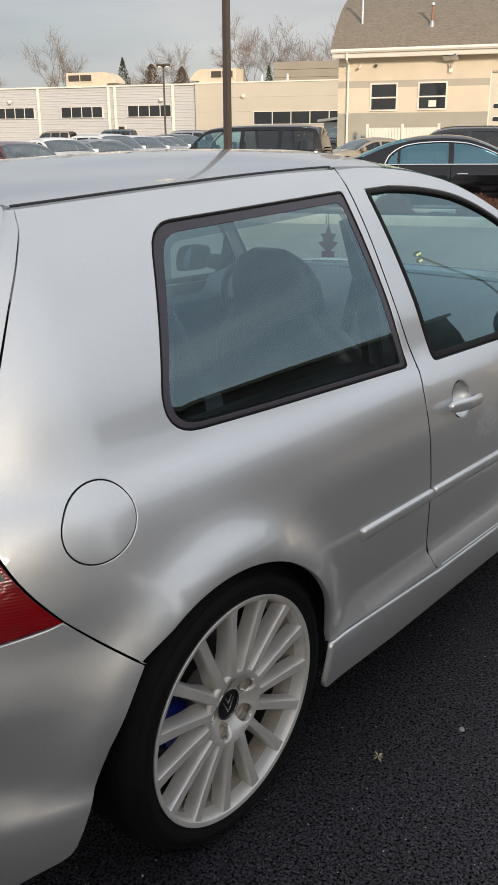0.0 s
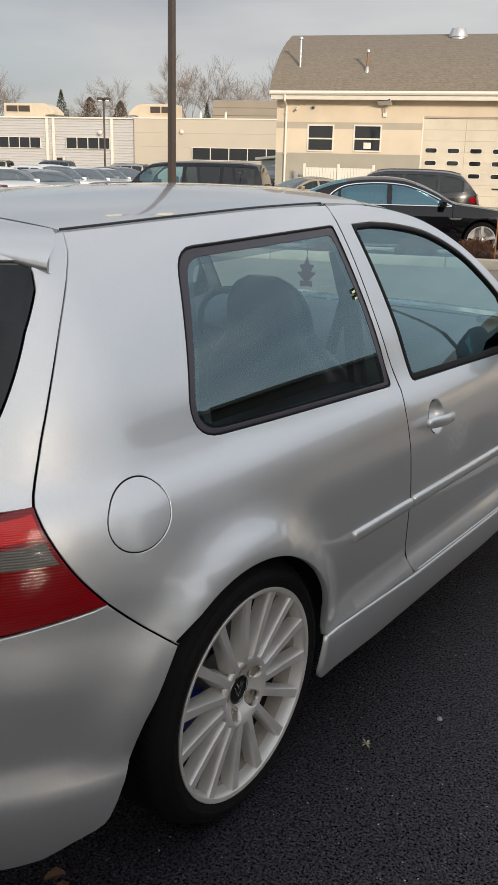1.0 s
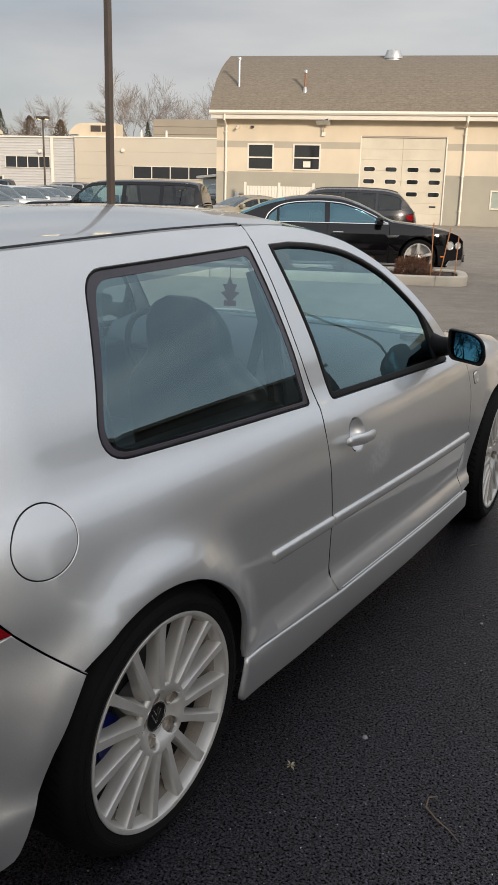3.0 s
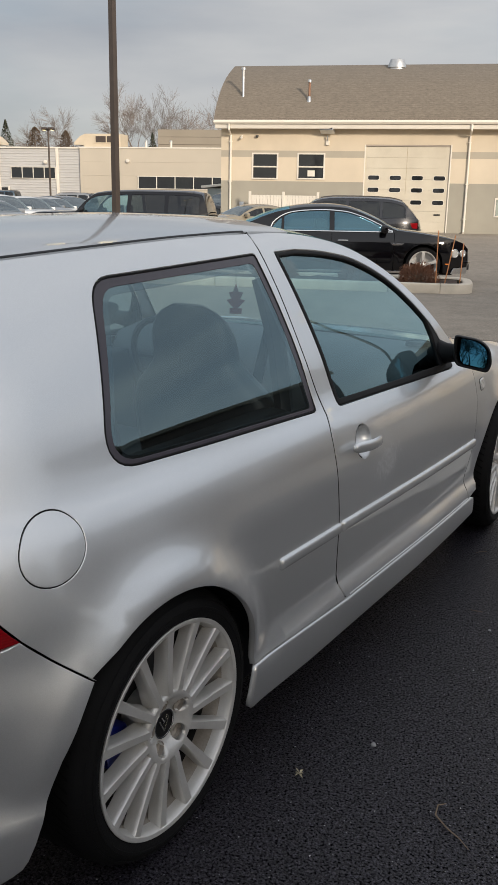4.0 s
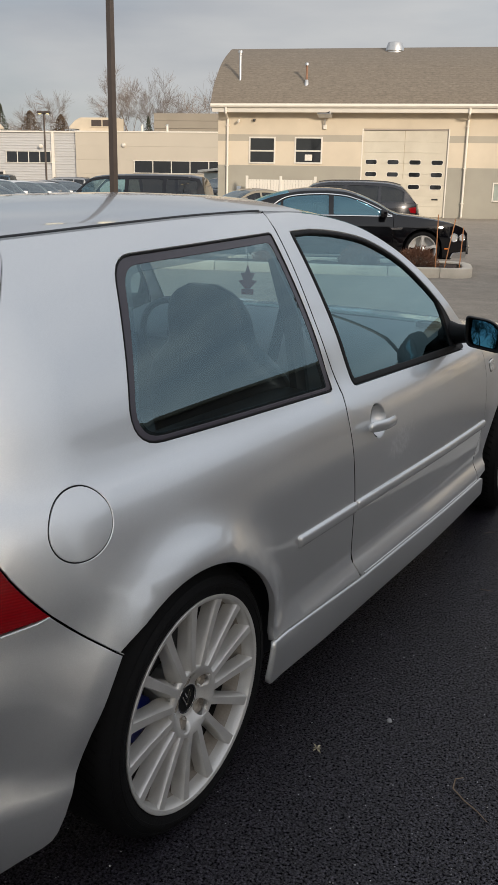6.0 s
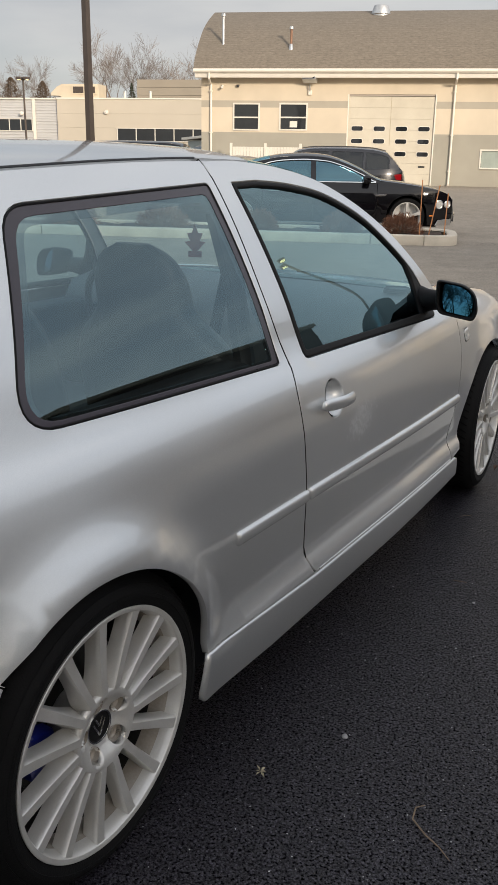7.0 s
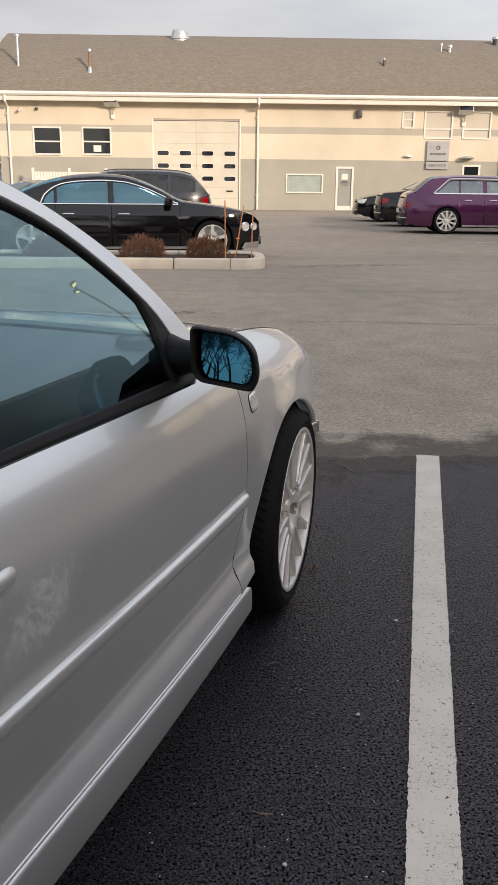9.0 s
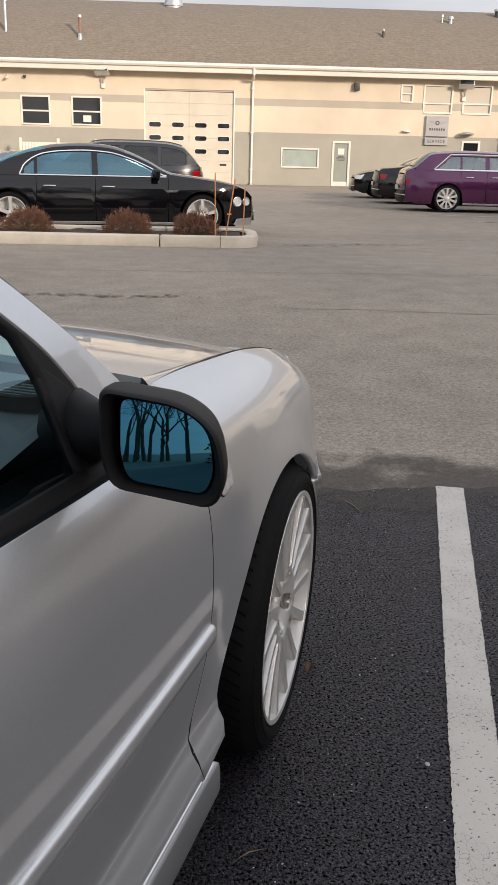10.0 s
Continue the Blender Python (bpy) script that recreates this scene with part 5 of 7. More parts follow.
for s in (1, -1):
    panel("quarter_panel", shell, QUARTER, "silver", car, holes=[Q_WIN, inset(FUEL, .0012)], side=s, lip=.0006, gap=.0028)
    door = panel("door", shell, DOOR, "door_silver", car, holes=[D_WIN, DISH], side=s, lip=.0006, gap=.0044)
    panel("front_wing", shell, FENDER, "silver", car, side=s, step=.025, gap=.0012)
    panel("sill", shell, SILL, "silver", car, side=s, raise_by=.004, gap=.002, lip=.004)
    panel("fuel_flap", shell, FUEL, "silver", car, side=s, step=.02, gap=.0012)
    panel("tail_lamp", shell, TAIL, "red_lens", car, "red ribbed tail lamp", side=s, step=.02, raise_by=.002, gap=.0012)
    panel("tail_lamp_top", shell, [p for p in rounded([(-.438, .842), (-.49, .834), (-.64, .822), (-.64, .784), (-.49, .789), (-.428, .796)])], "bright_red_lens", car, "bright red lamp band", side=s, step=.02, raise_by=.0035, gap=.004, depth=.003)
    panel("tail_lamp_band", shell, [p for p in rounded([(-.428, .796), (-.49, .789), (-.64, .784), (-.64, .742), (-.49, .748), (-.410, .752)])], "smoke_lens", car, "smoked lamp band", side=s, step=.02, raise_by=.0035, gap=.004, depth=.003)
    # quarter window: rubber, dark band, glass
    panel("window_seal", shell, Q_WIN, "rubber", car, holes=[inset(Q_WIN if area(Q_WIN) > 0 else Q_WIN[::-1], .0014)], side=s, gap=-.0010, lip=.0022, step=.05)
    q_in = inset(Q_WIN if area(Q_WIN) > 0 else Q_WIN[::-1], .0028)
    panel("window_band", glazing, q_in, "frit", car, holes=[rounded([(.082, 1.244, .05), (.734, 1.268, .02), (.737, .880, .01), (-.083, .910, .090)])], side=s, gap=0, lip=.001, depth=.001, step=.05, raise_by=-.0026)
    panel("band_fade", glazing, rounded([(.080, 1.246, .03), (.736, 1.270, .02), (.739, .878, .01), (-.085, .908, .090)]), "fade_glass", car, holes=[rounded([(.098, 1.230, .03), (.716, 1.252, .02), (.726, .886, .01), (-.066, .916, .080)])], side=s, gap=0, lip=.001, depth=.001, step=.05, raise_by=-.0075).visible_shadow = False
    q = panel("quarter_window", glazing, q_in, "quarter_glass", car, side=s, gap=0, lip=.001, depth=.002, step=.05, raise_by=-.004)
    q.visible_shadow = False
    d_ccw = D_WIN if area(D_WIN) > 0 else D_WIN[::-1]
    panel("window_seal", shell, D_WIN, "rubber", door, holes=[rounded([(1.745, .985), (1.768, .905), (1.757, .859), (1.24, .869), (.904, .877, .008), (.880, 1.279, .008)], closed=False) + [p + Vector((-.004, -.0095)) for p in D_TOP[:-6]]], side=s, gap=0, lip=.004, step=.05, raise_by=.002)
    g = panel("door_window", glazing, inset(d_ccw, .006), "glass", door, side=s, gap=0, lip=.001, depth=.002, step=.05, raise_by=-.007)
    g.visible_shadow = False
    # dark tubes added in the shut lines, in place of the gaps' shade
    for ln, every, thin in ((B_GAP[:-2], 2, .0048), (D_FRONT, 2, .0036), (FUEL + FUEL[:2], 1, .0027)):
        pts = []
        for q in ln[::every]:
            x, y, z = shell(q[0], q[1])
            pts.append((s * (x - .0042), y, z - .0008))
        part("shut_seal", tube(pts, thin, 8), "rubber", car)
    # rubbing strips
    for nm, u0, u1 in (("side_strip", .434, .783), ("door_strip", .789, 2.034)):
        bm = bmesh.new()
        def strip(u, a, u0=u0, u1=u1, s=s):
            e = min(1.0, max(0.0, min(u - u0, u1 - u) / .012))
            e = math.sqrt(1 - (1 - e) ** 2)
            zc = .536 - .006 * (u - .43) / .35 if u < .79 else .530 - .024 * (u - .79) / 1.24
            z = zc - .0175 * math.cos(a) * (.55 + .45 * e)
            x, y, z = shell(u, z)
            return (s * (x - .002 + .0135 * math.sin(a) ** .7 * e), y, z)
        us = sorted({*span(u0, u0 + .012, 6), *span(u0 + .012, u1 - .012, 40), *span(u1 - .012, u1, 6)})
        sheet(strip, us, span(0.0, math.pi, 11), bm)
        part(nm, bm, "silver", car if nm == "side_strip" else door)
    # door handle in its dish
    bm = bmesh.new()
    def dish(a, r, s=s):
        u, z = .958 + .052 * r * math.cos(a) + .004 * r * math.sin(a), .746 + .046 * r * math.sin(a)
        x, y, z = shell(u, z)
        return (s * (x - .0008 - .036 * (1 - r * r) ** .8), y, z)
    sheet(dish, span(0, 2 * math.pi, 33), [.02, .25, .5, .7, .85, .95, 1.0], bm)
    bmesh.ops.remove_doubles(bm, verts=bm.verts, dist=.0004)
    part("handle_dish", bm, "silver", door, smooth=60)
    bm = bmesh.new()
    def grip(t, a, s=s):
        u = .848 + .190 * t
        e = math.sqrt(max(0.0, 1 - (2 * t - 1) ** 8))
        x, y, z = shell(u, .750 - .012 * t)
        return (s * (x + .020 + .012 * math.sin(math.pi * t) + .010 * e * math.cos(a)), y, z + .0165 * e * math.sin(a))
    sheet(grip, span(0, 1, 25), span(0, 2 * math.pi, 17), bm)
    bmesh.ops.remove_doubles(bm, verts=bm.verts, dist=.0005)
    part("door_handle", bm, "silver", door)
    # rolled hem along the door's foot
    hem = []
    for u in span(.838, 1.945, 30):
        z = .2965 - .0110 * (u - .825) / 1.137 + .0075
        x, y, z = shell(u, z)
        hem.append((s * (x - .0004), y, z))
    part("door_hem", tube(hem, .0030, 8), "silver", door)
    # indicator on the wing
    panel("repeater_seal", shell, rounded([(2.086, .755, .018), (2.153, .760, .018), (2.158, .706, .018), (2.091, .701, .018)], step=.006), "rubber", car, side=s, step=.02, raise_by=.0015, depth=.003, lip=.001)
    panel("side_repeater", shell, rounded([(2.0882, .7528, .017), (2.1508, .7578, .017), (2.1558, .7082, .017), (2.0932, .7032, .017)], step=.006), "clear_lens", car, "clear side indicator", side=s, step=.01, raise_by=.006, depth=.007, lip=.006)

panel("hatch", shell, HATCH, "silver", car, holes=[H_WIN], gap=.0016)
panel("hatch_half", shell, HATCH, "silver", car, holes=[H_WIN], side=-1, gap=.0016)
for s in (1, -1):
    w = panel("rear_window", shell, inset(H_WIN if area(H_WIN) > 0 else H_WIN[::-1], .004), "rear_glass", car, side=s, gap=0, lip=.001, depth=.002, step=.06, raise_by=-.006)
    w.visible_shadow = False
    panel("rear_bumper", shell, BUMPER, "silver", car, side=s, gap=.0012)
    panel("front_bumper", shell, trimmed(rounded([(2.71, .53), (2.90, .50), (3.02, .60), (3.88, .58), (3.88, .16), (2.80, .18), (2.79, .33)]), []), "silver", car, side=s)
    panel("headlight", shell, rounded([(2.868, .775, .02), (3.03, .605, .02), (3.34, .60, .02), (3.30, .70, .04)]), "clear_lens", car, "clear headlight", side=s, raise_by=.002)
    panel("bumper_strip", shell, rounded([(2.74, .525), (2.95, .52, .01), (3.8, .50), (3.8, .46), (2.76, .48)]), "silver", car, side=s, raise_by=.008, depth=.02)


# roof, screen, bonnet: sheets between the two flanks
def across(edge, crown, x):
    """A point on a crowned cross line: edge gives the right end, x from -1 to 1."""
    ex, ey, ez, ahead, rise = edge
    return (ex * x, ey + ahead * (1 - x * x), ez + rise * (1 - x * x) ** .9)


def roof_edge(t):
    y = -.226 + t * (1.02 + .226)
    z = interp(y, [(-.226, 1.311), (.128, 1.329), (.494, 1.343), (.783, 1.348), (1.02, 1.343)])
    x = shell(max(y, -.22), z)[0] - .004
    return (x, y, z, -.10 * max(0, 1 - t * 4) + .10 * max(0, t * 4 - 3), .042)


part("roof", thick(sheet(lambda t, x: across(roof_edge(t), 0, x), span(0, 1, 40), span(-1, 1, 33)), .012), "silver", car)


def screen_edge(t):
    u, z = interp(t, [(0, 1.00), (.2, 1.15), (.4, 1.35), (.6, 1.54), (.8, 1.74), (1, 1.985)]), interp(t, [(0, 1.344), (.2, 1.329), (.4, 1.290), (.6, 1.217), (.8, 1.098), (1, .875)])
    x, y, z = shell(min(u, 1.96), z)
    return (x - .006, u, z, .10 + .10 * t, .042 - .050 * t)


w = part("windscreen", sheet(lambda t, x: across(screen_edge(t), 0, x), span(0, 1, 24), span(-1, 1, 33)), "screen_glass", car)
w.visible_shadow = False


def bonnet_edge(t):
    y = interp(t, [(0, 2.12), (.35, 2.44), (.7, 2.79), (1, 3.08)])
    z = interp(t, [(0, .880), (.35, .851), (.7, .788), (1, .690)])
    x = interp(t, [(0, .665), (.35, .658), (.7, .62), (1, .545)])
    return (x, y, z, .06 + .06 * t, .006 + .006 * t)


part("bonnet", thick(sheet(lambda t, x: across(bonnet_edge(t), 0, x), span(0, 1, 30), span(-1, 1, 41)), .012), "silver", car)
for s in (1, -1):
    # wing top: joins the flank to the bonnet
    def wing_top(t, k, s=s):
        u = 2.05 + t * .80
        a = Vector(shell(u, interp(u, [(2.05, .884), (2.30, .868), (2.60, .838), (2.86, .792)])))
        b = Vector(bonnet_edge(t * .80 + .005)[:3])
        m = (a + b) / 2 + Vector((0, 0, .002))
        p = a * (1 - k) ** 2 + m * 2 * k * (1 - k) + b * k * k
        return (s * p.x, p.y, p.z)
    part("wing_top", sheet(wing_top, span(0, 1, 24), span(0, 1.0, 9)), "silver", car)
part("scuttle", sheet(lambda t, x: (.69 * x, 1.95 + .22 * t + .10 * (1 - x * x), .862 - .030 * t - .004 * (1 - x * x)), span(0, 1, 4), span(-1, 1, 21)), "trim", car)
part("front_grille", sheet(lambda t, x: (.50 * x, 3.16 + .10 * (1 - x * x) + .02 * t, .655 - .10 * t), span(0, 1, 4), span(-1, 1, 15)), "trim", car)
for s in (1, -1):
    bm = tube([(s * (roof_edge(t)[0] + .001), roof_edge(t)[1], roof_edge(t)[2] + .001) for t in span(0, .80, 30)], .0026, 6)
    part("roof_moulding", bm, "moulding", car)
# rear spoiler over the screen
bm = bmesh.new()
SPOILER = [(0, 0), (-.03, -.006), (-.070, -.022), (-.098, -.040), (-.110, -.051), (-.114, -.058), (-.112, -.065), (-.104, -.069), (-.09, -.071), (-.02, -.075)]
def spoiler(k, x):
    dy, dz = SPOILER[int(k)]
    side = abs(x) ** 8
    y = -.237 - .10 * (1 - x * x) + dy * (1 - .50 * side)
    z = 1.312 + .040 * (1 - x * x) + dz * (.46 + .64 * abs(x) ** 4)
    return ((.508 + (.010 + min(-1.3 * dz, .026)) * side) * x, y, z)
sheet(spoiler, range(len(SPOILER)), sorted({*span(-1, -.85, 8), *span(-.85, .85, 31), *span(.85, 1, 8)}), bm)
ends = [e for e in bm.edges if e.is_boundary and abs(e.verts[0].co.x) > .49 and abs(e.verts[1].co.x) > .49]
for r in (-1, 1):
    bmesh.ops.contextual_create(bm, geom=[e for e in ends if e.verts[0].co.x * r > 0])
part("rear_spoiler", bm, "silver", car, smooth=75)

# under body, arch liners, cabin shell
part("floor_pan", box(-.62, .62, -.58, 3.0, .16, .27, .03), "liner", car)
part("engine_block", box(-.55, .55, 2.1, 3.1, .27, .72, .08), "liner", car)
for s in (1, -1):
    for cy, cz, rr, a0 in ((-.05, .302, .348, -14), (2.43, .300, .368, 46)):
        bm = bmesh.new()
        ring = arc(cy, cz, rr, a0, 194)
        sheet(lambda i, x: (s * x, ring[int(i)].x, ring[int(i)].y), range(len(ring)), [.50, .70, .772], bm)
        vs = [bm.verts.new((s * .50, p.x, p.y)) for p in ring]
        bm.faces.new(vs)
        part("arch_liner", bm, "liner", car)
    part("sill_inner", box(s * .60, s * .74, .36, 1.94, .17, .80, .02), "cabin", car)
    part("rear_side_trim", box(s * .56, s * .68, -.24, .80, .55, .855, .03), "trim", car)


# wheels
def wheel(y, x, spokes_turn, bolts_turn, steer=0):
    w = thing("wheel", "", "", None)
    for k in ("label", "category"):
        if k in w:
            del w[k]
    w.parent = car
    c = (0, 0, 0)
    tyre = [(-.215, .225), (-.217, .262), (-.205, .292), (-.185, .302), (-.16, .3045), (-.112, .305), (-.064, .3045), (-.038, .302), (-.016, .293), (-.0085, .2865), (-.0045, .2858), (-.0040, .2845), (-.0062, .2835), (.001, .276), (.0022, .2705), (.0040, .2700), (.0042, .2640), (.0026, .2635), (.0005, .253), (-.004, .2465), (-.02, .244)]
    grown = lambda r: r if r < .2478 else .2478 + (r - .2478) * 1.131
    tyre = lathe([(d, grown(r)) for d, r in tyre], 96)
    part("tyre", tyre, "tyre", w, smooth=40)
    tr = bmesh.new()
    for k in range(72):
        a = 2 * math.pi * k / 72
        for x0, x1, sk in ((-.200, -.150, .03), (-.070, -.026, -.03)):
            q = []
            for dx, da in ((x0, sk), (x1, -sk), (x1, -sk + .016), (x0, sk + .016)):
                q.append(tr.verts.new((dx, .3139 * math.cos(a + da), .3139 * math.sin(a + da))))
            tr.faces.new(q)
    tagged(part("tread_grooves", tr, "liner", w, smooth=0), kind="stuff")
    rim = lathe([(-.012, .243), (-.004, .2465), (0.0, .2478), (.0015, .2468), (.0016, .2440), (.0004, .2405), (-.0005, .2375), (-.0040, .2352), (-.014, .2325), (-.030, .229)], 96)
    part("rim", rim, "rim", w, smooth=30)
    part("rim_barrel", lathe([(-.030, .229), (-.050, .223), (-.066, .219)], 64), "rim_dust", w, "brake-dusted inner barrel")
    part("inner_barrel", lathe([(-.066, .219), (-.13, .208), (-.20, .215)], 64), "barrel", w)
    part("hub", lathe([(-.11, .060), (-.060, .074), (-.030, .080), (-.016, .0815)], 48), "rim", w)
    ring5 = [[Vector((.0562 * math.cos(2 * math.pi * k / 5 + bolts_turn) + .0185 * math.cos(q), .0562 * math.sin(2 * math.pi * k / 5 + bolts_turn) + .0185 * math.sin(q))) for q in span(0, 2 * math.pi, 21)[:-1]] for k in range(5)]
    face = lambda u, z: (-.0320 + .0225 * smooth_step((math.hypot(u, z) - .032) / .044), u, z)
    panel("hub_face", face, [Vector((.0830 * math.cos(q), .0830 * math.sin(q))) for q in span(0, 2 * math.pi, 65)[:-1]], "rim", w, holes=ring5 + [[Vector((.0280 * math.cos(q), .0280 * math.sin(q))) for q in span(0, 2 * math.pi, 41)[:-1]]], gap=0, lip=.0030, depth=.016, step=.012)
    for k in range(5):
        a = 2 * math.pi * k / 5 + bolts_turn
        part("bolt_cover", lathe([(-.026, .0182), (-.036, .0172), (-.040, .013), (-.040, .009), (-.0375, .0075), (-.0375, .001)], 20, centre=(0, .0562 * math.cos(a), .0562 * math.sin(a))), "rim_dust", w)
    for k in range(15):
        a = 2 * math.pi * k / 15 + spokes_turn
        ca, sa = math.cos(a), math.sin(a)
        bm = bmesh.new()
        # radius, face, half width of the face and of the root behind it, depth
        prof = [(.068, -.0145, .0110, .0150, .034), (.080, -.0100, .0098, .0172, .036), (.094, -.0088, .0092, .0190, .037), (.112, -.0090, .0092, .0172, .037), (.132, -.0088, .0096, .0136, .036), (.160, -.0078, .0104, .0120, .035), (.200, -.0056, .0114, .0124, .034), (.228, -.0034, .0122, .0136, .034), (.2372, -.0024, .0136, .0156, .034)]
        rings = []
        for rr, xx, hw, root, deep in prof:
            sec = [(-root, xx - deep), (-hw - (root - hw) * .35, xx - .012), (-hw, xx - .0030), (-hw * .82, xx), (hw * .82, xx), (hw, xx - .0030), (hw + (root - hw) * .35, xx - .012), (root, xx - deep)]
            rings.append([bm.verts.new((dx, rr * ca - tt * sa, rr * sa + tt * ca)) for tt, dx in sec])
        for q, r2 in zip(rings, rings[1:]):
            for j in range(7):
                bm.faces.new((q[j], q[j + 1], r2[j + 1], r2[j]))
            bm.faces.new((q[7], q[0], r2[0], r2[7]))
        part("spoke", bm, "rim", w, smooth=38)
    cap = lathe([(-.043, .034), (-.0315, .034), (-.0305, .032), (-.0305, .0295), (-.0320, .0285), (-.0320, .001)], 40)
    cap_ob = part("centre_cap", cap, "rubber", w)
    part("cap_ring", lathe([(-.033, .0350), (-.0292, .0340), (-.0292, .0315), (-.0322, .0305)], 40), "chrome", cap_ob)
    bm = bmesh.new()
    for pts in (((-.017, .012), (0, -.018)), ((0, -.018), (.017, .012)), ((-.010, .020), (0, .002)), ((0, .002), (.010, .020))):
        (a0, b0), (a1, b1) = pts
        tube([(-.0308, a0, b0), (-.0308, a1, b1)], .0021, 6, bm)
    part("cap_mark", bm, "chrome", cap_ob)
    part("brake_disc", lathe([(-.10, .07), (-.098, .155), (-.12, .155), (-.122, .07)], 48), "disc", w)
    bm = prism([(.150 * math.cos(radians(q)), .150 * math.sin(radians(q))) for q in span(160, 200, 8)] + [(.085 * math.cos(radians(q)), .085 * math.sin(radians(q))) for q in span(200, 160, 8)], "x", -.135, -.068, .008)
    part("brake_caliper", bm, "blue_caliper", w, "blue painted brake caliper")
    w.matrix_basis = pose(x, y, .309, 0, 1.0 if x > 0 else -1.0, steer + (0 if x > 0 else 180))
    return w


wheel(-.017, .842, .370, .506)
wheel(2.518, .816, .262, .90, 4.5)
wheel(-.017, -.842, .2, .2)
wheel(2.518, -.816, .6, .6, 4.5)

# mirrors
for s in (1, -1):
    mir = thing("door_mirror", "", "")
    for k in ("label", "category"):
        if k in mir:
            del mir[k]
    mir.parent = car
    mir["label"] = "black door mirror with blue glass"
    sec = rounded([(-.077, .065, .016), (.026, .050, .03), (.070, .018, .036), (.081, -.045, .020), (.066, -.078, .016), (-.062, -.056, .018), (-.076, -.02, .03)], step=.008)
    bm = bmesh.new()
    rings = []
    for d, k, sh in ((-.006, .93, 0), (-.003, .975, 0), (.004, .995, 0), (.02, 1.0, 0), (.05, .98, 0), (.08, .90, .0), (.10, .74, 0), (.11, .45, 0), (.113, .02, 0)):
        rings.append([bm.verts.new((s * p.x * k, d, p.y * k)) for p in sec])
    for q, r2 in zip(rings, rings[1:]):
        for j in range(len(sec)):
            bm.faces.new((q[j], q[(j + 1) % len(sec)], r2[(j + 1) % len(sec)], r2[j]))
    part("mirror_housing", bm, "trim", mir, smooth=50)
    bm = bmesh.new()
    inner = [[bm.verts.new((s * p.x * k, d, p.y * k)) for p in sec] for d, k in ((-.006, .93), (.004, .84), (.034, .79))]
    for q, r2 in zip(inner, inner[1:]):
        for j in range(len(sec)):
            bm.faces.new((q[j], q[(j + 1) % len(sec)], r2[(j + 1) % len(sec)], r2[j]))
    part("mirror_rim", bm, "rubber", mir)
    bm = bmesh.new()
    def convex(k, i, s=s):
        p = sec[int(i) % len(sec)] * .79 * k
        return (s * (p.x * .91 + .005), .006 + .115 * p.x + .098 * p.y + p.length_squared / 2.2, p.y)
    sheet(convex, span(.02, 1, 9), range(len(sec) + 1), bm)
    bmesh.ops.remove_doubles(bm, verts=bm.verts, dist=.0005)
    g = part("mirror_glass", bm, "mirror", mir, smooth=60)
    mir.matrix_basis = pose(s * .892, 1.700, .923, -4, 0, s * 16) @ Matrix.Diagonal((.885, 1, .92, 1))
    part("mirror_arm", tube([(s * .715, 1.810, .895), (s * .760, 1.792, .896), (s * .810, 1.780, .902), (s * .860, 1.760, .910)], [.048, .038, .032, .030], 16), "trim", car)
    bm = bmesh.new()
    panel("mirror_sail", shell, rounded([(1.750, .985), (1.800, .945), (1.848, .842, .01), (1.752, .846, .01)]), "trim", car, side=s, gap=0, raise_by=.003, lip=.004, step=.02)


# cabin
def seat(x, y, turn=0):
    st = thing("front_seat", "", "")
    for k in ("label", "category"):
        if k in st:
            del st[k]
    st.parent = car
    part("seat_base", box(-.25, .25, -.26, .26, .22, .42, .07, 4), "seat", st)
    bm = bmesh.new()
    def back(h, a):
        w = interp(h, [(0, .24), (.3, .27), (.5, .262), (.62, .235), (.71, .175), (.77, .140), (.86, .138), (.94, .118), (.98, .085), (1, .05)])
        d = interp(h, [(0, .11), (.3, .10), (.6, .085), (.85, .065), (1, .02)])
        e = .75
        cx, cy = math.copysign(abs(math.cos(a)) ** e, math.cos(a)) * w, math.copysign(abs(math.sin(a)) ** e, math.sin(a)) * d
        return (cx, -.24 - .20 * h + cy, .34 + .70 * h)
    sheet(back, span(0, 1, 36), span(0, 2 * math.pi, 41), bm)
    bmesh.ops.contextual_create(bm, geom=[e for e in bm.edges if e.is_boundary and e.verts[0].co.z > .95])
    part("backrest", bm, "seat", st)
    st.matrix_basis = pose(x, y, .10)
    return st


seat(.36, 1.14)
seat(-.36, 1.18)
part("rear_bench", box(-.58, .58, .02, .52, .32, .52, .07, 4), "seat", car)
part("rear_backrest", box(-.60, .60, -.14, .04, .48, .96, .06, 4), "seat", car)
for x in (-.36, .36):
    part("rear_headrest", box(x - .13, x + .13, -.14, -.03, .95, 1.08, .04, 4), "seat", car)
part("parcel_shelf", box(-.58, .58, -.55, -.10, .86, .89, .01), "cabin", car)
bm = bmesh.new()
def dash(t, x):
    y, z = [(1.62, .60), (1.58, .78), (1.64, .865), (1.80, .895), (2.02, .885)][int(t)]
    return (.70 * x, y + .05 * (1 - x * x), z + (.03 if t in (2, 3) else 0) * math.exp(-((x + .52) / .25) ** 2))
sheet(dash, range(5), span(-1, 1, 31), bm)
part("dashboard", bm, "dash", car, smooth=60)
bm = bmesh.new()
wheel_path = [(-.36 + .180 * math.cos(a), 1.56 - .05 * math.sin(a), .79 + .170 * math.sin(a)) for a in span(0, 2 * math.pi, 33)]
part("steering_wheel", tube(wheel_path, .014, 8), "cabin", car)
part("steering_boss", box(-.44, -.28, 1.56, 1.61, .74, .84, .03), "cabin", car)
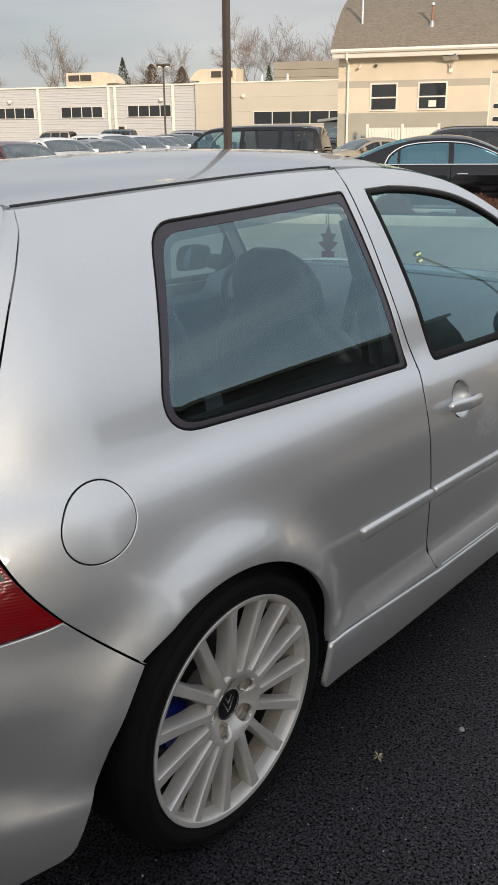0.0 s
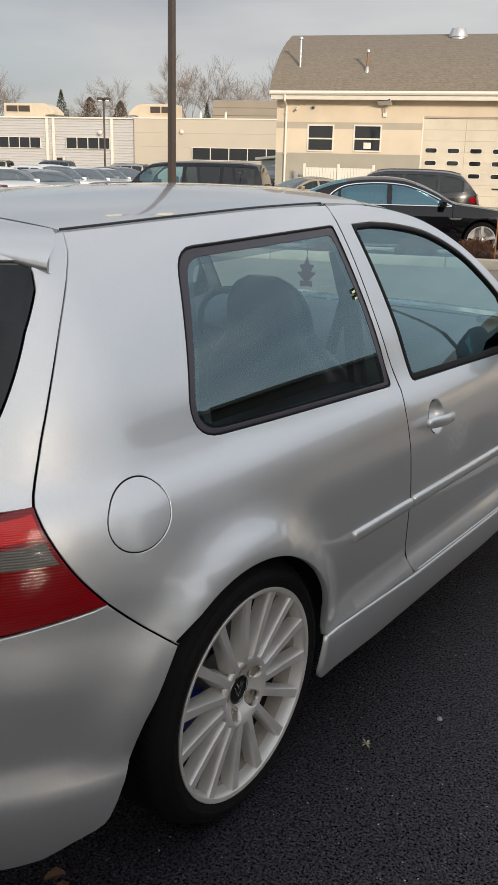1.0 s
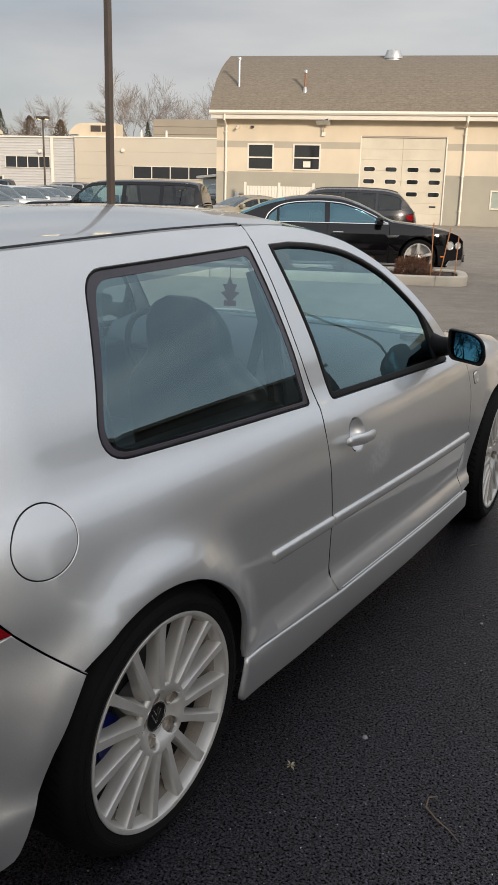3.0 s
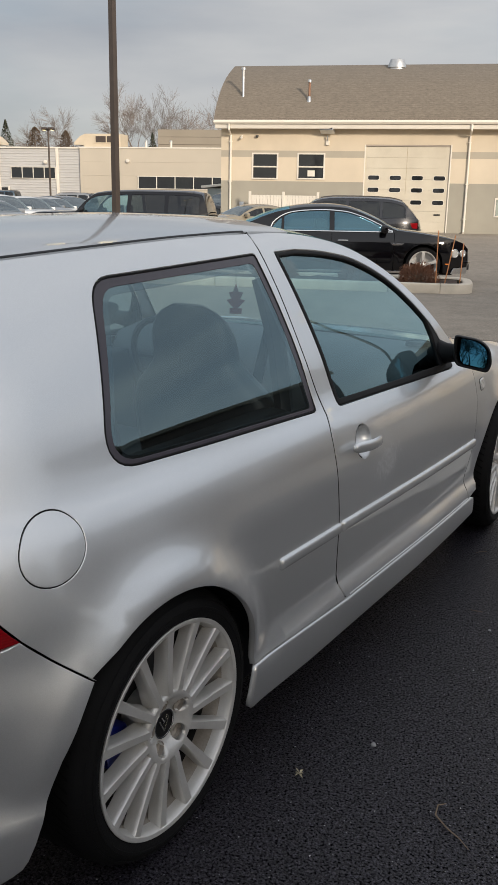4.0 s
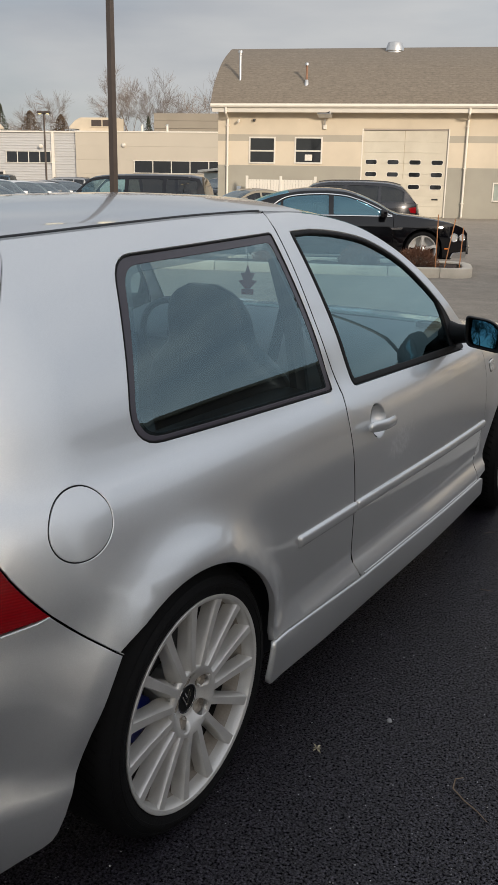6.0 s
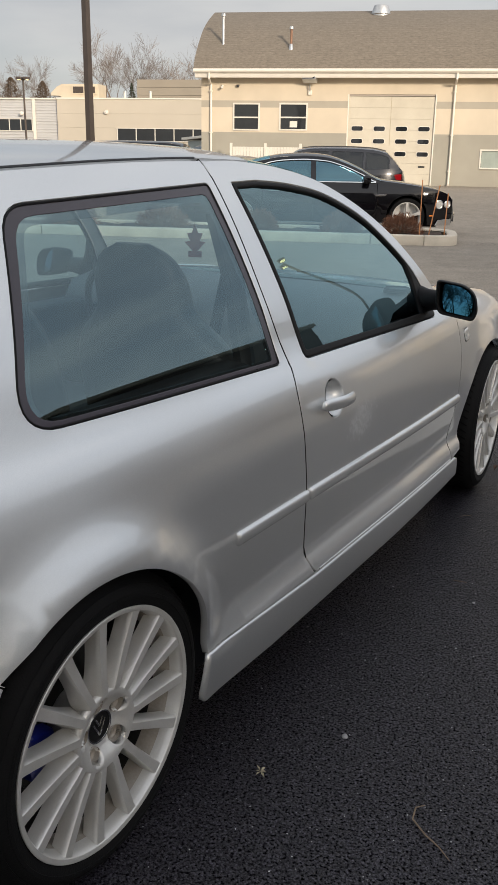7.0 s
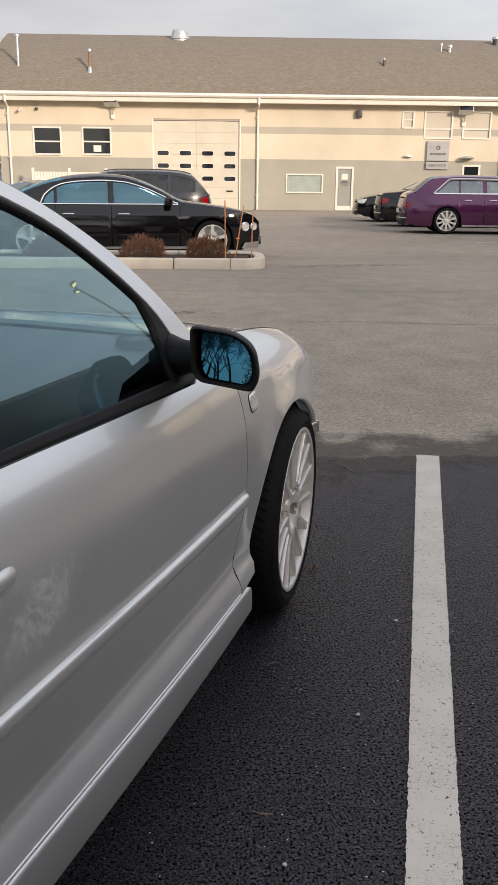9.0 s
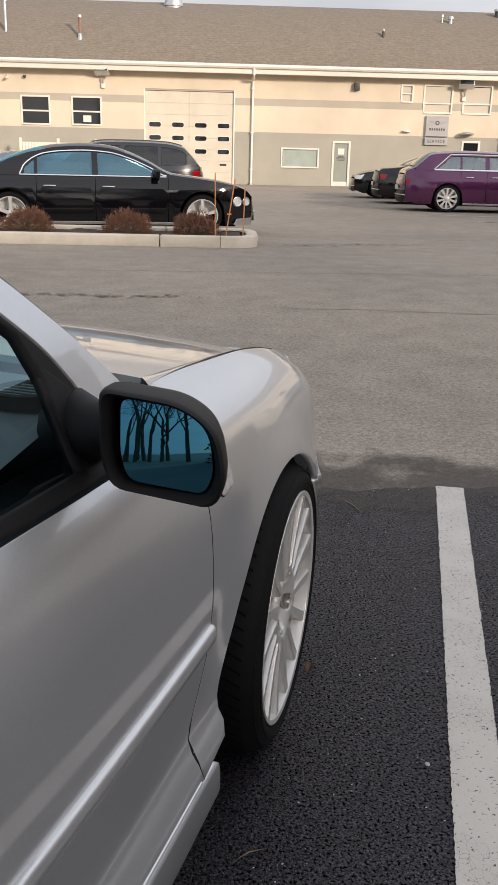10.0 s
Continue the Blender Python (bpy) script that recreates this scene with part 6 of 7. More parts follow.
for a in (-.42, -.30):
    part("steering_spoke", tube([(-.36 + (a + .36) * 2.6, 1.56, .79), (-.36, 1.58, .79)], .013, 6), "cabin", car)
for s in (1, -1):
    vent = part("dash_vent", lathe([(-.012, .050), (.004, .047), (.006, .042), (-.010, .038), (-.012, .002)], 28, axis="z", centre=(s * .62, 1.87, .912)), "rubber", car)
    for k in range(5):
        yy = 1.87 - .026 + .013 * k
        hw = math.sqrt(.038 ** 2 - (yy - 1.87) ** 2) * .97
        part("vent_slat", box(s * .62 - hw, s * .62 + hw, yy - .0022, yy + .0022, .904, .914, .001, 1), "dash", vent)
part("inner_mirror", box(-.12, .12, 1.36, 1.39, 1.20, 1.27, .02, 3), "cabin", car)
bm = prism([(-.022, -.055), (.022, -.055), (.022, -.035), (.008, -.035), (.034, -.006), (.016, -.002), (.026, .022), (.010, .024), (0, .055), (-.010, .024), (-.026, .022), (-.016, -.002), (-.034, -.006), (-.008, -.035), (-.022, -.035)], "y", -.0015, .0015)
af = part("air_freshener", bm, "red_card", None)
af.matrix_world = pose(0, 0, 0, 0, 0, -21) @ pose(.12, 1.33, 1.09, 0, 0, 25)
tagged(af, "red card air freshener hanging on the inner mirror", "air freshener")
part("hanging_string", tube([(.12, 1.33, 1.145), (.10, 1.36, 1.20)], .0012, 4), "rubber", car)
for s in (1, -1):
    bm = bmesh.new()
    tube([(s * .545, .80, 1.22), (s * .60, .80, 1.05), (s * .66, .82, .62)], .028, 6, bm)
    part("b_pillar_trim", bm, "cabin", car)
    part("belt_strap", prism([(s * .575, 1.20), (s * .545, 1.20), (s * .42, .70), (s * .46, .70)], "y", .88, .884), "rubber", car)
    part("belt_anchor", box(s * .555, s * .585, .86, .885, 1.15, 1.20, .006), "bright_metal", car)
part("headlining", sheet(lambda t, x: (roof_edge(t)[0] * .97 * x, roof_edge(t)[1], roof_edge(t)[2] - .02 + .03 * (1 - x * x)), span(0, .97, 12), span(-1, 1, 13)), "cabin", car)

# ---- other vehicles ----
SHAPES = {
    # outline over the car from tail (0) to nose (1), heights as shares of the car's height
    "saloon": dict(top=[(.0, .50), (.006, .64), (.03, .70), (.10, .722), (.17, .765), (.235, .86), (.30, .935), (.385, .988), (.46, 1.0), (.53, .985), (.59, .93), (.66, .825), (.73, .70), (.80, .668), (.90, .615), (.97, .545), (1.0, .44)],
                   marks=(.17, .33, .58, .73), belt=.655, windows=[(.270, .302), (.312, .478), (.496, .70)], doors=(.307, .487, .715)),
    "suv": dict(top=[(.0, .48), (.006, .60), (.02, .66), (.06, .80), (.11, .93), (.20, .985), (.35, 1.0), (.52, .995), (.62, .95), (.70, .80), (.765, .655), (.85, .63), (.93, .60), (.985, .52), (1.0, .42)],
                marks=(.02, .11, .62, .765), belt=.62, windows=[(.085, .225), (.24, .425), (.445, .70)], doors=(.235, .435, .73)),
    "tall": dict(top=[(.0, .44), (.006, .60), (.014, .68), (.05, .735), (.095, .86), (.135, .955), (.18, .98), (.28, 1.0), (.45, .995), (.56, .96), (.64, .83), (.70, .715), (.80, .70), (.95, .665), (.99, .56), (1.0, .42)],
                 marks=(.05, .15, .56, .70), belt=.685, windows=[(.160, .275), (.285, .40), (.42, .645)], doors=(.28, .41, .67)),
    "boxy": dict(top=[(.0, .42), (.004, .56), (.01, .62), (.025, .82), (.05, .96), (.12, .995), (.35, 1.0), (.53, .985), (.61, .95), (.67, .80), (.72, .63), (.82, .615), (.94, .595), (.985, .54), (1.0, .42)],
                 marks=(.01, .05, .61, .72), belt=.60, windows=[(.055, .215), (.235, .415), (.435, .665)], doors=(.225, .425, .70)),
}


def bg_wheel(parent, x, y, r, spokes, rim_mat):
    s = 1 if x > 0 else -1
    w = thing("wheel", "", "")
    for k in ("label", "category"):
        if k in w:
            del w[k]
    w.parent = parent
    part("tyre", lathe([(-.22, r * .7), (-.22, r * .94), (-.18, r * .995), (-.11, r), (-.04, r * .995), (-.005, r * .95), (0, r * .85), (-.01, r * .775)], 40), "tyre", w)
    bm = lathe([(-.012, r * .77), (.004, r * .775), (.004, r * .74), (-.02, r * .70), (-.15, r * .66), (-.16, .02)], 40)
    part("rim", bm, rim_mat, w)
    for k in range(spokes):
        a = 2 * math.pi * k / spokes + .3
        ca, sa = math.cos(a), math.sin(a)
        bm = bmesh.new()
        rings = []
        for rr, hw, d in ((r * .10, r * .10, -.01), (r * .4, r * .075, -.004), (r * .74, r * .11, .0)):
            rings.append([bm.verts.new((dx, rr * ca - t * sa, rr * sa + t * ca)) for t, dx in ((-hw, d - .05), (-hw * .8, d), (hw * .8, d), (hw, d - .05))])
        for q, r2 in zip(rings, rings[1:]):
            for j in range(3):
                bm.faces.new((q[j], q[j + 1], r2[j + 1], r2[j]))
        part("spoke", bm, rim_mat, w)
    part("hub_cap", lathe([(-.03, r * .17), (.004, r * .15), (.010, r * .10), (.010, .003)], 20), rim_mat, w)
    w.matrix_basis = pose(x, y, r, 0, 0, 0 if s > 0 else 180)


def vehicle(name, label, m, shape, paint, L, W, H, wb, wr, nose, glass="dark_glass", spokes=5, rim_mat="bright_metal", chrome=False, group="", rails=False, detail=True, gloss_trim="trim", front_glass="", trim_r=.013, lamps=True):
    """A car in panels: wings, doors, bonnet, screens, roof, lamps, wheels. y runs forward from its middle."""
    T = SHAPES[shape]
    root = thing(name, label, "car", m, group)
    y_of = lambda f: -L / 2 + f * L
    top_pts = [(y_of(f), z * H) for f, z in T["top"]]
    belt = T["belt"] * H
    yw = (L / 2 - nose, L / 2 - nose - wb)
    def g(y, z):
        q = z / H
        w = W / 2 * interp(q, [(.08, .90), (.16, .965), (.28, .995), (.40, 1.0), (.52, .985), (.62, .945), (.70, .895), (.85, .80), (.95, .715), (1.0, .65)])
        e = abs(y) / (L / 2)
        w *= 1 - .30 * max(0.0, (e - .62) / .38) ** 2.6
        return (w, y, z)
    def top_z(y):
        return interp(y, top_pts)
    R = wr * 1.12
    def low(y):
        for c in yw:
            if abs(y - c) < R:
                return max(.20, wr + math.sqrt(R * R - (y - c) ** 2))
        return .20 if abs(y) < L / 2 * .9 else .24
    yb, yrr, yrf, ys = [y_of(f) for f in T["marks"]]
    def up(y):
        if y < yb or y > ys:
            return top_z(y) - .015
        k = min(1.0, (y - yb) / (.10 * L), (ys - y) / (.10 * L))
        return top_z(y) - .015 if top_z(y) - .015 < belt else belt
    def region(y0, y1, lo, hi, n=None):
        n = n or max(6, int((y1 - y0) / .04))
        ys_ = span(y0, y1, n)
        a = [Vector((y, lo(y))) for y in ys_]
        b = [Vector((y, max(hi(y), lo(y) + .01))) for y in ys_[::-1]]
        return a + b
    end = L / 2 * .985
    cuts = [-end] + [y_of(f) for f in T["doors"]] + [end]
    names = ("rear_wing", "rear_door", "front_door", "front_wing")
    for s in (1, -1):
        for k in range(4):
            p = panel(names[k], g, region(cuts[k], cuts[k + 1], low, up), paint, root, side=s, step=.09, gap=.004, lip=.004, depth=.03)
            if detail and k in (1, 2):
                yh = cuts[k] + .22
                bm = tube([(s * (g(yh, belt - .16)[0] + .02), yh - .10, belt - .16), (s * (g(yh, belt - .16)[0] + .035), yh, belt - .158), (s * (g(yh, belt - .16)[0] + .02), yh + .10, belt - .16)], .014, 8)
                part("door_handle", bm, "chrome" if chrome else paint, p)
        roofline = lambda y: top_z(y) - .035
        cab = region(yb + .02, ys - .02, lambda y: min(belt, top_z(y) - .02), roofline)
        wins = []
        tail, sweep = y_of(T["windows"][0][0]), {"saloon": .42, "tall": .40}.get(shape, 0)
        def swept(y, drop, start, floor):
            full = max(belt + floor, top_z(y) - drop)
            k = min(1.0, max(0.0, (y - start) / sweep)) if sweep else 1.0
            k = math.sqrt(k * (2 - k)) if shape == "saloon" else k
            return belt + floor + (full - belt - floor) * k
        for a, b in T["windows"]:
            wins.append(region(y_of(a), y_of(b), lambda y: belt + .025, lambda y: swept(y, .115, tail, .035), 22))
        panel("cabin_frame", g, cab, paint, root, side=s, holes=wins, step=.08, gap=.001, lip=.004, depth=.03)
        for wk, wv in enumerate(wins):
            pane = panel("side_window", g, wv, front_glass if front_glass and wk == 2 else glass, root, side=s, step=.12, gap=0, lip=.001, depth=.002, raise_by=-.012)
        if chrome:
            a, b = y_of(T["windows"][0][0]) - .06, y_of(T["windows"][-1][1]) + .05
            loop = [(y, belt + .012) for y in span(a, b, 14)] + [(y, swept(y, .098, a, .03)) for y in span(b, a, 40)]
            bm = tube([(s * (g(y, z)[0] + .004), y, z) for y, z in loop + loop[:1]], trim_r, 6)
            part("chrome_trim", bm, "chrome", root)
        if rails:
            bm = tube([(s * g(y, top_z(y))[0] * .93, y, top_z(y) + .03) for y in span(yrr, yrf - .1, 14)], .016, 6)
            part("roof_rail", bm, "sign_dark", root)
        # mirrors and lamps
        x, y, z = g(ys - .18, belt + .02)
        bm = box(-.02, .20, -.07, .07, -.06, .09, .035, 3)
        mi = part("door_mirror", bm, paint, root)
        mi.matrix_basis = pose(s * (x + .02), ys - .30, belt + .05, 0, 0, 0 if s > 0 else 180)
        zl = .52 * H if shape == "saloon" else .50 * H
        if lamps:
            panel("headlight", g, rounded([(end - .34, zl + .05, .03), (end - .02, zl, .03), (end - .02, zl - .12, .03), (end - .22, zl - .13, .05)]), "clear_lens", root, side=s, raise_by=.006, step=.05)
        zt = .56 * H if shape == "saloon" else .52 * H
        reach = .13 if shape == "tall" else .26
        panel("tail_lamp", g, rounded([(-end + reach, zt + .03, .03), (-end + .02, zt + .05, .02), (-end + .02, zt - .14, .02), (-end + reach * .7, zt - .12, .03)]), "red_lens", root, side=s, raise_by=.006, step=.05)
        panel("sill_trim", g, rounded([(yw[1] + R + .03, .20), (yw[0] - R - .03, .20), (yw[0] - R - .03, .245), (yw[1] + R + .03, .245)]), "chrome" if chrome else gloss_trim, root, side=s, raise_by=.010, step=.2)
        for c in yw:
            bg_wheel(root, s * (W / 2 * .965), c, wr, spokes, rim_mat)
            bm = bmesh.new()
            ring = arc(c, wr, R + .004, -20, 200, .06)
            sheet(lambda i, xx: (s * xx, ring[int(i)].x, ring[int(i)].y), range(len(ring)), [W * .28, W / 2 * .95], bm)
            bm.faces.new([bm.verts.new((s * W * .28, p.x, p.y)) for p in ring])
            part("arch_liner", bm, "liner", root)
    # sheets over the top
    def over(y0, y1, nm, mt, crown=.03, n=10):
        def f(t, x):
            y = y0 + (y1 - y0) * t
            z = top_z(y) - .03
            w = g(y, z)[0] - .006
            return (w * x, y, z + .03 * (1 - abs(x) ** 5) ** .8 + crown * (1 - x * x))
        return part(nm, sheet(f, span(0, 1, n), span(-1, 1, 17)), mt, root, smooth=50)
    over(-L / 2 * .985, yb, "tailgate" if shape != "saloon" else "boot_lid", paint, .01, 10)
    over(yb + .005, yrr, "rear_window", glass, .03)
    over(yrr + .005, yrf, "roof", paint, .03, 14)
    over(yrf + .005, ys - .005, "windscreen", "bg_screen", .03)
    over(ys, L / 2 * .985, "bonnet", paint, .02, 12)
    for d, nm in ((1, "front_bumper"), (-1, "rear_bumper")):
        ze = top_z(d * L / 2 * .985)
        split = ze if d > 0 else .36 * H
        def f(t, x, d=d, z0=.22, z1=split - .02):
            z = z0 + (z1 - z0) * t
            w = g(d * L / 2 * .985, z)[0]
            bulge = .05 * math.sin(math.pi * min(1, t * 1.2)) + .06
            return (w * x, d * (L / 2 * .985 + bulge * (1 - abs(x) ** 3.5)), z)
        part(nm, sheet(f, span(0, 1, 10), span(-1, 1, 25)), "trim" if d < 0 and paint in ("black_paint", "purple_paint", "dark_paint") else paint, root, smooth=50)
        if d < 0:
            part("tail_panel", sheet(lambda t, x: f(t, x, -1, split - .02, ze - .02), span(0, 1, 8), span(-1, 1, 25)), paint, root, smooth=50)
        zz = .30 if d > 0 else .33 * H
        if d < 0:
            part("plate", box(-.26, .26, d * (L / 2 + .085) - .006, d * (L / 2 + .085) + .006, zz + .03, zz + .15, .004), "plate", root)
        if d > 0:
            part("grille", box(-.32, .32, L / 2 * .985 + .04, L / 2 * .985 + .085, ze - .30, ze - .14, .02), "sign_dark", root)
            part("lower_grille", box(-.52, .52, L / 2 + .025, L / 2 + .050, .26, .38, .02), "sign_dark", root)
        if chrome:
            part("bumper_trim", tube([(x * W * .42, d * (L / 2 * .985 + .115 * (1 - abs(x) ** 3.5)), .42) for x in span(-1, 1, 15)], .014, 6), "chrome", root)
    part("underbody", box(-W * .42, W * .42, -L * .44, L * .44, .17, .42, .04), "liner", root)
    part("cabin_floor", box(-W * .40, W * .40, yb + .3, ys - .1, .40, belt - .12, .05), "cabin", root)
    for yy in (yrf - .75, yrr + .55):
        for s in (1, -1):
            part("seat", box(s * .22, s * .66, yy, yy + .14, belt - .15, belt + .24, .06, 3), "seat", root)
    return root


# the black saloon across the aisle
def heading(dx, dy):
    return -math.degrees(math.atan2(dx, dy))


def turned(cx, cy, dx, dy):
    return pose(cx, cy, -lot_dip(cx, cy), 0, 0, heading(dx, dy))


flagship = vehicle("saloon_car", "long black saloon car with chrome window trim", turned(-.66, 17.10, .987, .158), "saloon", "black_paint", 5.45, 1.98, 1.50, 3.26, .36, .96, glass="blue_glass", chrome=True, spokes=5, rim_mat="rim", trim_r=.015, lamps=False)
def saloon_front(root, L, H):
    """Twin round lamps, a bright lower grille, a marker lamp and a wing vent on each side of the nose."""
    g = lambda y, z: (.99 * (1 - .30 * max(0.0, (abs(y) / (L / 2) - .62) / .38) ** 2.6) * (1.0 if z < .62 else .985), y, z)
    for s in (1, -1):
        for y, r in ((L / 2 - .33, .085), (L / 2 - .155, .072)):
            ring = [Vector((y + r * math.cos(a), .60 + r * math.sin(a))) for a in span(0, 2 * math.pi, 25)[:-1]]
            panel("lamp_ring", g, ring, "chrome", root, side=s, raise_by=.016, gap=0, lip=.012, step=.06, holes=[inset(ring, .02)])
            panel("round_lamp", g, inset(ring, .02), "clear_lens", root, side=s, raise_by=.012, gap=0, lip=.004, step=.06)
        panel("lower_vent", g, rounded([(L / 2 - .40, .20), (L / 2 - .06, .20), (L / 2 - .06, .33), (L / 2 - .34, .31)]), "chrome", root, side=s, raise_by=.016, step=.08)
        panel("marker_lamp", g, rounded([(L / 2 - .52, .375), (L / 2 - .44, .375), (L / 2 - .44, .405), (L / 2 - .52, .405)]), "amber_lens", root, side=s, raise_by=.012, step=.05)
        panel("wing_vent", g, rounded([(L / 2 - 1.62, .775, .01), (L / 2 - 1.36, .790, .01), (L / 2 - 1.40, .745, .01), (L / 2 - 1.58, .74, .01)]), "chrome", root, side=s, raise_by=.014, step=.08)


saloon_front(flagship, 5.45, 1.50)
vehicle("suv", "dark grey sport utility car parked by the garage door", turned(-1.55, 27.2, -1, -.06), "suv", "dark_paint", 5.1, 2.0, 1.63, 3.0, .37, .95, rails=True)
vehicle("suv", "black boxy sport utility car beside the lamp post", turned(-7.98, 25.2, -1, -.03), "boxy", "black_paint", 5.75, 2.0, 1.68, 3.3, .38, .98, front_glass="glass")
vehicle("suv", "purple luxury sport utility car with chrome trim", turned(9.16, 25.6, .998, -.06), "tall", "purple_paint", 5.3, 2.0, 1.56, 3.15, .355, 1.0, chrome=True, spokes=10, rim_mat="rim", trim_r=.030, glass="bg_screen")
vehicle("saloon_car", "black saloon car parked beyond the purple car", turned(9.1, 29.6, .998, -.06), "saloon", "black_paint", 5.2, 1.95, 1.50, 3.1, .36, .90, chrome=True)
vehicle("saloon_car", "black saloon car facing out of its bay", turned(8.9, 33.4, -.998, .06), "saloon", "black_paint", 5.2, 1.95, 1.46, 3.1, .35, .90, chrome=True)
vehicle("saloon_car", "silver car parked beyond the purple car", turned(13.2, 22.9, -.993, .12), "saloon", "grey_paint", 4.7, 1.85, 1.45, 2.8, .33, .90)

ROW = [("saloon_car", "white saloon car in the far row", -14.2, 25.3, "saloon", "white_paint", 4.6, 1.38), ("saloon_car", "silver saloon car in the far row", -14.1, 28.2, "saloon", "grey_paint", 4.6, 1.32),
       ("suv", "white sport utility car in the far row", -15.6, 31.8, "suv", "white_paint", 4.7, 1.50), ("suv", "white estate car in the far row", -16.1, 35.4, "suv", "white_paint", 4.6, 1.44),
       ("saloon_car", "silver saloon car in the far row", -17.0, 39.0, "saloon", "grey_paint", 4.7, 1.42), ("suv", "white estate car in the far row", -17.9, 42.4, "suv", "white_paint", 4.7, 1.42),
       ("suv", "dark estate car in the far row", -18.3, 45.8, "suv", "dark_paint", 4.7, 1.50), ("saloon_car", "pale saloon car in the far row", -19.2, 49.4, "saloon", "grey_paint", 4.7, 1.36)]
for nm, lb, x, y, shp, pt, ln, ht in ROW:
    vehicle(nm, lb, turned(x, y, .86, -.5), shp, pt, ln, 1.85, ht, 2.75, .33, .88, group="cars in the far row", detail=False)
vehicle("hatchback_car", "maroon car parked beside the silver hatchback's row", turned(-12.3, 19.6, .9, -.4), "suv", "maroon_paint", 4.3, 1.80, 1.30, 2.6, .32, .85, detail=False)
vehicle("suv", "old tan off-road car by the showroom", turned(-37.0, 64.5, -1, 0), "boxy", "tan_paint", 4.0, 1.8, 1.85, 2.4, .36, .75, detail=False)
vehicle("suv", "dark blue off-road car by the showroom", turned(-32.5, 66.0, -1, 0), "boxy", "blue_paint", 4.2, 1.8, 1.90, 2.5, .38, .80, rails=True, detail=False)
vehicle("suv", "grey sport utility car by the showroom", turned(-24.0, 60.0, -1, .1), "boxy", "grey_paint", 4.4, 1.85, 1.75, 2.6, .36, .80, rails=True, detail=False)
vehicle("saloon_car", "tan saloon car behind the black off-road car", turned(-5.4, 33.0, -.75, -.66), "saloon", "tan_paint", 4.7, 1.85, 1.30, 2.8, .33, .90, detail=False)
vehicle("suv", "dark off-road car beside the shed", turned(-11.8, 57.5, -.3, -1), "boxy", "dark_paint", 4.4, 1.9, 1.90, 2.6, .37, .85, detail=False)

# ---- kerbed island ----
isl = thing("traffic_island", "raised concrete kerb island with dark mulch", "island", None, kind="structure")
KX0, KX1, KY0, KY1, KH = -7.2, 2.10, 13.28, 14.95, .155
joints = [KX0, -5.0, -2.3, .68, KX1 - .55]
for a, b in zip(joints, joints[1:]):
    part("kerb_stone", box(a + .006, b - (.006 if b < KX1 - .6 else 0), KY0, KY0 + .17, -.02, KH, .022, 3), "kerb", isl)
    part("kerb_stone", box(a + .006, b - .006, KY1 - .17, KY1, -.02, KH, .022, 3), "kerb", isl)
bm = bmesh.new()
cx, cy, ro = KX1 - .55, (KY0 + KY1) / 2, (KY1 - KY0) / 2
sq = lambda a, e: math.copysign(abs(a) ** e, a)
prof = [(0, -.02), (0, KH - .022), (.007, KH - .007), (.022, KH), (.148, KH), (.163, KH - .007), (.17, KH - .03)]
sheet(lambda a, k: (cx + (.55 - prof[k][0]) * sq(math.cos(a), .55), cy + (ro - prof[k][0]) * sq(math.sin(a), .55), prof[k][1]), span(-math.pi / 2, math.pi / 2, 33), range(len(prof)), bm)
part("kerb_end", bm, "kerb", isl)
rm = random.Random(5)
bm = sheet(lambda x, y: (x, y, .10 + .035 * noise.noise((x * 3, y * 3, 0)) + .02 * noise.noise((x * 11, y * 11, 3))), span(KX0, KX1 - .25, 120), span(KY0 + .16, KY1 - .16, 24))
part("mulch", bm, "mulch", isl)
bm = bmesh.new()
for k in range(900):
    x, y = rm.uniform(KX0, KX1 - .3), rm.uniform(KY0 + .19, KY1 - .2)
    a, l, w = rm.uniform(0, 6.3), rm.uniform(.015, .05), rm.uniform(.004, .010)
    z = .115 + .035 * noise.noise((x * 3, y * 3, 0)) + rm.uniform(0, .02)
    d, n2 = Vector((math.cos(a), math.sin(a), rm.uniform(-.3, .3))) * l, Vector((-math.sin(a), math.cos(a), rm.uniform(-.2, .2))) * w
    vs = [bm.verts.new(Vector((x, y, z)) + q) for q in (-d - n2, d - n2, d + n2, -d + n2)]
    bm.faces.new(vs)
chips = part("bark_chips", bm, "mulch_chip", isl, smooth=0)
tagged(chips, kind="stuff")


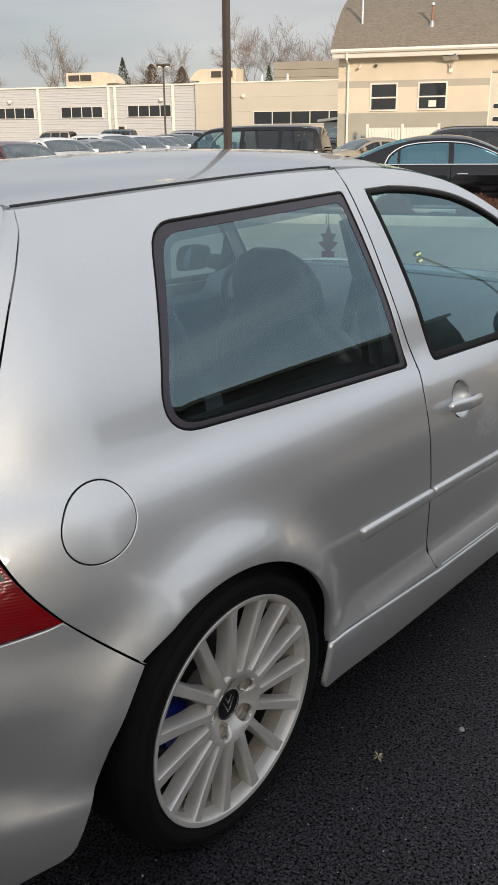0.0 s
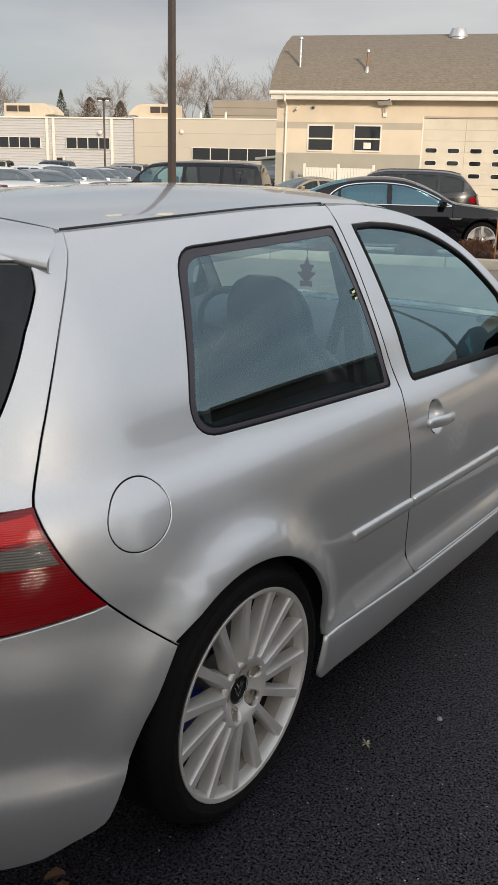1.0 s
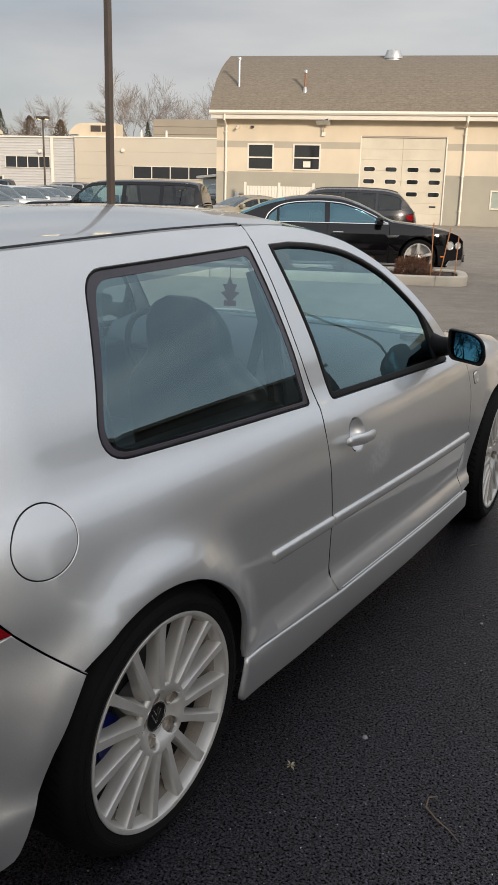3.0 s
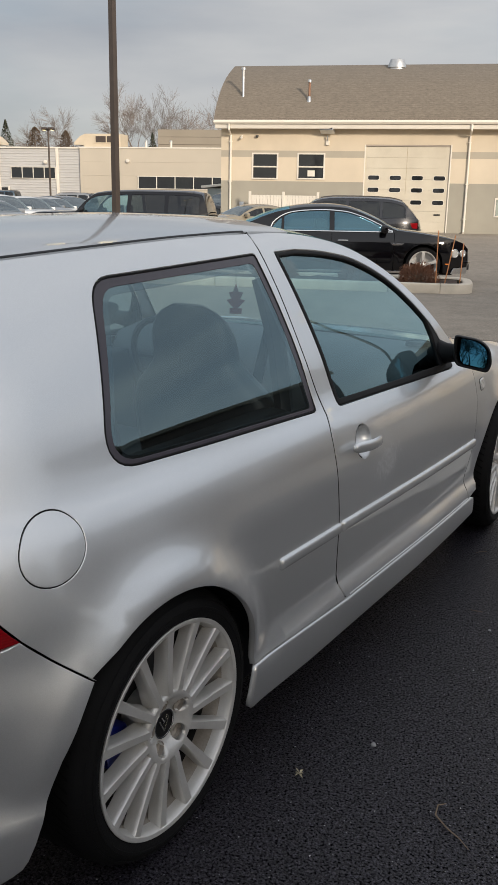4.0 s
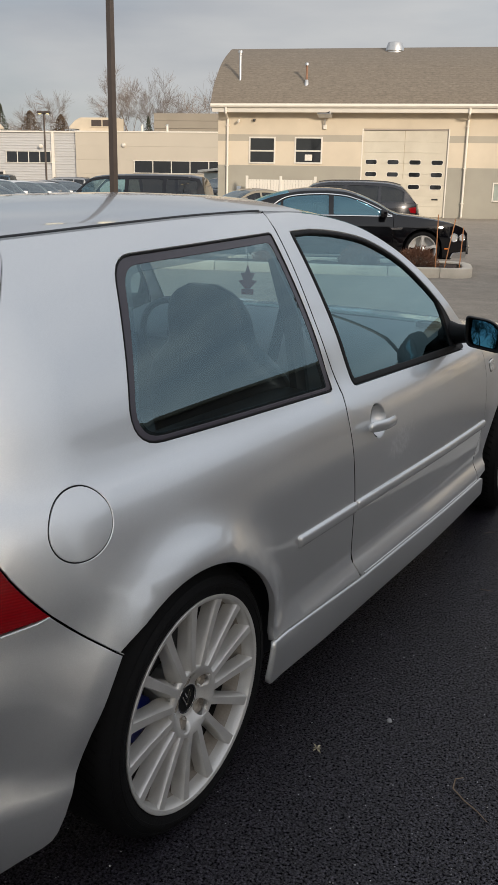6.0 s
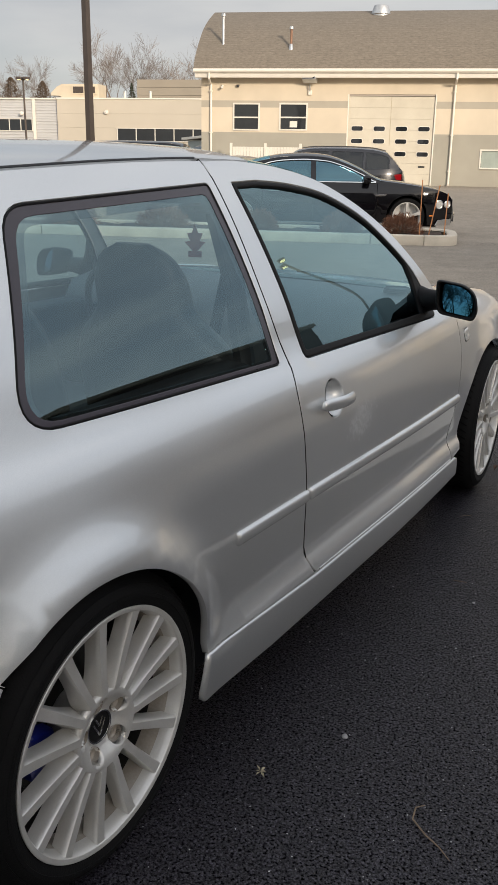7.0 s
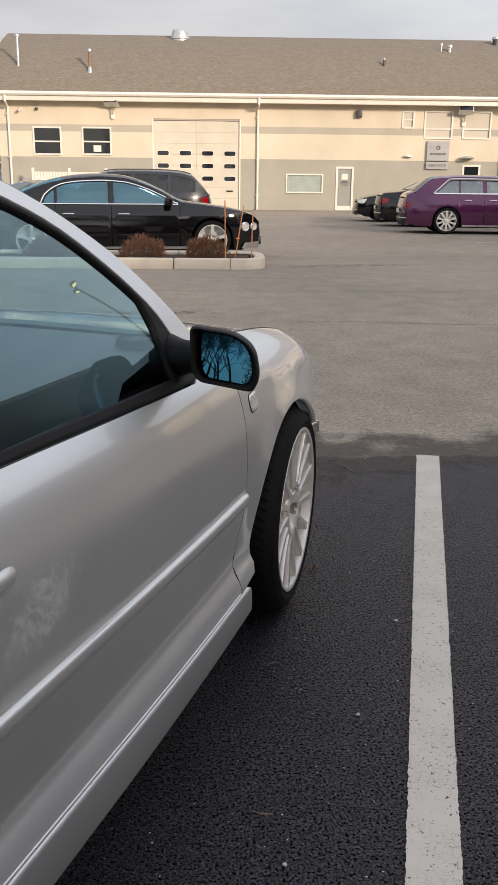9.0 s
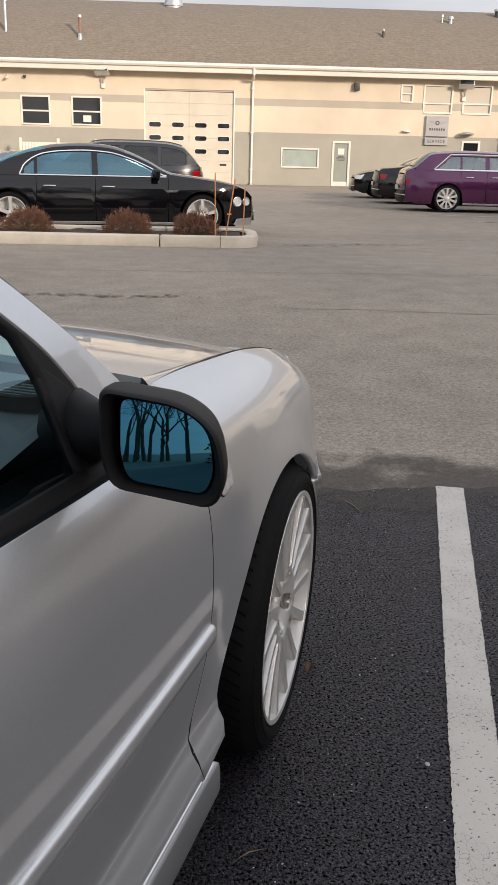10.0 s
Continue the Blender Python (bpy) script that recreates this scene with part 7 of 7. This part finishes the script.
def bush(x, y, w, h, seed):
    """A low twiggy bush: many short curved sprigs fanning out of the ground."""
    rb = random.Random(seed)
    t = thing("bush", "low brown winter shrub on the island", "bush", pose(x, y, .10), "shrubs on the island")
    bm = bmesh.new()
    for k in range(60):
        a, e = rb.uniform(0, 6.283), rb.uniform(.15, 1.45)
        d = Vector((math.cos(a) * math.cos(e) * w, math.sin(a) * math.cos(e) * w * .8, math.sin(e) * h))
        tube([(0, 0, 0), d * .5 + Vector((0, 0, .03)), d * rb.uniform(.75, 1.0)], [.006, .004, .0015], 4, bm, False)
    part("branches", bm, "bark", t)
    bm = bmesh.new()
    for k in range(3400):
        a, e, r = rb.uniform(0, 6.283), math.asin(rb.uniform(.0, 1)), rb.uniform(.35, 1.0) ** .5
        lump = 1 + .22 * noise.noise((math.cos(a) * 2 + seed, math.sin(a) * 2, e * 2))
        p = Vector((math.cos(a) * math.cos(e) * w, math.sin(a) * math.cos(e) * w * .8, math.sin(e) * h)) * r * lump
        d = (p.normalized() + Vector((rb.uniform(-.7, .7), rb.uniform(-.7, .7), rb.uniform(-.2, .9)))).normalized() * rb.uniform(.025, .065)
        s = d.orthogonal().normalized() * rb.uniform(.003, .007)
        s.rotate(Matrix.Rotation(rb.uniform(0, 6.28), 3, d))
        bm.faces.new([bm.verts.new(q) for q in (p - s, p + s, p + d + s * .3, p + d - s * .3)])
    part("foliage", bm, "bush", t, smooth=0)


bush(-1.38, 14.30, .40, .33, 1)
bush(.14, 14.18, .39, .33, 2)
bush(1.16, 14.12, .36, .33, 3)
bush(-3.1, 14.35, .50, .36, 4)
bush(-4.8, 14.30, .52, .35, 5)
for x, y, h, lean in ((1.47, 13.62, .91, -.01), (1.62, 13.80, .83, .13), (1.88, 13.95, .70, .02)):
    s = part("marker_stake", tube([(0, 0, 0), (lean, 0, h)], .009, 6), "stake", None)
    s.matrix_world = pose(x, y, .10)
    tagged(s, "thin orange marker stake in the mulch", "marker stake", "marker stakes in the island")


# ---- lamp posts ----
def lamp_post(x, y, h, r, arm, label, turn=0, square=True, head=.65):
    t = thing("lamp_post", label, "street lamp", pose(x, y, 0, 0, 0, turn), "lamp posts")
    part("footing", lathe([(0, .30), (.55, .30), (.60, .27), (.60, .01)], 28, axis="z"), "kerb", t)
    part("base_plate", box(-.17, .17, -.17, .17, .60, .63, .006), "pole", t)
    for sx in (-1, 1):
        for sy in (-1, 1):
            part("anchor_bolt", tube([(sx * .13, sy * .13, .62), (sx * .13, sy * .13, .70)], .014, 6), "galv", t)
    part("base_cover", box(-.12, .12, -.12, .12, .63, .86, .02), "pole", t)
    bm = bmesh.new()
    n = 4 if square else 12
    k = 1.414 if square else 1
    tube([(0, 0, .63), (0, 0, h)], [r * k, r * k * .8], n, bm)
    bmesh.ops.rotate(bm, verts=bm.verts, matrix=Matrix.Rotation(radians(45) if square else 0, 3, "Z"))
    part("pole", bm, "pole", t, smooth=0 if square else 35)
    for s in (1, -1):
        part("arm", tube([(0, 0, h - .12), (s * arm, 0, h)], .035, 8), "pole", t)
        hd = part("lamp_head", box(s * arm - .05 if s > 0 else s * arm - head, s * arm + head if s > 0 else s * arm + .05, -.17, .17, h - .05, h + .10, .04, 3), "pole", t)
        part("lamp_lens", box(s * (arm + .10), s * (arm + head - .09), -.12, .12, h - .062, h - .048), "lamp_glow", hd)
    return t


lamp_post(-5.71, 18.0, 8.2, .068, .35, "dark bronze square lamp post with two lit heads", 20)
lamp_post(-20.1, 48.0, 5.15, .045, .10, "dark lamp post in the far lot", 0, head=.26)
lamp_post(24.6, 25.2, 12.7, .062, .45, "dark lamp post with two lit heads beside the lot", 35)
lamp_post(26.0, -8.0, 9.2, .075, .45, "dark lamp post with two lit heads behind the lot", 60)

up = thing("utility_pole", "wooden utility pole with a cross arm", "utility pole", pose(43, 36.5, 0))
part("pole", tube([(0, 0, 0), (0, 0, 10.5)], [.15, .10], 10), "bark", up)
part("cross_arm", box(-1.2, 1.2, -.06, .06, 9.6, 9.75, .01), "bark", up)
for x in (-1.05, -.5, .5, 1.05):
    part("insulator", lathe([(9.75, .04), (9.82, .05), (9.88, .03), (9.9, .005)], 10, axis="z", centre=(x, 0, 0)), "white_frame", up)
for k in range(3):
    z = 9.8 - .9 * k
    wire = part("power_line", tube([(43 + t * 60, 36.5 - t * 25, z - 3 * t * (1 - t)) for t in span(0, 1, 21)], .018, 4), "sign_dark", None)
    tagged(wire, "black overhead power line", "power line", "power lines")

# small things on the asphalt
rp = random.Random(21)
bm = bmesh.new()
for k in range(1500):
    x, y = rp.uniform(-.3, 4.2), rp.uniform(-3.2, 3.6)
    r = rp.choice((.0010, .0012, .0012, .0015, .0015, .002, .0028))
    bmesh.ops.create_icosphere(bm, subdivisions=1, radius=r, matrix=Matrix.Translation((x, y, r * .5)) @ Matrix.Diagonal((1, rp.uniform(.6, 1.3), .6, 1)))
grit = part("loose_grit", bm, "pebble", None)
tagged(grit, "pale loose grit scattered on the dark asphalt", "gravel", kind="stuff")
for x, y, r in ((1.202, .177, .008), (1.606, .402, .009), (1.772, 1.446, .006), (1.957, 1.935, .006), (1.56, .95, .005)):
    bm = bmesh.new()
    bmesh.ops.create_icosphere(bm, subdivisions=2, radius=r)
    for v in bm.verts:
        v.co *= 1 + .25 * noise.noise(v.co * 120 + Vector((x * 9, y * 7, 0)))
        v.co.z *= .6
    s = part("pebble", bm, "pebble", None)
    s.matrix_world = pose(x, y, r * .45)
    tagged(s, "pale pebble on the dark asphalt", "pebble", "pebbles on the asphalt")


def fallen_twig(pts, r, label):
    t = part("twig", tube([(x, y, z) for x, y, z in pts], r, 5), "dry_twig", None)
    tagged(t, label, "twig", "fallen twigs")


fallen_twig([(1.392, -.035, .004), (1.372, -.055, .012), (1.366, -.085, .006), (1.392, -.125, .004), (1.420, -.158, .005), (1.440, -.190, .004)], [.0012, .0018, .0022, .002, .0016, .001], "thin curled twig on the asphalt")
fallen_twig([(1.93, 3.48, .004), (1.975, 3.46, .010), (2.005, 3.42, .006), (2.035, 3.34, .004)], [.001, .0018, .002, .001], "thin dry twig on the asphalt")
fallen_twig([(1.50, 1.10, .003), (1.52, 1.085, .008), (1.545, 1.09, .003)], [.001, .0015, .001], "short dry twig on the asphalt")
fallen_twig([(1.62, .56, .003), (1.66, .575, .010), (1.70, .555, .003)], [.001, .0016, .001], "short dry twig on the asphalt")
bm = bmesh.new()
for k in range(6):
    a = k * 1.05
    p = Vector((math.cos(a), math.sin(a), 0))
    q = Vector((-p.y, p.x, 0))
    l = .012 + .006 * (k % 3)
    bm.faces.new([bm.verts.new(v) for v in ((0, 0, .003), p * l * .5 + q * .003 + Vector((0, 0, .008)), p * l + Vector((0, 0, .005)), p * l * .5 - q * .003 + Vector((0, 0, .006)))])
lf = part("dry_leaf", bm, "leaf_mat", None, smooth=0)
lf.matrix_world = pose(1.020, .008, 0)
tagged(lf, "small crumpled pale leaf on the asphalt", "leaf")

def dead_leaf(x, y, turn, size):
    """A curled brown leaf with a midrib and ragged sides."""
    rl = random.Random(int(x * 1000))
    bm = bmesh.new()
    rows = []
    for i in range(9):
        t = i / 8
        w = size * .34 * math.sin(math.pi * min(1, t * .92 + .04)) * rl.uniform(.7, 1.2)
        z = .004 + size * .22 * math.sin(t * 2.4)
        rows.append([bm.verts.new((size * (t - .5), q * w, z + abs(q) * size * .16)) for q in (-1, -.5, 0, .5, 1)])
    for p, q in zip(rows, rows[1:]):
        for j in range(4):
            bm.faces.new((p[j], p[j + 1], q[j + 1], q[j]))
    ob = part("dead_leaf", thick(bm, .0006), "dead_leaf_mat", None)
    ob.matrix_world = pose(x, y, 0, 0, 0, turn)
    tagged(ob, "curled brown dead leaf on the dark asphalt", "leaf", "dead leaves on the asphalt")


M["dead_leaf_mat"] = mat("dead_leaf", (0.085, 0.042, 0.022), 0.8, 0, 0.4, 60)
for x, y, turn, size in ((0.450, -0.639, 30, .045), (0.480, -0.664, 110, .038), (0.390, -0.561, 200, .030), (1.741, 2.291, 75, .040), (1.691, 2.321, 320, .026)):
    dead_leaf(x, y, turn, size)
fallen_twig([(1.551, 1.670, .004), (1.571, 1.680, .009), (1.596, 1.692, .004)], [.0008, .0014, .0008], "short pale stalk on the asphalt")

# ---- trees ----
def bare_tree(name, label, m, h, seed, spread=1.0, twigs=8, mt="twig_mat"):
    """A leafless tree: a tapered trunk, forking limbs, and fine twigs."""
    r = random.Random(seed)
    t = thing(name, label, "tree", m, "bare trees")
    limbs, fine = bmesh.new(), bmesh.new()
    def grow(p, d, l, rad, depth):
        pts, rs = [p], [rad]
        n = 3
        for i in range(n):
            d = (d + Vector((r.uniform(-.16, .16), r.uniform(-.16, .16), r.uniform(-.02, .12)))).normalized()
            p = p + d * l / n
            pts.append(p)
            rs.append(rad * (1 - .42 * (i + 1) / n))
        if rad > .028:
            tube(pts, rs, 6 if rad > .08 else 5, limbs, False)
        else:
            tube(pts, [max(q * .7, .009) for q in rs], 3, fine, False)
        if depth == 0:
            return
        k = r.choice((2, 3, 3)) if depth > 1 else twigs
        for j in range(k):
            a = r.uniform(0, 6.283)
            o = d.orthogonal().normalized()
            o.rotate(Matrix.Rotation(a, 3, d))
            nd = (d * r.uniform(.55, 1.0) + o * r.uniform(.45, 1.0) * spread + Vector((0, 0, .10))).normalized()
            at = r.uniform(.05, .98) if depth == 1 else r.uniform(.4, 1.0) if j else 1.0
            i = min(n - 1, int(at * n))
            grow(pts[i] + (pts[i + 1] - pts[i]) * (at * n - i if at < 1 else 1), nd, l * (r.uniform(.55, 1.0) if depth == 1 else r.uniform(.6, .85)), rs[-1] * r.uniform(.55, .8), depth - 1)
    grow(Vector((0, 0, 0)), Vector((0, 0, 1)), h * .30, h * .018, 5)
    part("trunk", limbs, "bark", t)
    part("crown", fine, mt, t, smooth=0)
    return t


def fir_tree(label, m, h, w, seed, name="fir_tree", big=False, m2="needle"):
    r = random.Random(seed)
    t = thing(name, label, "tree", m, "evergreens")
    part("trunk", tube([(0, 0, 0), (0, 0, h)], [h * .016, .02], 7), "bark", t)
    bm = bmesh.new()
    for k in range(9000 if big else 4200):
        f = r.random() ** 1.3
        z = h * (.06 + .94 * f)
        rad = w * (1 - f) ** (.6 if big else 1.0) * (1 + .25 * noise.noise((z * 1.3, seed, 0))) * r.uniform(.25, 1.05)
        a = r.uniform(0, 6.283)
        p = Vector((math.cos(a) * rad, math.sin(a) * rad, z - rad * .25))
        d = Vector((math.cos(a), math.sin(a), r.uniform(-.5, .2))).normalized() * h * r.uniform(.018, .040) * (1 - .5 * f)
        s = d.cross(Vector((0, 0, 1))).normalized() * h * r.uniform(.005, .011) * (1 - .5 * f)
        q = Vector((0, 0, h * r.uniform(-.01, .01)))
        bm.faces.new([bm.verts.new(v) for v in (p - s + q, p + d * .5 - s * .8, p + d, p + d * .5 + s * .8, p + s - q)])
    part("crown", bm, m2, t, smooth=0)
    return t


proto = [bare_tree("bare_tree", "leafless winter tree behind the showroom", pose(-41.5, 104, 0), 16.0, 3, .9, 26),
         bare_tree("bare_tree", "leafless winter tree behind the showroom", pose(-33.5, 108, 0), 17.0, 8, .95, 26),
         bare_tree("bare_tree", "slim leafless tree behind the showroom", pose(-24.8, 112, 0), 16.5, 15, .65, 9)]
for k, (x, y, s, a) in enumerate(((-55.5, 106, .95, 20), (-36.8, 112, 1.05, 70), (-30.8, 110, 1.0, 130), (-28.2, 106, .95, 200), (-20.5, 115, .85, 40), (-17.2, 114, .95, 110), (-14.6, 116, .9, 310), (-47.5, 112, .75, 160), (-62, 110, 1.0, 250), (-70, 108, 1.1, 10))):
    c = copy_thing(proto[(k + (2 if -22 < x else 0)) % 3 if x < -22 else 2], pose(x, y, 0, 0, 0, a))
    c.scale = (s, s, s)
fir_tree("dark conifer behind the showroom", pose(-46.6, 98, 0), 9.9, 3.4, 2)
fir_tree("small conifer behind the showroom", pose(-29.5, 99, 0), 8.6, 2.4, 5)
fir_tree("small conifer behind the showroom", pose(-18.6, 110, 0), 9.0, 2.6, 6)
for k, (x, w) in enumerate(((-43.5, 3.0), (-40.2, 2.6), (-37.5, 2.4))):
    fir_tree("brownish broad conifer behind the showroom", pose(x, 99 + k, 0), 9.2 - .3 * k, w, 30 + k, big=True, m2="dry_needle")

# out of view behind and beside the camera: trees and a low building that close the lot, shade it and show in
# reflections
for k, (x, y, s, a) in enumerate(((6, -30, 1.2, 0), (11, -27, 1.1, 80), (16, -31, 1.25, 150), (1, -33, 1.1, 220), (21, -26, 1.2, 300), (-6, -32, 1.15, 45), (27, -22, 1.1, 100), (33, -14, 1.2, 170), (-14, -33, 1.2, 260), (14, -38, 1.3, 30), (4, -39, 1.3, 130), (-.9, -31, 1.0, 12), (-2.4, -35, 1.1, 190), (.2, -37, 1.2, 75), (-4.2, -37, 1.15, 290), (-1.2, -42, 1.3, 215), (2.8, -34, 1.0, 330))):
    c = copy_thing(proto[k % 3], pose(x, y, 0, 0, 0, a))
    c.scale = (s, s, s)
    c["label"] = "leafless winter tree behind the parking bays"
# unseen conifer row, sized and spaced to keep the low sun off the car
ev = fir_tree("tall dark conifer placed out of view to shade the parking bays", pose(20, -18, 0), 12.8, 4.5, 50, big=True)
for k, (x, y, s) in enumerate(((15.8, -21.2, 1.0), (24, -14.6, 1.03), (28.2, -11, .97), (11.2, -23.8, .95), (32.5, -7.5, 1.0), (18.2, -22, 1.12), (22.3, -18.8, 1.1), (26.4, -15.2, 1.12), (14, -25.5, 1.12), (30, -11.5, 1.1))):
    c = copy_thing(ev, pose(x, y, 0, 0, 0, 50 * k))
    c.scale = (s, s, s)
# out of view, added for its dark reflection in the side windows
low = thing("brick_building", "dark brick building with a flat roof beside the lot", "building", pose(27.8, 15.5, 0, 0, 0, -20))
part("wall", box(0, 12, -14.5, 14.5, 0, 8.1), "dark_brick", low, smooth=0)
part("roof", box(-.25, 12.2, -14.7, 14.7, 8.1, 8.35, .02), "tan_box", low, smooth=0)
